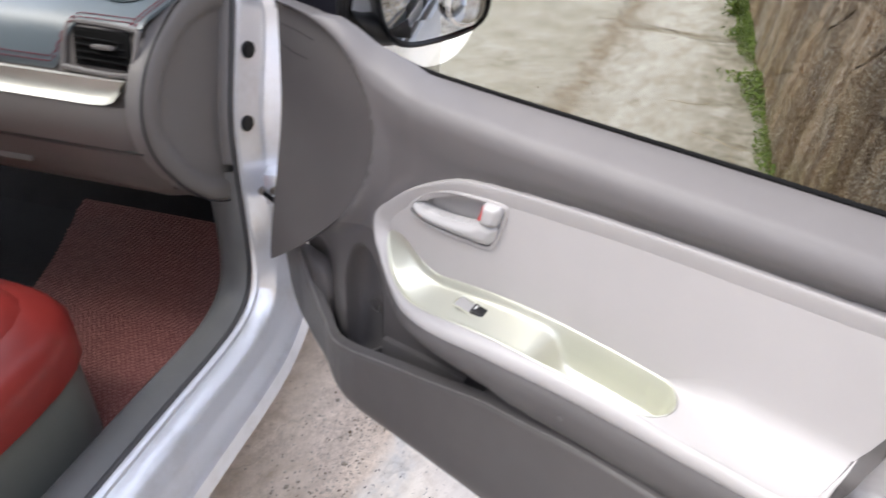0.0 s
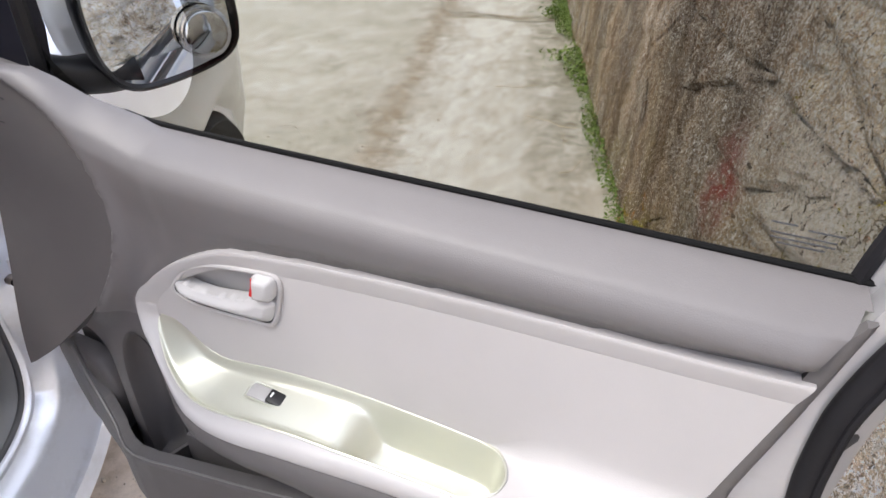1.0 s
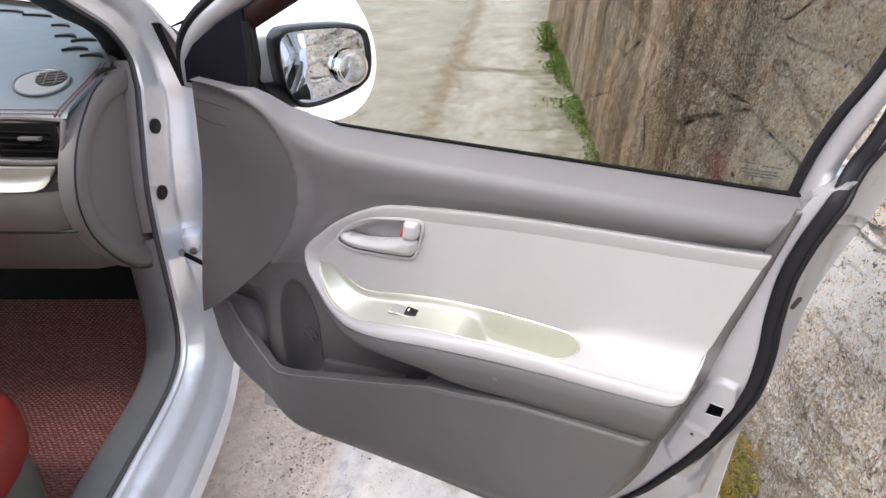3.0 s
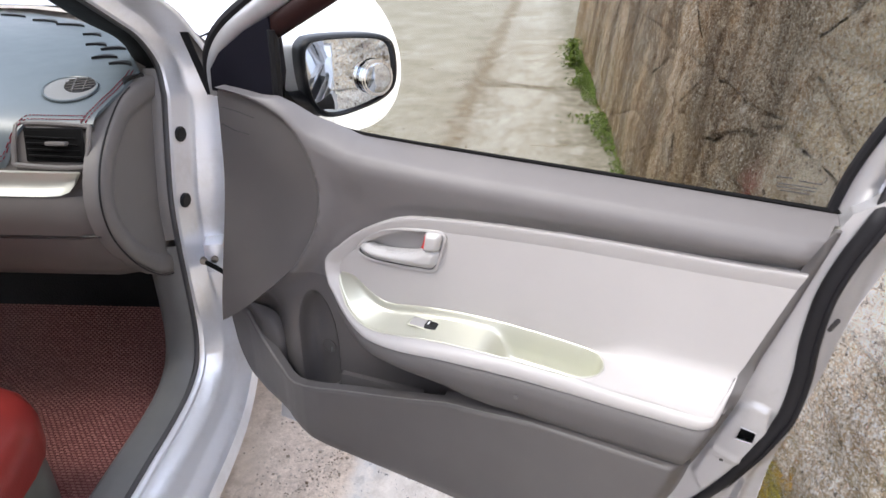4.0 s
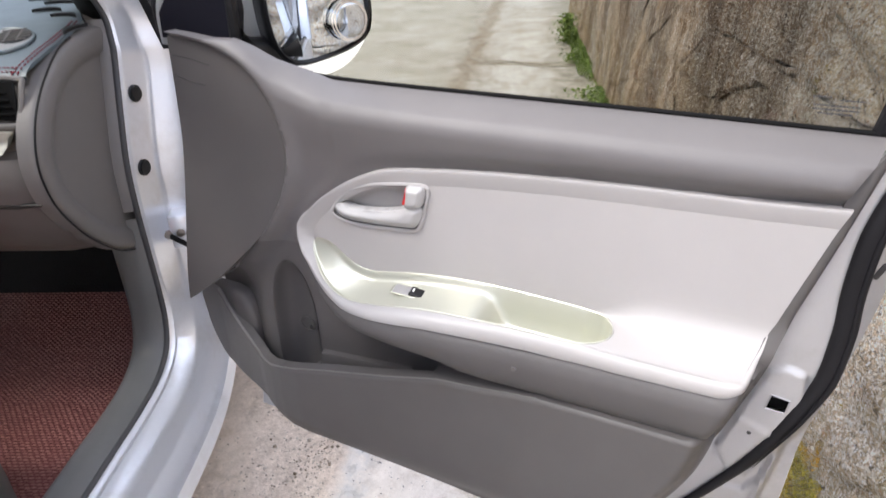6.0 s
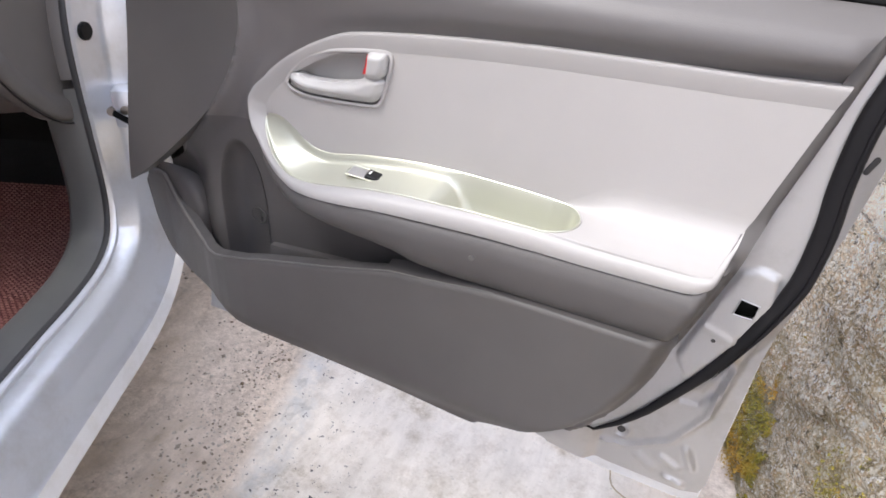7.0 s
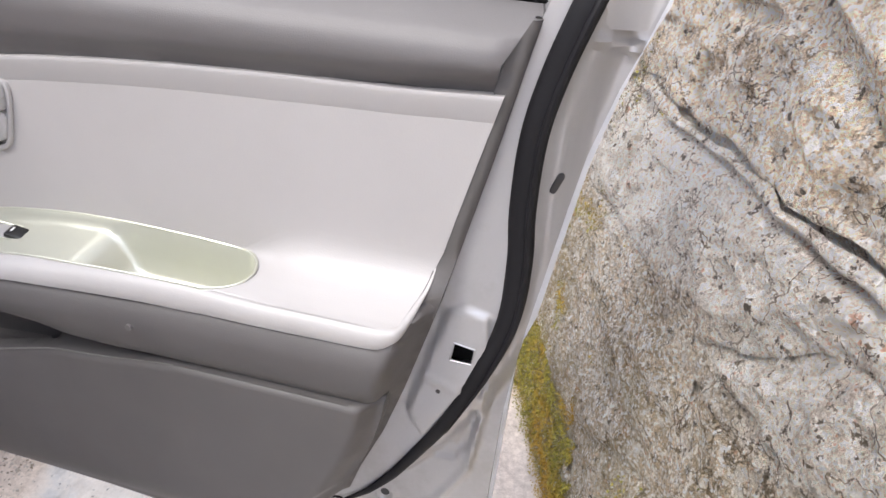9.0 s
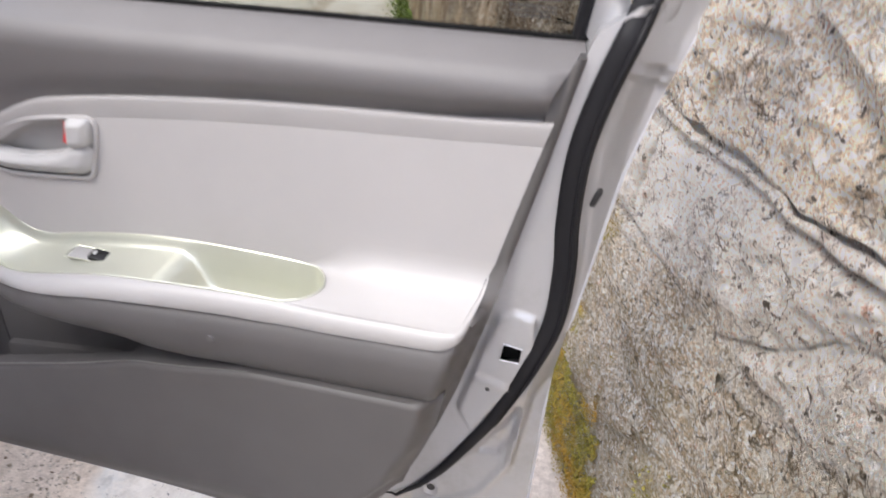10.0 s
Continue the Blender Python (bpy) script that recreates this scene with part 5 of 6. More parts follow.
    front = [(-0.040, 0.060, 0.90), (-0.036, 0.058, 0.945), (-0.008, 0.056, 0.985), (0.05, 0.052, 1.025), (0.15, 0.044, 1.078), (0.30, 0.030, 1.148), (0.46, 0.012, 1.215), (0.62, -0.004, 1.268), (0.78, -0.014, 1.295), (0.945, -0.004, 1.30)]
    add("window_rail", post(front, 0.019, 0.9), M_SILVER_DARK, "silver window frame rail")
    add("rail_seal", tube([p + Vector((-0.014, -0.004, 0.016)) for p in spline([Vector(p) for p in front], 6)], 0.009, 8), M_RUBBER, "black rubber frame seal")
    inner = [(0.088, 0.047, 1.003), (0.17, 0.038, 1.045), (0.30, 0.026, 1.110), (0.46, 0.008, 1.178), (0.62, -0.008, 1.232), (0.78, -0.018, 1.262), (0.91, -0.008, 1.268)]
    inner = [(x, y, z + 0.009) for x, y, z in inner]
    add("frame_moulding", tube(spline([Vector(p) for p in inner], 6), 0.0175, 8, 0.5, (0, 1, 0)), M_MAROON, "dark maroon frame moulding")
    sail = [(-0.030, 0.912), (-0.026, 0.945), (-0.004, 0.972), (0.05, 1.008), (0.094, 1.030), (0.098, 0.95), (0.088, 0.905), (0.05, 0.905), (0.0, 0.91)]
    add("sail_panel", sheet(sail, lambda x, z: 0.034 - 0.05 * (z - 0.9) + 0.008 * (x / 0.1), 0.02, lambda x, z: 0.06), M_SAIL, "black mirror corner panel")
    add("corner_post", tube([(0.089, 0.045, 0.90), (0.093, 0.043, 0.97), (0.095, 0.041, 1.012)], 0.008, 8), M_BLACK)
    # glass, tint film with its clear oval, belt rubber
    gy = lambda z: 0.0585 - 0.13 * (z - 0.87)
    pane = [(0.09, 0.84), (0.875, 0.84), (0.882, 0.95), (0.905, 1.10), (0.92, 1.28), (0.78, 1.28), (0.62, 1.25), (0.46, 1.195), (0.30, 1.13), (0.15, 1.06), (0.09, 1.028)]
    glass = add("window_glass", sheet(pane, lambda x, z: gy(z), 0.2, lambda x, z: gy(z) + 0.0035), M_GLASS, "side window glass")
    oval = [(0.195 + 0.112 * math.cos(a), 0.985 + 0.112 * math.sin(a)) for a in (2 * math.pi * k / 64 for k in range(64))]
    bm = bmesh.new()
    loops = []
    for pts in (pane, oval):
        vs = [bm.verts.new((x, gy(z) - 0.0012, z)) for x, z in pts]
        loops += [bm.edges.new((a, b)) for a, b in zip(vs, vs[1:] + vs[:1])]
    bmesh.ops.triangle_fill(bm, use_beauty=True, edges=loops)
    cut = [f for f in bm.faces if inside(oval, f.calc_center_median().x, f.calc_center_median().z)]
    bmesh.ops.delete(bm, geom=cut, context="FACES")
    film = add("tint_film", bm, M_TINT, "dark tint film with a clear oval by the mirror", smooth=False)
    glass.visible_shadow = False
    film.visible_shadow = False
    for x, z, w in ((0.792, 0.904, 0.016), (0.818, 0.902, 0.022), (0.806, 0.896, 0.040), (0.806, 0.892, 0.040), (0.806, 0.888, 0.030)):
        add("glass_stamp", rounded_box((w, 0.0006, 0.0013), 0.0002, 1, pose(x, gy(z) - 0.0022, z)), M_SEALGREY)
    add("belt_seal", tube(spline([Vector(p) for p in ((0.19, 0.051, 0.8795), (0.238, 0.052, 0.874), (0.36, 0.052, 0.873), (0.6, 0.052, 0.874), (0.862, 0.052, 0.874))], 6), 0.0028, 8), M_VENT, "black rubber belt seal")
    return door


door = build_door()


def build_mirror():
    """The door mirror: housing, foot, glass and a stick-on round blind-spot mirror."""
    # local frame: x across the glass, y up, z out of the glass
    right = Vector((0.475, 0.880, 0)).normalized()
    out = Vector((0.880, -0.475, 0.02)).normalized()
    up = out.cross(right).normalized()
    m = Matrix.Translation((0.140, 0.157, 0.933)) @ Matrix((right, up, out)).transposed().to_4x4()
    shape = [(-0.088, 0.030), (-0.080, 0.050), (-0.055, 0.057), (0.03, 0.055), (0.075, 0.046), (0.088, 0.025), (0.090, -0.012), (0.080, -0.036), (0.05, -0.052), (-0.01, -0.064), (-0.05, -0.064), (-0.072, -0.048), (-0.084, -0.02)]
    sp = [(p.x * 0.92 + 0.010, p.y) for p in spline([Vector(p) for p in shape], 4, True)]
    at = lambda k, z, dx=0: [Vector((x * k + dx, y * k, z)) for x, y in sp]
    body = part("side_mirror", loft([at(0.93, -0.004), at(0.98, 0.002), at(1.04, 0.0), at(1.07, -0.012), at(1.06, -0.035)], caps=False), M_BLACK, car, "black-rimmed door mirror in a silver housing", m=m, angle=60)
    part("housing", loft([at(1.06, -0.035), at(1.05, -0.055, -0.010), at(0.96, -0.085, -0.028), at(0.74, -0.108, -0.040), at(0.3, -0.118, -0.045)]), M_PAINT, body, "silver painted housing", m=m, angle=60)
    part("mirror_glass", loft([at(0.93, -0.006), at(0.93, -0.004), at(0.5, -0.0035)]), M_MIRROR, body, "mirror glass", m=m, smooth=False)
    part("blind_spot_mirror", disc(0.030, 0.016, 32, 0.003, m @ pose(0.052, -0.012, 0.006)), M_CHROME, body, "round chrome blind-spot mirror")
    bm = bmesh.new()
    bmesh.ops.create_uvsphere(bm, u_segments=32, v_segments=16, radius=0.025, matrix=m @ pose(0.052, -0.012, 0.0135) @ Matrix.Diagonal((1, 1, 0.16, 1)))
    part("convex_glass", bm, M_MIRROR, body, "convex mirror")
    part("mirror_foot", tube(spline([Vector(p) for p in ((0.075, 0.052, 0.905), (0.078, 0.085, 0.89), (0.085, 0.12, 0.885), (0.10, 0.15, 0.89))], 5), lambda t: 0.022 + 0.012 * t, 12, 0.8, (0, 0, 1)), M_BLACK, body, "black mirror foot")
    return body


build_mirror()


# ---- the car's body, drawn in the car's frame: x outwards, y forwards, z up ----
OPENING = spline([Vector(p) for p in ((-1.6, 0.345), (-0.9, 0.343), (-0.4, 0.341), (-0.20, 0.337), (-0.09, 0.333), (-0.01, 0.338), (0.045, 0.362), (0.070, 0.41), (0.076, 0.47), (0.075, 0.55), (0.074, 0.63), (0.080, 0.71), (0.105, 0.80), (0.130, 0.88), (0.146, 0.930), (0.118, 0.980), (0.060, 1.017), (-0.022, 1.064), (-0.081, 1.095), (-0.35, 1.22), (-0.7, 1.35), (-1.3, 1.42))], 6)


def opening_sweep(profile, upper=None, first=0, last=None):
    """Sweep a profile of (away from the opening, outwards) along the edge of the door opening. The post leans in with height."""
    pts = OPENING[first:last]
    rings = []
    for i, p in enumerate(pts):
        d = (pts[min(i + 1, len(pts) - 1)] - pts[max(i - 1, 0)]).normalized()
        n = Vector((d.y, -d.x))
        lean = -0.22 * max(0.0, p.y - 0.88)
        k = smooth01((p.y - 0.36) / 0.16)
        slim = 1 - 0.64 * smooth01((p.y - 0.85) / 0.13)
        mixed_profile = [((a0 + (a1 - a0) * k) * (slim if a0 > 0 else 1), b0 + (b1 - b0) * k) for (a0, b0), (a1, b1) in zip(profile, upper or profile)]
        rings.append([Vector((b + lean, p.x + n.x * a, p.y + n.y * a)) for a, b in mixed_profile])
    return loft(rings, closed=False)


def build_body():
    sill = [(-0.004, -0.128), (0.0, -0.124), (0.001, -0.118), (0.005, -0.116), (0.010, -0.086), (0.016, -0.080), (0.034, -0.070), (0.040, -0.064), (0.074, -0.056), (0.080, -0.045), (0.112, -0.040), (0.118, -0.047), (0.122, -0.10)]
    post = [(-0.004, -0.130), (0.0, -0.127), (0.002, -0.124), (0.004, -0.1235), (0.050, -0.113), (0.055, -0.110), (0.058, -0.104), (0.066, -0.085), (0.074, -0.066), (0.077, -0.061), (0.083, -0.058), (0.092, -0.057), (0.104, -0.10)]
    body = part("body_side", opening_sweep(sill, post), M_PAINT, car, "silver painted sill and door post", m=CAR, angle=50)
    add = lambda name, bm, mat, label="", **k: part(name, bm, mat, body, label, m=CAR, **k)
    add("opening_seal", opening_sweep([(-0.003, -0.127), (-0.006, -0.129), (-0.006, -0.134), (-0.003, -0.138), (-0.001, -0.138)]), M_SEALGREY, "dark grey opening seal", angle=80)
    low = [(-0.004, -0.137), (-0.010, -0.150), (-0.008, -0.185), (0.004, -0.198), (0.05, -0.205), (0.11, -0.21)]
    add("sill_trim", opening_sweep(low, None, 0, 60), M_SILL, "grey plastic sill trim", angle=60)
    add("kick_panel", opening_sweep([(-0.004, -0.137), (-0.009, -0.150), (-0.004, -0.165), (0.03, -0.18), (0.16, -0.19)], None, 60, 84), M_CAP, "grey plastic kick panel", angle=60)
    rings = []
    for i in range(80, len(OPENING)):
        p, d = OPENING[i], (OPENING[min(i + 1, len(OPENING) - 1)] - OPENING[i - 1]).normalized()
        n, lean = Vector((d.y, -d.x)), -0.22 * max(0.0, p.y - 0.88)
        reach = 0.008 + 0.055 * smooth01((1.0 - p.y) / 0.09)
        prof = [(-0.002, -0.131), (-0.004, -0.138), (-0.003 + reach * 0.15, -0.155), (reach * 0.55, -0.182), (reach * 0.9, -0.200), (reach + 0.006, -0.206), (reach + 0.03, -0.21)]
        rings.append([Vector((b + lean, p.x + n.x * a, p.y + n.y * a)) for a, b in prof])
    add("pillar_trim", loft(rings, closed=False), M_VENT, "black windscreen pillar trim", angle=60)
    # plugs and check strap on the door post
    for f, z in ((0.131, 0.811), (0.101, 0.696)):
        add("post_plug", disc(0.0135, 0.010, 24, 0.002, pose(-0.1185, f, z, 90, 0, 77)), M_BLACK, "round black plug")
    add("strap_plate", rounded_box((0.036, 0.046, 0.062), 0.004, 2, pose(-0.086, 0.122, 0.576, 0, 0, 12)), M_PAINT, "bare check strap plate")
    for dx, dz in ((-0.006, 0.0), (0.014, 0.002)):
        add("strap_bolt", disc(0.0075, 0.010, 6, 0.001, pose(-0.095 + dx, 0.096 + dx * 0.2, 0.574 + dz, 90, 0, 12)), M_STEEL, "steel bolt")
    add("check_strap", tube([(-0.095, 0.088, 0.574), (-0.075, 0.083, 0.566), (-0.045, 0.075, 0.552), (-0.01, 0.065, 0.535)], 0.0055, 8, 0.5, (0, 1, 0)), M_VENT, "dark steel check strap")
    # front wing, bonnet and cowl
    rings = []
    for f, zc, half, lowz in ((0.20, 0.925, 0.0, 0.24), (0.35, 0.93, 0.004, 0.28), (0.55, 0.925, 0.012, 0.50), (0.75, 0.91, 0.014, 0.60), (0.95, 0.875, 0.006, 0.50), (1.10, 0.83, -0.03, 0.34), (1.22, 0.74, -0.10, 0.28), (1.30, 0.62, -0.2, 0.30)):
        rings.append([Vector(p) for p in ((-0.035 + half, f, lowz), (-0.006 + half, f, (lowz + 0.6) / 2), (0.0 + half, f, 0.62), (-0.012 + half, f, 0.74), (-0.04 + half, f, zc - 0.09), (-0.085 + half, f, zc - 0.035), (-0.13 + half, f, zc - 0.008), (-0.17 + half, f, zc + 0.004))])
    add("front_wing", loft(rings, closed=False), M_PAINT, "silver front wing", angle=60)
    rings = []
    for f, zc in ((0.40, 0.945), (0.60, 0.945), (0.84, 0.945), (0.95, 0.92), (1.10, 0.87), (1.22, 0.78), (1.30, 0.66)):
        inner = -0.30 if f < 0.5 else -0.45 if f < 0.7 else -0.74
        rings.append([Vector((o, f + (0.06 * (1 - ((o + 0.74) / 0.58) ** 2) if f > 0.7 else 0), zc + 0.03 * (1 - ((o + 0.74) / 0.58) ** 2) - 0.01 * (k == 0))) for k, o in enumerate((-0.165, -0.165 + (inner + 0.165) * 0.33, -0.165 + (inner + 0.165) * 0.66, inner))] + [Vector((inner - (0.58 if f > 0.7 else 0.001) * k, f + (0.06 * (1 - k * k) if f > 0.7 else 0), zc + 0.03 * (1 - k * k if f > 0.7 else 1 - ((inner + 0.74) / 0.58) ** 2))) for k in (0.5, 1.0)])
    add("bonnet", loft(rings, closed=False), M_PAINT, "silver bonnet", angle=60)
    add("cowl", loft([[Vector((o, f0 + df, z)) for o, f0 in ((-0.32, 0.52), (-0.36, 0.56), (-0.55, 0.70), (-0.74, 0.80), (-1.0, 0.80), (-1.3, 0.50))] for df, z in ((0.0, 0.945), (0.05, 0.938), (0.10, 0.955))], closed=False), M_BLACK, "black windscreen cowl")
    screen = loft([[Vector(p) for p in r] for r in (((-0.18, 0.34, 0.945), (-0.36, 0.56, 0.95), (-0.55, 0.70, 0.953), (-0.74, 0.80, 0.955), (-1.0, 0.80, 0.955), (-1.3, 0.50, 0.945)), ((-0.32, -0.55, 1.40), (-0.42, -0.50, 1.42), (-0.58, -0.46, 1.43), (-0.74, -0.44, 1.44), (-0.98, -0.46, 1.43), (-1.16, -0.55, 1.40)))], closed=False)
    glass = add("windscreen", screen, M_GLASS, "windscreen glass")
    glass.visible_shadow = False
    corner = lambda pts, o, thick: loft([[Vector((o + d - 0.2 * (z - 0.9), f, z)) for f, z in pts] for d in (-thick, 0.0)])
    add("corner_moulding", corner([(0.150, 0.983), (0.180, 0.979), (0.268, 0.925), (0.240, 0.905), (0.210, 0.885), (0.172, 0.872)], -0.066, 0.014), M_BLACK, "black triangular corner moulding")
    add("corner_inlay", corner([(0.196, 0.957), (0.250, 0.924), (0.232, 0.908), (0.204, 0.916)], -0.0635, 0.004), M_SEALGREY, "dark grey inlay")
    # closing parts, mostly unseen, added to keep light out: roof, floor, bulkhead, far side
    add("roof", rounded_box((1.14, 2.4, 0.03), 0.012, 2, pose(-0.75, -1.68, 1.46)), M_LINING, "unseen roof lining that shades the interior")
    add("rear_side", rounded_box((0.05, 2.0, 1.14), 0.02, 2, pose(-0.12, -2.0, 0.88)), M_PAINT, "silver rear body side")
    add("rear_end", rounded_box((1.30, 0.05, 1.20), 0.02, 2, pose(-0.76, -2.9, 0.86)), M_LINING)
    add("floor_pan", rounded_box((1.16, 3.4, 0.04), 0.01, 1, pose(-0.80, -1.15, 0.19)), M_CARPET, "black carpeted floor")
    add("bulkhead", loft([[Vector((o, f, z)) for f, z in ((0.35, 0.17), (0.56, 0.30), (0.62, 0.60), (0.66, 0.90), (0.68, 0.937))] for o in (-0.13, -1.36)], closed=False), M_CARPET)
    # added plate behind the kick panel, blocks light leaking into the footwell
    add("footwell_side", rounded_box((0.02, 0.56, 0.42), 0.004, 1, pose(-0.178, 0.36, 0.40)), M_CARPET, "added black plate that keeps light out of the footwell")
    add("far_side", rounded_box((0.04, 3.4, 1.2), 0.01, 1, pose(-1.38, -1.2, 0.85)), M_LINING)
    # front wheel
    hub = pose(-0.09, 0.72, 0.285, 0, 90, 0)
    prof = [(0.19, -0.08), (0.26, -0.085), (0.283, -0.06), (0.287, 0.0), (0.283, 0.06), (0.26, 0.085), (0.19, 0.08)]
    wheel = part("front_wheel", loft([[hub @ Vector((r * math.cos(a), r * math.sin(a), h)) for r, h in prof] for a in (2 * math.pi * k / 40 for k in range(41))], closed=False), M_TYRE, car, "black tyre on a silver rim", m=CAR)
    part("rim", disc(0.19, 0.12, 32, 0.01, hub), M_SILVER_DARK, wheel, "silver wheel rim", m=CAR)
    return body


build_body()

# ---- the dashboard ----
DASH = [(0.80, 0.938), (0.55, 0.938), (0.32, 0.935), (0.20, 0.928), (0.08, 0.915), (0.0, 0.900), (-0.035, 0.888), (-0.052, 0.876), (-0.060, 0.862), (-0.072, 0.828), (-0.078, 0.818), (-0.080, 0.812), (-0.072, 0.800), (-0.078, 0.788), (-0.092, 0.780), (-0.102, 0.762), (-0.103, 0.740), (-0.098, 0.718), (-0.088, 0.716), (-0.094, 0.710), (-0.086, 0.685), (-0.060, 0.640), (-0.02, 0.606), (0.05, 0.590), (0.30, 0.61)]


def build_dash():
    rings = []
    far_edge = lambda o: lerp_table([(-1.32, 0.50), (-1.0, 0.79), (-0.74, 0.79), (-0.55, 0.69), (-0.36, 0.55), (-0.20, 0.35), (-0.168, 0.28)], o)
    for o in (-0.168, -0.172, -0.20, -0.27, -0.35, -0.45, -0.55, -0.75, -1.0, -1.32):
        pull = 0.012 * smooth01((0.19 + o) / 0.02) if o > -0.19 else 0.0
        rings.append([Vector((o, min(far_edge(o), f) + (pull if f < 0.1 else 0), z)) for f, z in DASH])
    dash = part("dashboard", loft(rings, closed=False), M_DASH, car, "grey-brown moulded dashboard with a beige strip", m=CAR, angle=30)
    add = lambda name, bm, mat, label="", **k: part(name, bm, mat, dash, label, m=CAR, **k)
    # round side cover
    cap = [(p.x, p.y) for p in spline([Vector(p) for p in ((0.13, 0.915), (0.06, 0.912), (0.006, 0.899), (-0.052, 0.862), (-0.088, 0.822), (-0.106, 0.775), (-0.100, 0.725), (-0.075, 0.68), (-0.035, 0.632), (0.03, 0.580), (0.10, 0.556), (0.16, 0.56), (0.17, 0.75), (0.16, 0.90))], 5, True)]
    cx, cz = 0.06, 0.74
    ring = lambda k, o: [Vector((o, cx + (f - cx) * k, cz + (z - cz) * k)) for f, z in cap]
    add("side_cover", loft([ring(1.0, -0.175), ring(1.0, -0.160), ring(0.985, -0.150), ring(0.95, -0.1465), ring(0.88, -0.1455), ring(0.80, -0.1465), ring(0.775, -0.1515), ring(0.74, -0.1525), ring(0.3, -0.1525)]), M_CAP, "grey round side cover", angle=60)
    # air vent: frame, slats, tab
    face = lambda z: lerp_table(sorted((b, a) for a, b in DASH[6:12]), z)
    frame_pts = [(-0.268, 0.880), (-0.178, 0.878), (-0.169, 0.872), (-0.172, 0.840), (-0.180, 0.823), (-0.27, 0.824), (-0.282, 0.832), (-0.278, 0.872)]
    fp = [(p.x, p.y) for p in spline([Vector(p) for p in frame_pts], 3, True)]
    vent = add("vent_frame", tube([Vector((o, face(z) - 0.004, z)) for o, z in fp] + [Vector((fp[0][0], face(fp[0][1]) - 0.004, fp[0][1]))], 0.0038, 8), M_CAP, "grey vent frame")
    add("vent_hollow", rounded_box((0.088, 0.004, 0.050), 0.0015, 1, pose(-0.220, -0.0675, 0.853, -14)), M_VENT, "black vent hollow")
    for i in range(5):
        z = 0.837 + 0.0085 * i
        add("slat", rounded_box((0.076, 0.012, 0.0028), 0.001, 1, pose(-0.218 - 0.002 * i, face(z) - 0.0045, z, -24, 1.5, 0)), M_VENT)
    add("vent_tab", rounded_box((0.030, 0.014, 0.006), 0.002, 2, pose(-0.212, face(0.857) - 0.012, 0.857, -14)), M_CAP, "grey vent tab")
    # pale strip
    strip = [(-0.078, 0.8165), (-0.0835, 0.8155), (-0.0815, 0.808), (-0.0775, 0.800), (-0.0795, 0.792), (-0.086, 0.785), (-0.093, 0.781)]
    rings = []
    for k, o in enumerate((-1.3, -0.6, -0.3, -0.24, -0.215, -0.200, -0.190, -0.184)):
        t = max(0.0, (k - 3) / 4)
        rings.append([Vector((o, f - 0.002, z + (0.8165 - z) * 0.9 * t * t)) for f, z in strip])
    add("pale_strip", loft(rings, closed=False), M_STRIP, "pale beige satin trim strip", angle=60)
    # glove box seam and catch
    add("glove_seam", tube([(-0.168, -0.096, 0.7165), (-0.4, -0.0955, 0.7165), (-0.9, -0.0955, 0.7165)], 0.0022, 6), M_BLACK)
    add("glove_catch", rounded_box((0.08, 0.012, 0.018), 0.004, 2, pose(-0.43, -0.074, 0.668, -35)), M_DASH)
    add("cap_seam", tube([Vector((-0.149, cx + (f - cx) * 1.012, cz + (z - cz) * 1.012)) for f, z in cap[6:52]], 0.0016, 6), M_BLACK)
    return dash


build_dash()


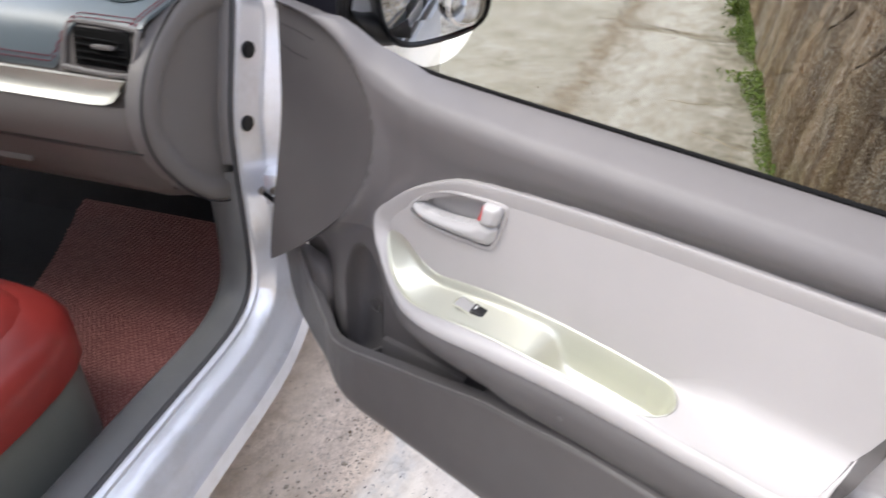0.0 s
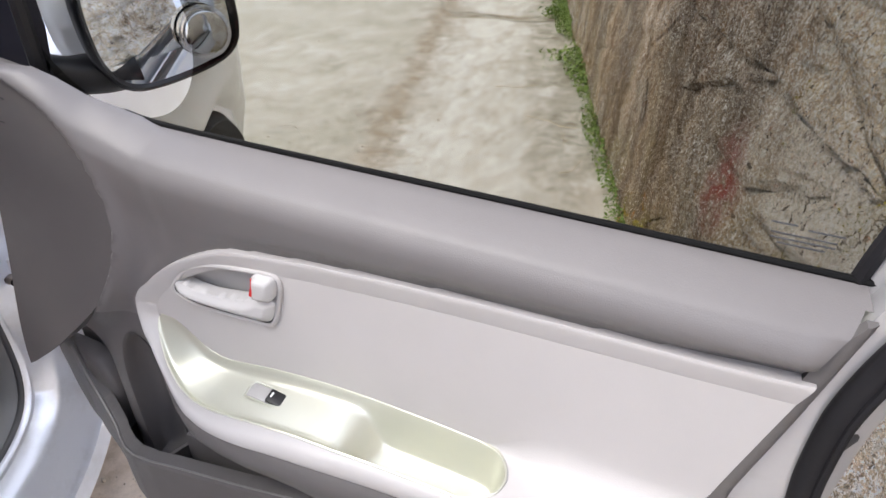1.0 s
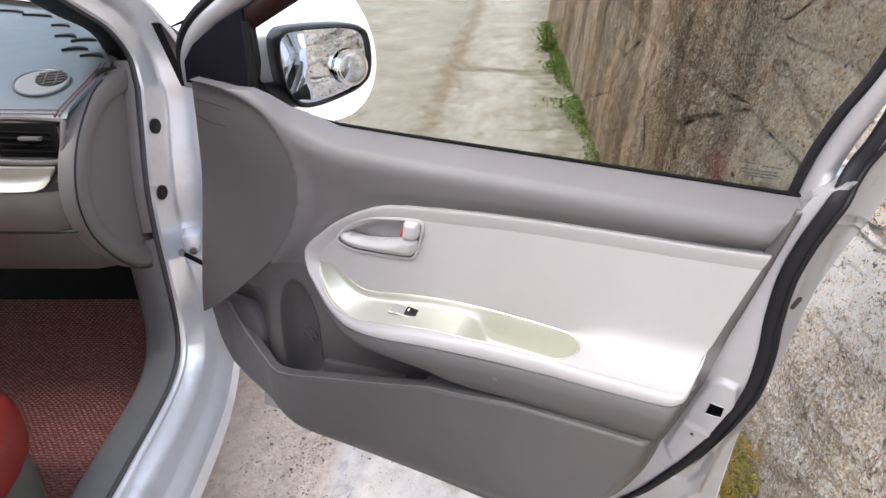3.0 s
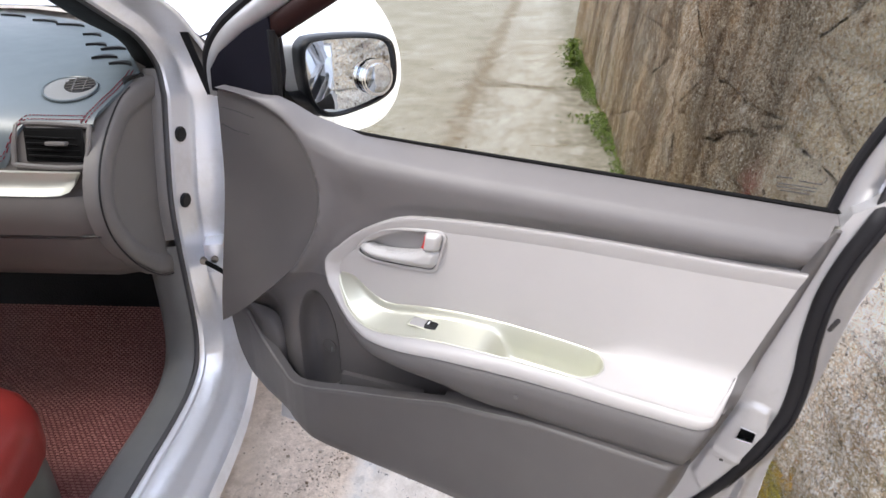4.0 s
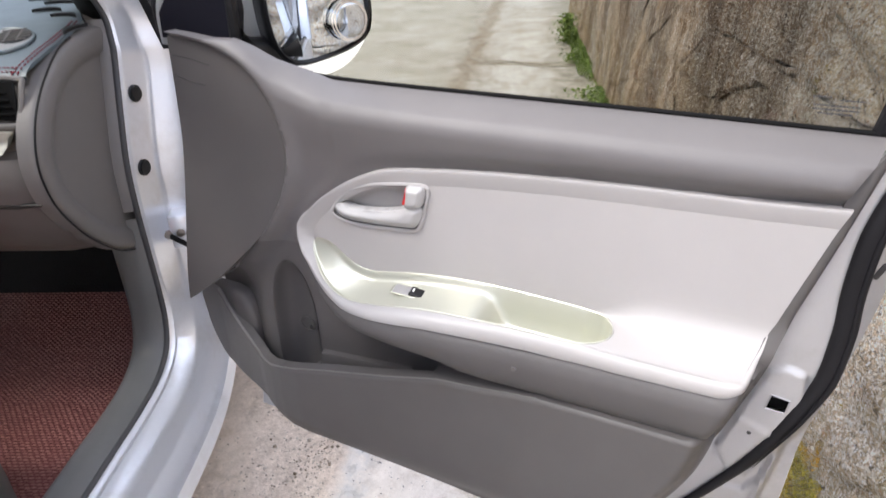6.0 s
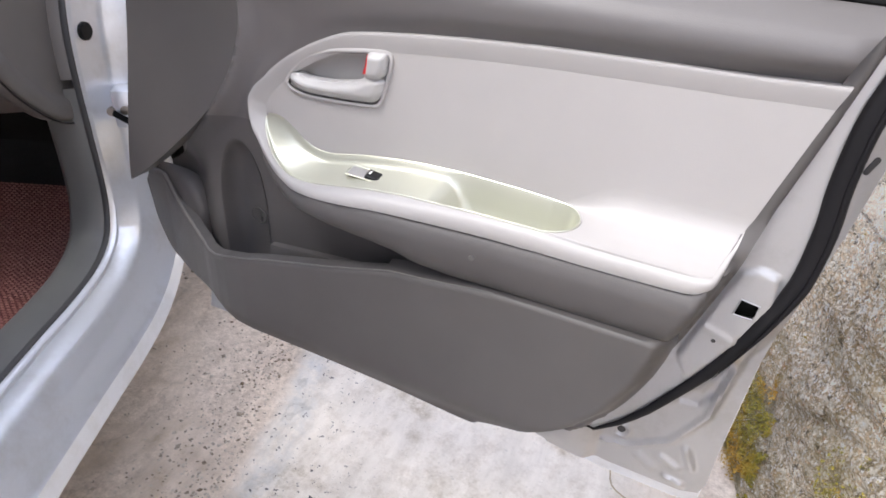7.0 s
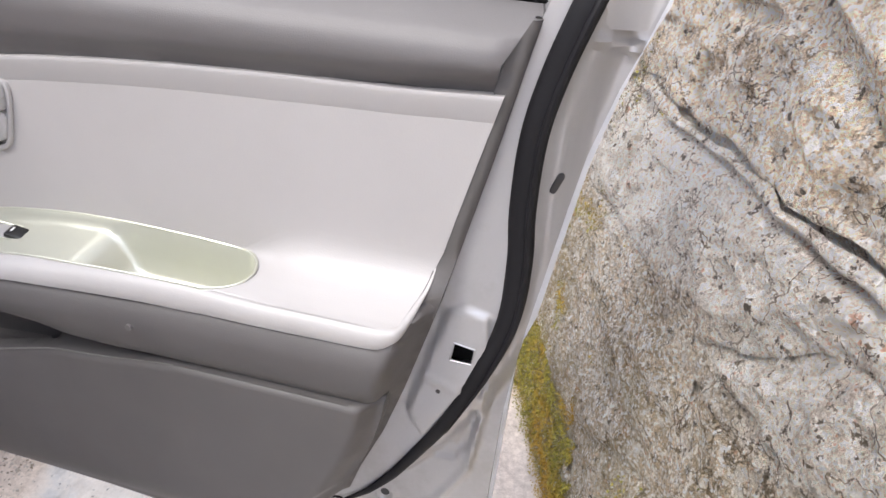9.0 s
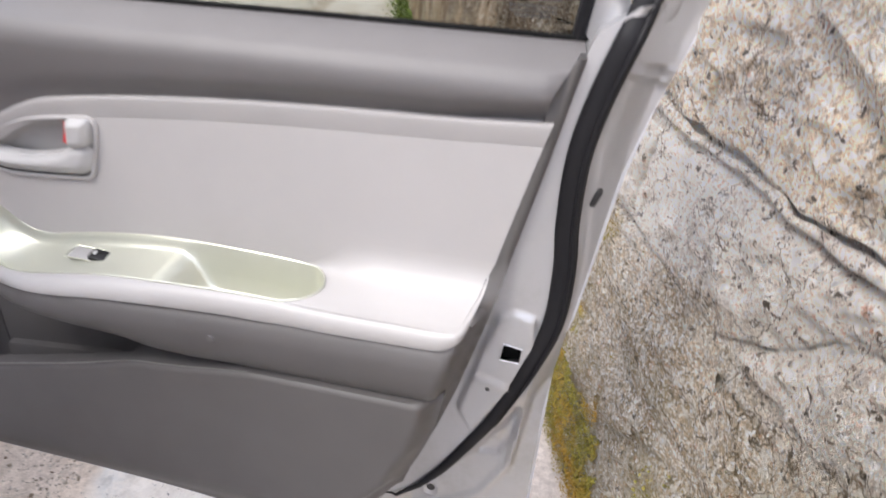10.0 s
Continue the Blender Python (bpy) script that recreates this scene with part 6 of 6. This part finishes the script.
def build_dash_cover():
    """A leatherette pad lying on the dashboard, with stitched edges, flap slots and an oval opening over the side vent."""
    root = empty("dashboard_cover", "blue-black leatherette dashboard pad with red stitching, lying on the dashboard", "dashboard cover")
    profile = spline([Vector((f, z)) for f, z in DASH[:8]] + [Vector((-0.060, 0.864)), Vector((-0.068, 0.845)), Vector((-0.076, 0.822))], 4)
    run = [0.0]
    for a, b in zip(profile, profile[1:]):
        run.append(run[-1] + (b - a).length)

    def over(o, s, up=0.004):
        """A point on the dash at s metres from the windscreen end of its profile."""
        i = max(k for k in range(len(run) - 1) if run[k] <= max(s, 0.0))
        a, b = profile[i], profile[i + 1]
        t = (s - run[i]) / (run[i + 1] - run[i])
        p = a + (b - a) * t
        d = (b - a).normalized()
        return Vector((o, p.x + d.y * up, p.y - d.x * up))

    def s_at(f):
        return next(run[k] + (profile[k].x - f) for k in range(len(run) - 1) if profile[k].x >= f >= profile[k + 1].x)

    side = lambda f: lerp_table([(-0.09, -0.174), (-0.052, -0.170), (-0.02, -0.160), (0.03, -0.156), (0.09, -0.160), (0.13, -0.168), (0.20, -0.20), (0.34, -0.30), (0.55, -0.46), (0.72, -0.70)], f)
    far = lambda o: lerp_table([(-1.3, 0.45), (-1.0, 0.765), (-0.85, 0.765), (-0.70, 0.69), (-0.50, 0.56), (-0.36, 0.42), (-0.25, 0.27), (-0.17, 0.13), (-0.15, 0.10)], o)
    lip, full = s_at(-0.050), run[-1]
    near = lambda o: lip + (full - lip) * smooth01((-0.264 - o) / 0.036)
    os_ = [-1.30, -1.15, -1.0, -0.85, -0.70, -0.6, -0.5, -0.42, -0.36] + [-0.34 + 0.004 * k for k in range(46)]
    os_ = [o for o in os_ if o < -0.162]
    rows = []
    for o in os_ + [None]:
        row = []
        for k in range(49):
            t = k / 48
            oo = -0.162 if o is None else o
            s = s_at(far(oo)) * (1 - t) + near(oo) * t
            p = over(oo, s)
            if o is None:
                p = over(side(p.y), s)
            p.z += 0.0012 * noise.noise((oo * 9, s * 9, 0))
            row.append(p)
        rows.append(row)
    bm = loft(rows, closed=False)
    made = bmesh.ops.extrude_edge_only(bm, edges=[e for e in bm.edges if len(e.link_faces) == 1])["geom"]
    for v in made:
        if isinstance(v, bmesh.types.BMVert):
            v.co.z -= 0.0045
            v.co.y += 0.002
    part("pad", bm, M_COVER, root, m=CAR, angle=70)
    add = lambda name, bm, mat, label="": part(name, bm, mat, root, label, m=CAR)
    on_top = lambda o, f, up: over(o, s_at(f), up)
    # oval opening over the vent: pale surround, dark grille with thin bars
    def ellipse(c, u, v, k, up, n=40):
        return [on_top(c[0] + k * (u[0] * math.cos(q) + v[0] * math.sin(q)), c[1] + k * (u[1] * math.cos(q) + v[1] * math.sin(q)), up) for q in (2 * math.pi * i / n for i in range(n))]

    centre, u, v = (-0.236, 0.034), (0.036, 0.0125), (-0.020, 0.040)
    add("oval_surround", loft([ellipse(centre, u, v, 1.0, 0.0050), ellipse(centre, u, v, 0.97, 0.0066), ellipse(centre, u, v, 0.3, 0.0066)]), M_OVAL, "pale plastic vent surround in the oval")
    rim = ellipse(centre, u, v, 1.04, 0.0062)
    add("oval_rim", tube(rim + rim[:1], 0.0022, 6), M_COVER)
    grille, u, v = (-0.226, 0.046), (0.022, 0.008), (-0.013, 0.028)
    add("oval_grille", loft([ellipse(grille, u, v, 1.0, 0.0066), ellipse(grille, u, v, 0.95, 0.0074), ellipse(grille, u, v, 0.3, 0.0074)]), M_BLACK, "dark vent grille")
    for k in range(-2, 3):
        h = (1 - (k / 3.0) ** 2) ** 0.5
        c = (grille[0] + v[0] * k / 3.0, grille[1] + v[1] * k / 3.0)
        add("grille_bar", tube([on_top(c[0] + e * h * u[0] * 0.95, c[1] + e * h * u[1] * 0.95, 0.0086) for e in (-1, 0, 1)], 0.0010, 5), M_CAP)
    for k in (-0.35, 0.35):
        add("grille_bar", tube([on_top(grille[0] + k * u[0] + e * v[0] * 0.9 + e * 0.004, grille[1] + k * u[1] + e * v[1] * 0.9, 0.0088) for e in (-1, 0, 1)], 0.0010, 5), M_CAP)

    # double red stitching along the front edge and the outer side
    def stitches(path):
        bm = bmesh.new()
        for a, b in zip(path, path[1:]):
            d = b - a
            if d.length < 1e-5:
                continue
            m = Matrix.Translation((a + b) / 2) @ d.to_track_quat("X", "Z").to_matrix().to_4x4()
            bmesh.ops.create_cube(bm, size=1, matrix=m @ Matrix.Diagonal((d.length * 0.62, 0.0013, 0.0013, 1)))
        return bm

    for gap in (0.006, 0.013):
        flat = [Vector((o, near(o) - gap - 0.004 * smooth01(1 - abs(o + 0.284) / 0.02))) for o in (-0.60 + 0.0055 * k for k in range(79)) if o < -0.172]
        front = [over(p.x, p.y, 0.0052) for p in flat]
        edge = []
        for k in range(30):
            f = -0.050 + 0.006 * k
            if f < 0.12:
                q = over(side(f) - gap, s_at(f), 0.0052)
                edge.append(q)
        add("stitching", stitches(front), M_STITCH, "red stitching")
        add("stitching", stitches(edge), M_STITCH, "red stitching")
    # flap slots along the windscreen and the outer corner
    slots = ((-0.90, 0.742, -6), (-0.80, 0.692, -14), (-0.67, 0.610, -20), (-0.55, 0.534, -22), (-0.465, 0.482, -18), (-0.36, 0.368, -16), (-0.305, 0.274, -8), (-0.262, 0.246, 10), (-0.252, 0.190, 10), (-0.203, 0.152, -10), (-0.160, 0.075, 70))
    for o, f, r in slots:
        w = 0.040 if o < -0.45 else 0.022
        arc = [Vector((w * (2 * k / 12 - 1), 0.018 * (1 - (2 * k / 12 - 1) ** 2) - 0.010, 0)) for k in range(13)]
        low = [Vector((w * (2 * k / 12 - 1), 0.007 * (1 - (2 * k / 12 - 1) ** 2) - 0.010, 0)) for k in range(13)]
        m = pose(o, f, 0, 0, 0, r)
        rings = []
        for grow in (0.0040, 0.0085):
            rings.append([on_top(q.x, q.y, grow) for q in (m @ p for p in arc + low[::-1][1:-1])])
        add("flap_slot", loft(rings), M_BLACK, "dark flap slot")


build_dash_cover()


# ---- floor mat, seat ----
def mat_z(f):
    return 0.222 + 0.10 * smooth01((f - 0.16) / 0.42) * (f / 0.58 if f > 0 else 0)


def build_mat():
    root = empty("floor_mat", "dark red woven vinyl mat on the car floor", "floor mat")
    far = lambda f: lerp_table([(-0.45, -0.66), (-0.05, -0.66), (0.1, -0.70), (0.35, -0.80), (0.56, -0.83)], f)
    near = lambda f: lerp_table([(-0.45, -0.205), (0.06, -0.207), (0.17, -0.25), (0.28, -0.295), (0.5, -0.40), (0.56, -0.42)], f)
    bm = loft([[Vector((near(f) * (1 - t) + far(f) * t, f, mat_z(f) + 0.004)) for t in (k / 14 for k in range(15))] for f in (-0.45 + 0.0425 * i for i in range(21))], closed=False)
    part("backing", bm, M_MATBASE, root, m=CAR)
    bm = bmesh.new()
    pitch_f, pitch_o = 0.0068, 0.0108
    rows = int(0.85 / pitch_f)
    for i in range(rows):
        f = -0.445 + i * pitch_f
        z = mat_z(f) + 0.007
        slope = (mat_z(f + 0.01) - mat_z(f)) / 0.01
        n = int((near(f) - far(f)) / pitch_o)
        for k in range(n):
            o = near(f) - 0.006 - (k + 0.5 * (i % 2)) * pitch_o
            w = 0.0043
            jig = 0.0007 * math.sin(i * 12.9 + k * 78.2)
            a = [bm.verts.new((o + dx, f + dy + jig, z + dz + slope * dy)) for dx, dy, dz in ((-w, -0.0021, -0.0028), (w, -0.0021, -0.0028), (w, 0.0021, -0.0028), (-w, 0.0021, -0.0028), (-w * 0.5, 0, -0.0002), (w * 0.5, 0, -0.0002))]
            for q in ((0, 1, 5, 4), (2, 3, 4, 5), (1, 2, 5), (3, 0, 4)):
                bm.faces.new([a[s] for s in q])
    tagged(part("weave", bm, M_WEAVE, root, "raised red weave with highlights in its colour", m=CAR), kind="stuff")


build_mat()


def build_seat():
    seat = empty("front_seat", "red leatherette front seat with grey sides", "car seat")
    def block(o0, o1, f0, f1, z0, z1, r, power=4.0):
        rings = []
        for k in range(9):
            t = k / 8
            z = z0 + (z1 - z0) * t
            shrink = r * (1 - (1 - max(0.0, (t - 0.45) / 0.55) ** 2.2) ** 0.5)
            ca, cb = (o0 + o1) / 2, (f0 + f1) / 2
            ha, hb = (o1 - o0) / 2 - shrink, (f1 - f0) / 2 - shrink
            ring = []
            for s in range(48):
                a = 2 * math.pi * s / 48
                c, d = math.cos(a), math.sin(a)
                k2 = (abs(c) ** power + abs(d) ** power) ** (-1 / power)
                ring.append(Vector((ca + ha * c * k2, cb + hb * d * k2, z)))
            rings.append(ring)
        rings.append([cc + (Vector(((o0 + o1) / 2, (f0 + f1) / 2, z1)) - cc) * 0.4 + Vector((0, 0, 0.004)) for cc in rings[-1]])
        return loft(rings)
    part("base", block(-0.72, -0.250, -0.72, -0.160, 0.215, 0.43, 0.015), M_SEATSIDE, seat, "grey seat base", m=CAR)
    part("bolster", block(-0.73, -0.244, -0.74, -0.150, 0.40, 0.500, 0.05), M_SEAT, seat, "red seat bolster", m=CAR)
    part("cushion", block(-0.695, -0.286, -0.70, -0.185, 0.43, 0.512, 0.035), M_SEAT, seat, "red seat cushion", m=CAR)
    pip = []
    for s in range(49):
        a = 2 * math.pi * s / 48
        c, d = math.cos(a), math.sin(a)
        k2 = (abs(c) ** 4 + abs(d) ** 4) ** (-1 / 4)
        pip.append(Vector((-0.4905 + 0.196 * c * k2, -0.4425 + 0.25 * d * k2, 0.492)))
    part("piping", tube(pip, 0.0042, 6), M_BLACK, seat, "dark piping", m=CAR)


build_seat()


# ---- the wall's stones, the moss and the weeds at its foot ----
def build_stones():
    """Irregular rubble stones bedded in the mortar, in slanting courses."""
    rng = random.Random(5)
    slant = 0.0
    cs, sn = math.cos(slant), math.sin(slant)
    cell_u, cell_v = 0.52, 0.195
    node = {}
    for i in range(-14, 26):
        for j in range(-12, 26):
            node[i, j] = ((i + 0.5 * (j % 2) + rng.uniform(-0.3, 0.3)) * cell_u, -0.045 + (j + rng.uniform(-0.09, 0.09)) * cell_v)
    for i in range(-13, 24):
        for j in range(-11, 24):
            e = j % 2
            corners = [node[i, j], node[i + 1, j], node[i + e, j + 1], node[i + e - 1, j + 1]] if e else [node[i, j], node[i + 1, j], node[i + 1, j + 1], node[i, j + 1]]
            pts = [Vector((u * cs - v * sn, u * sn + v * cs)) for u, v in corners]
            mid = sum(pts, Vector((0, 0))) / 4
            if not (-2.2 < mid.x < 6.3 and 0.04 < mid.y < 1.72):
                continue
            gap = rng.uniform(0.004, 0.012)
            pts = [p + (mid - p).normalized() * gap for p in pts]
            fine = (150, 56) if -0.5 < mid.x < 1.5 and mid.y < 1.1 else (18, 9)
            lift, seed = rng.uniform(0.001, 0.009), rng.uniform(0, 90)
            bm = bmesh.new()
            rows = []
            na, nb = fine
            for a in range(na + 1):
                row = []
                for b in range(nb + 1):
                    s, t = a / na, b / nb
                    p = (pts[0] * (1 - s) + pts[1] * s) * (1 - t) + (pts[3] * (1 - s) + pts[2] * s) * t
                    e2 = min(min(s, 1 - s) * 0.5, min(t, 1 - t) * 0.19)
                    wob = 0.014 * smooth01(1 - e2 / 0.03)
                    p = p + Vector((noise.noise((p.x * 14, p.y * 14, seed)), noise.noise((p.x * 14, p.y * 14, seed + 9)))) * wob
                    z = max(0.0, p.y)
                    grain = 0.005 * noise.noise((p.x * 18, z * 18, seed)) + 0.004 * abs(noise.noise((p.x * 55, z * 55, seed))) + 0.0016 * noise.noise((p.x * 130, z * 130, seed))
                    h = wall_bump(p.x, z) + (lift + grain) * smooth01(e2 / 0.05) - (0.004 - 0.003 * smooth01((mid.x - 0.15) / 0.5) if na > 50 else 0.0) * (1 - smooth01(e2 / 0.007))
                    row.append(bm.verts.new((wall_x(p.x, z) - h, p.x - 0.34 * h, z)))
                rows.append(row)
            for r0, r1 in zip(rows, rows[1:]):
                for k in range(nb):
                    bm.faces.new((r0[k], r1[k], r1[k + 1], r0[k + 1]))
            part("stone", bm, M_STONE, wall_stone, angle=70)


build_stones()


def leaf_cloud(name, spots, size, material, label, category, rng, flat=0.5):
    bm = bmesh.new()
    for x, y, z, s in spots:
        m = Matrix.Translation((x, y, z)) @ pose(0, 0, 0, rng.uniform(-60, 60), rng.uniform(-60, 60), rng.uniform(0, 360)) @ Matrix.Diagonal((s * size, s * size, s * size, 1))
        vs = [bm.verts.new(m @ Vector(p)) for p in ((0, -1, 0), (flat, -0.1, 0.15), (0, 1, 0), (-flat, -0.1, 0.15))]
        bm.faces.new(vs)
    return tagged(part(name, bm, material, smooth=False), label, category, kind="stuff")


def build_pebbles():
    """Larger pebbles that stand out of the wall face."""
    rr = random.Random(21)
    known = [(0.007, 0.445, 0.012), (-0.079, 0.523, 0.011), (0.184, 0.529, 0.008)]
    for y, z, r in known:
        bm = bmesh.new()
        bmesh.ops.create_icosphere(bm, subdivisions=2, radius=r)
        for v in bm.verts:
            v.co *= 1 + 0.25 * noise.noise(v.co * 90 + Vector((y * 50, z * 50, 0)))
        m = Matrix.Translation((wall_x(y, z) - wall_bump(y, z) + 0.001, y, z)) @ pose(0, 0, 0, rr.uniform(0, 90), 0, rr.uniform(0, 180)) @ Matrix.Diagonal((1, 0.7, 0.85, 1))
        part("pebble", bm, M_PEACH, wall_stone, m=m)


build_pebbles()


def build_ridges():
    """Raised ribs of newer, smoother mortar along the bed joints, broken here and there."""
    for level, seed in ((lambda y: 0.672 + 0.026 * smooth01((y - 0.1) / 0.9), 3.0), (lambda y: 0.548 - 0.045 * y, 7.0)):
        rings = []
        for k in range(560):
            y = -0.9 + 0.0055 * k
            z0 = level(y) + 0.010 * noise.noise((y * 7, seed, 0))
            keep = smooth01((noise.noise((y * 5.5, seed, 4)) + 0.42) / 0.2)
            tall = (0.0035 + 0.004 * noise.noise((y * 22, seed, 2))) * keep
            ring = []
            for q in (-1.0, -0.8, -0.5, -0.2, 0.15, 0.45, 0.75, 1.0):
                z = z0 + q * (0.017 + 0.007 * noise.noise((y * 12, seed, 9)))
                h = wall_bump(y, z) * (1 - 0.5 * keep) + tall * (1 - q * q) ** 0.6 + 0.0035 * noise.noise((y * 60, z * 60, seed)) - 0.003 * (abs(q) > 0.9) - 0.012 * (1 - keep)
                ring.append(Vector((wall_x(y, z) - h - 0.004, y - 0.34 * h, z)))
            rings.append(ring)
        part("mortar_ridge", loft(rings, closed=False), M_MORTAR, wall_stone, "raised pale mortar ridge", angle=60)


build_ridges()
rng = random.Random(11)
spots = []
for _ in range(170000):
    y = rng.uniform(-0.25, 1.6)
    z = abs(rng.gauss(0, 0.18)) * (1.9 if 0.33 < y < 0.8 else 0.6 if y < 1 else 0.35)
    if noise.noise((y * 8, z * 8, 4.4)) + 0.6 * noise.noise((y * 30, z * 30, 1.4)) + (0.34 if 0.36 < y < 0.8 else 0.12) < z * (0.9 if 0.36 < y < 0.8 else 1.2):
        continue
    h = wall_bump(y, z)
    spots.append((wall_x(y, z) - h - 0.003 - rng.uniform(0, 0.008) - (0.02 * rng.random() ** 3 if z < 0.02 else 0), y, z + 0.003, rng.uniform(0.5, 1.3)))
leaf_cloud("moss", spots, 0.0021, M_MOSS, "ochre-green moss creeping up the foot of the wall", "moss", rng, 0.7)
spots = []
for _ in range(13000):
    y = rng.uniform(1.2, 6.2)
    thin = smooth01((noise.noise((y * 2.4, 0, 7.7)) + 0.55) / 0.6)
    if rng.random() > 0.06 + 0.7 * thin:
        continue
    d = rng.random() ** 2.2 * (0.035 + 0.06 * thin)
    z = 0.006 + rng.random() * (0.03 + 0.045 * thin) * (1 - d * 7)
    spots.append((wall_x(y, z) - wall_bump(y, z) - 0.012 - d, y, z, rng.uniform(0.6, 1.5)))
leaf_cloud("weeds", spots, 0.008, M_LEAF, "low green weeds along the foot of the wall", "weeds", rng)
for cy, n, spread, tall in ((5.0, 620, 0.13, 0.24), (4.3, 120, 0.15, 0.05), (3.3, 90, 0.2, 0.03)):
    spots = []
    for _ in range(n):
        r, a, z = abs(rng.gauss(0, spread * 0.55)), rng.uniform(0, 6.28), rng.random() * tall
        spots.append((wall_x(cy) - 0.13 + r * math.cos(a) * 0.7, cy + r * math.sin(a), 0.02 + z, rng.uniform(0.7, 1.5)))
    leaf_cloud("weed_clump", spots, 0.013, M_LEAF, "bushy green weed clump against the wall foot", "weed", rng)


def build_twigs():
    for x, y, length, turn in ((0.27, 1.93, 0.16, 70), (0.05, 2.35, 0.26, -10), (-0.25, 2.75, 0.22, 30), (0.80, 0.18, 0.20, -50), (0.15, 2.2, 0.12, 120)):
        rr = random.Random(int(x * 1000))
        bm = tube(spline([pose(x, y, 0.006, 0, 0, turn) @ Vector((length * (k / 4 - 0.5), rr.uniform(-0.02, 0.02), rr.uniform(0, 0.006))) for k in range(5)], 4), 0.0016, 5)
        tagged(part("twig", bm, M_TWIG), "dry brown twig lying on the concrete", "twig", "twigs on the ground")


build_twigs()
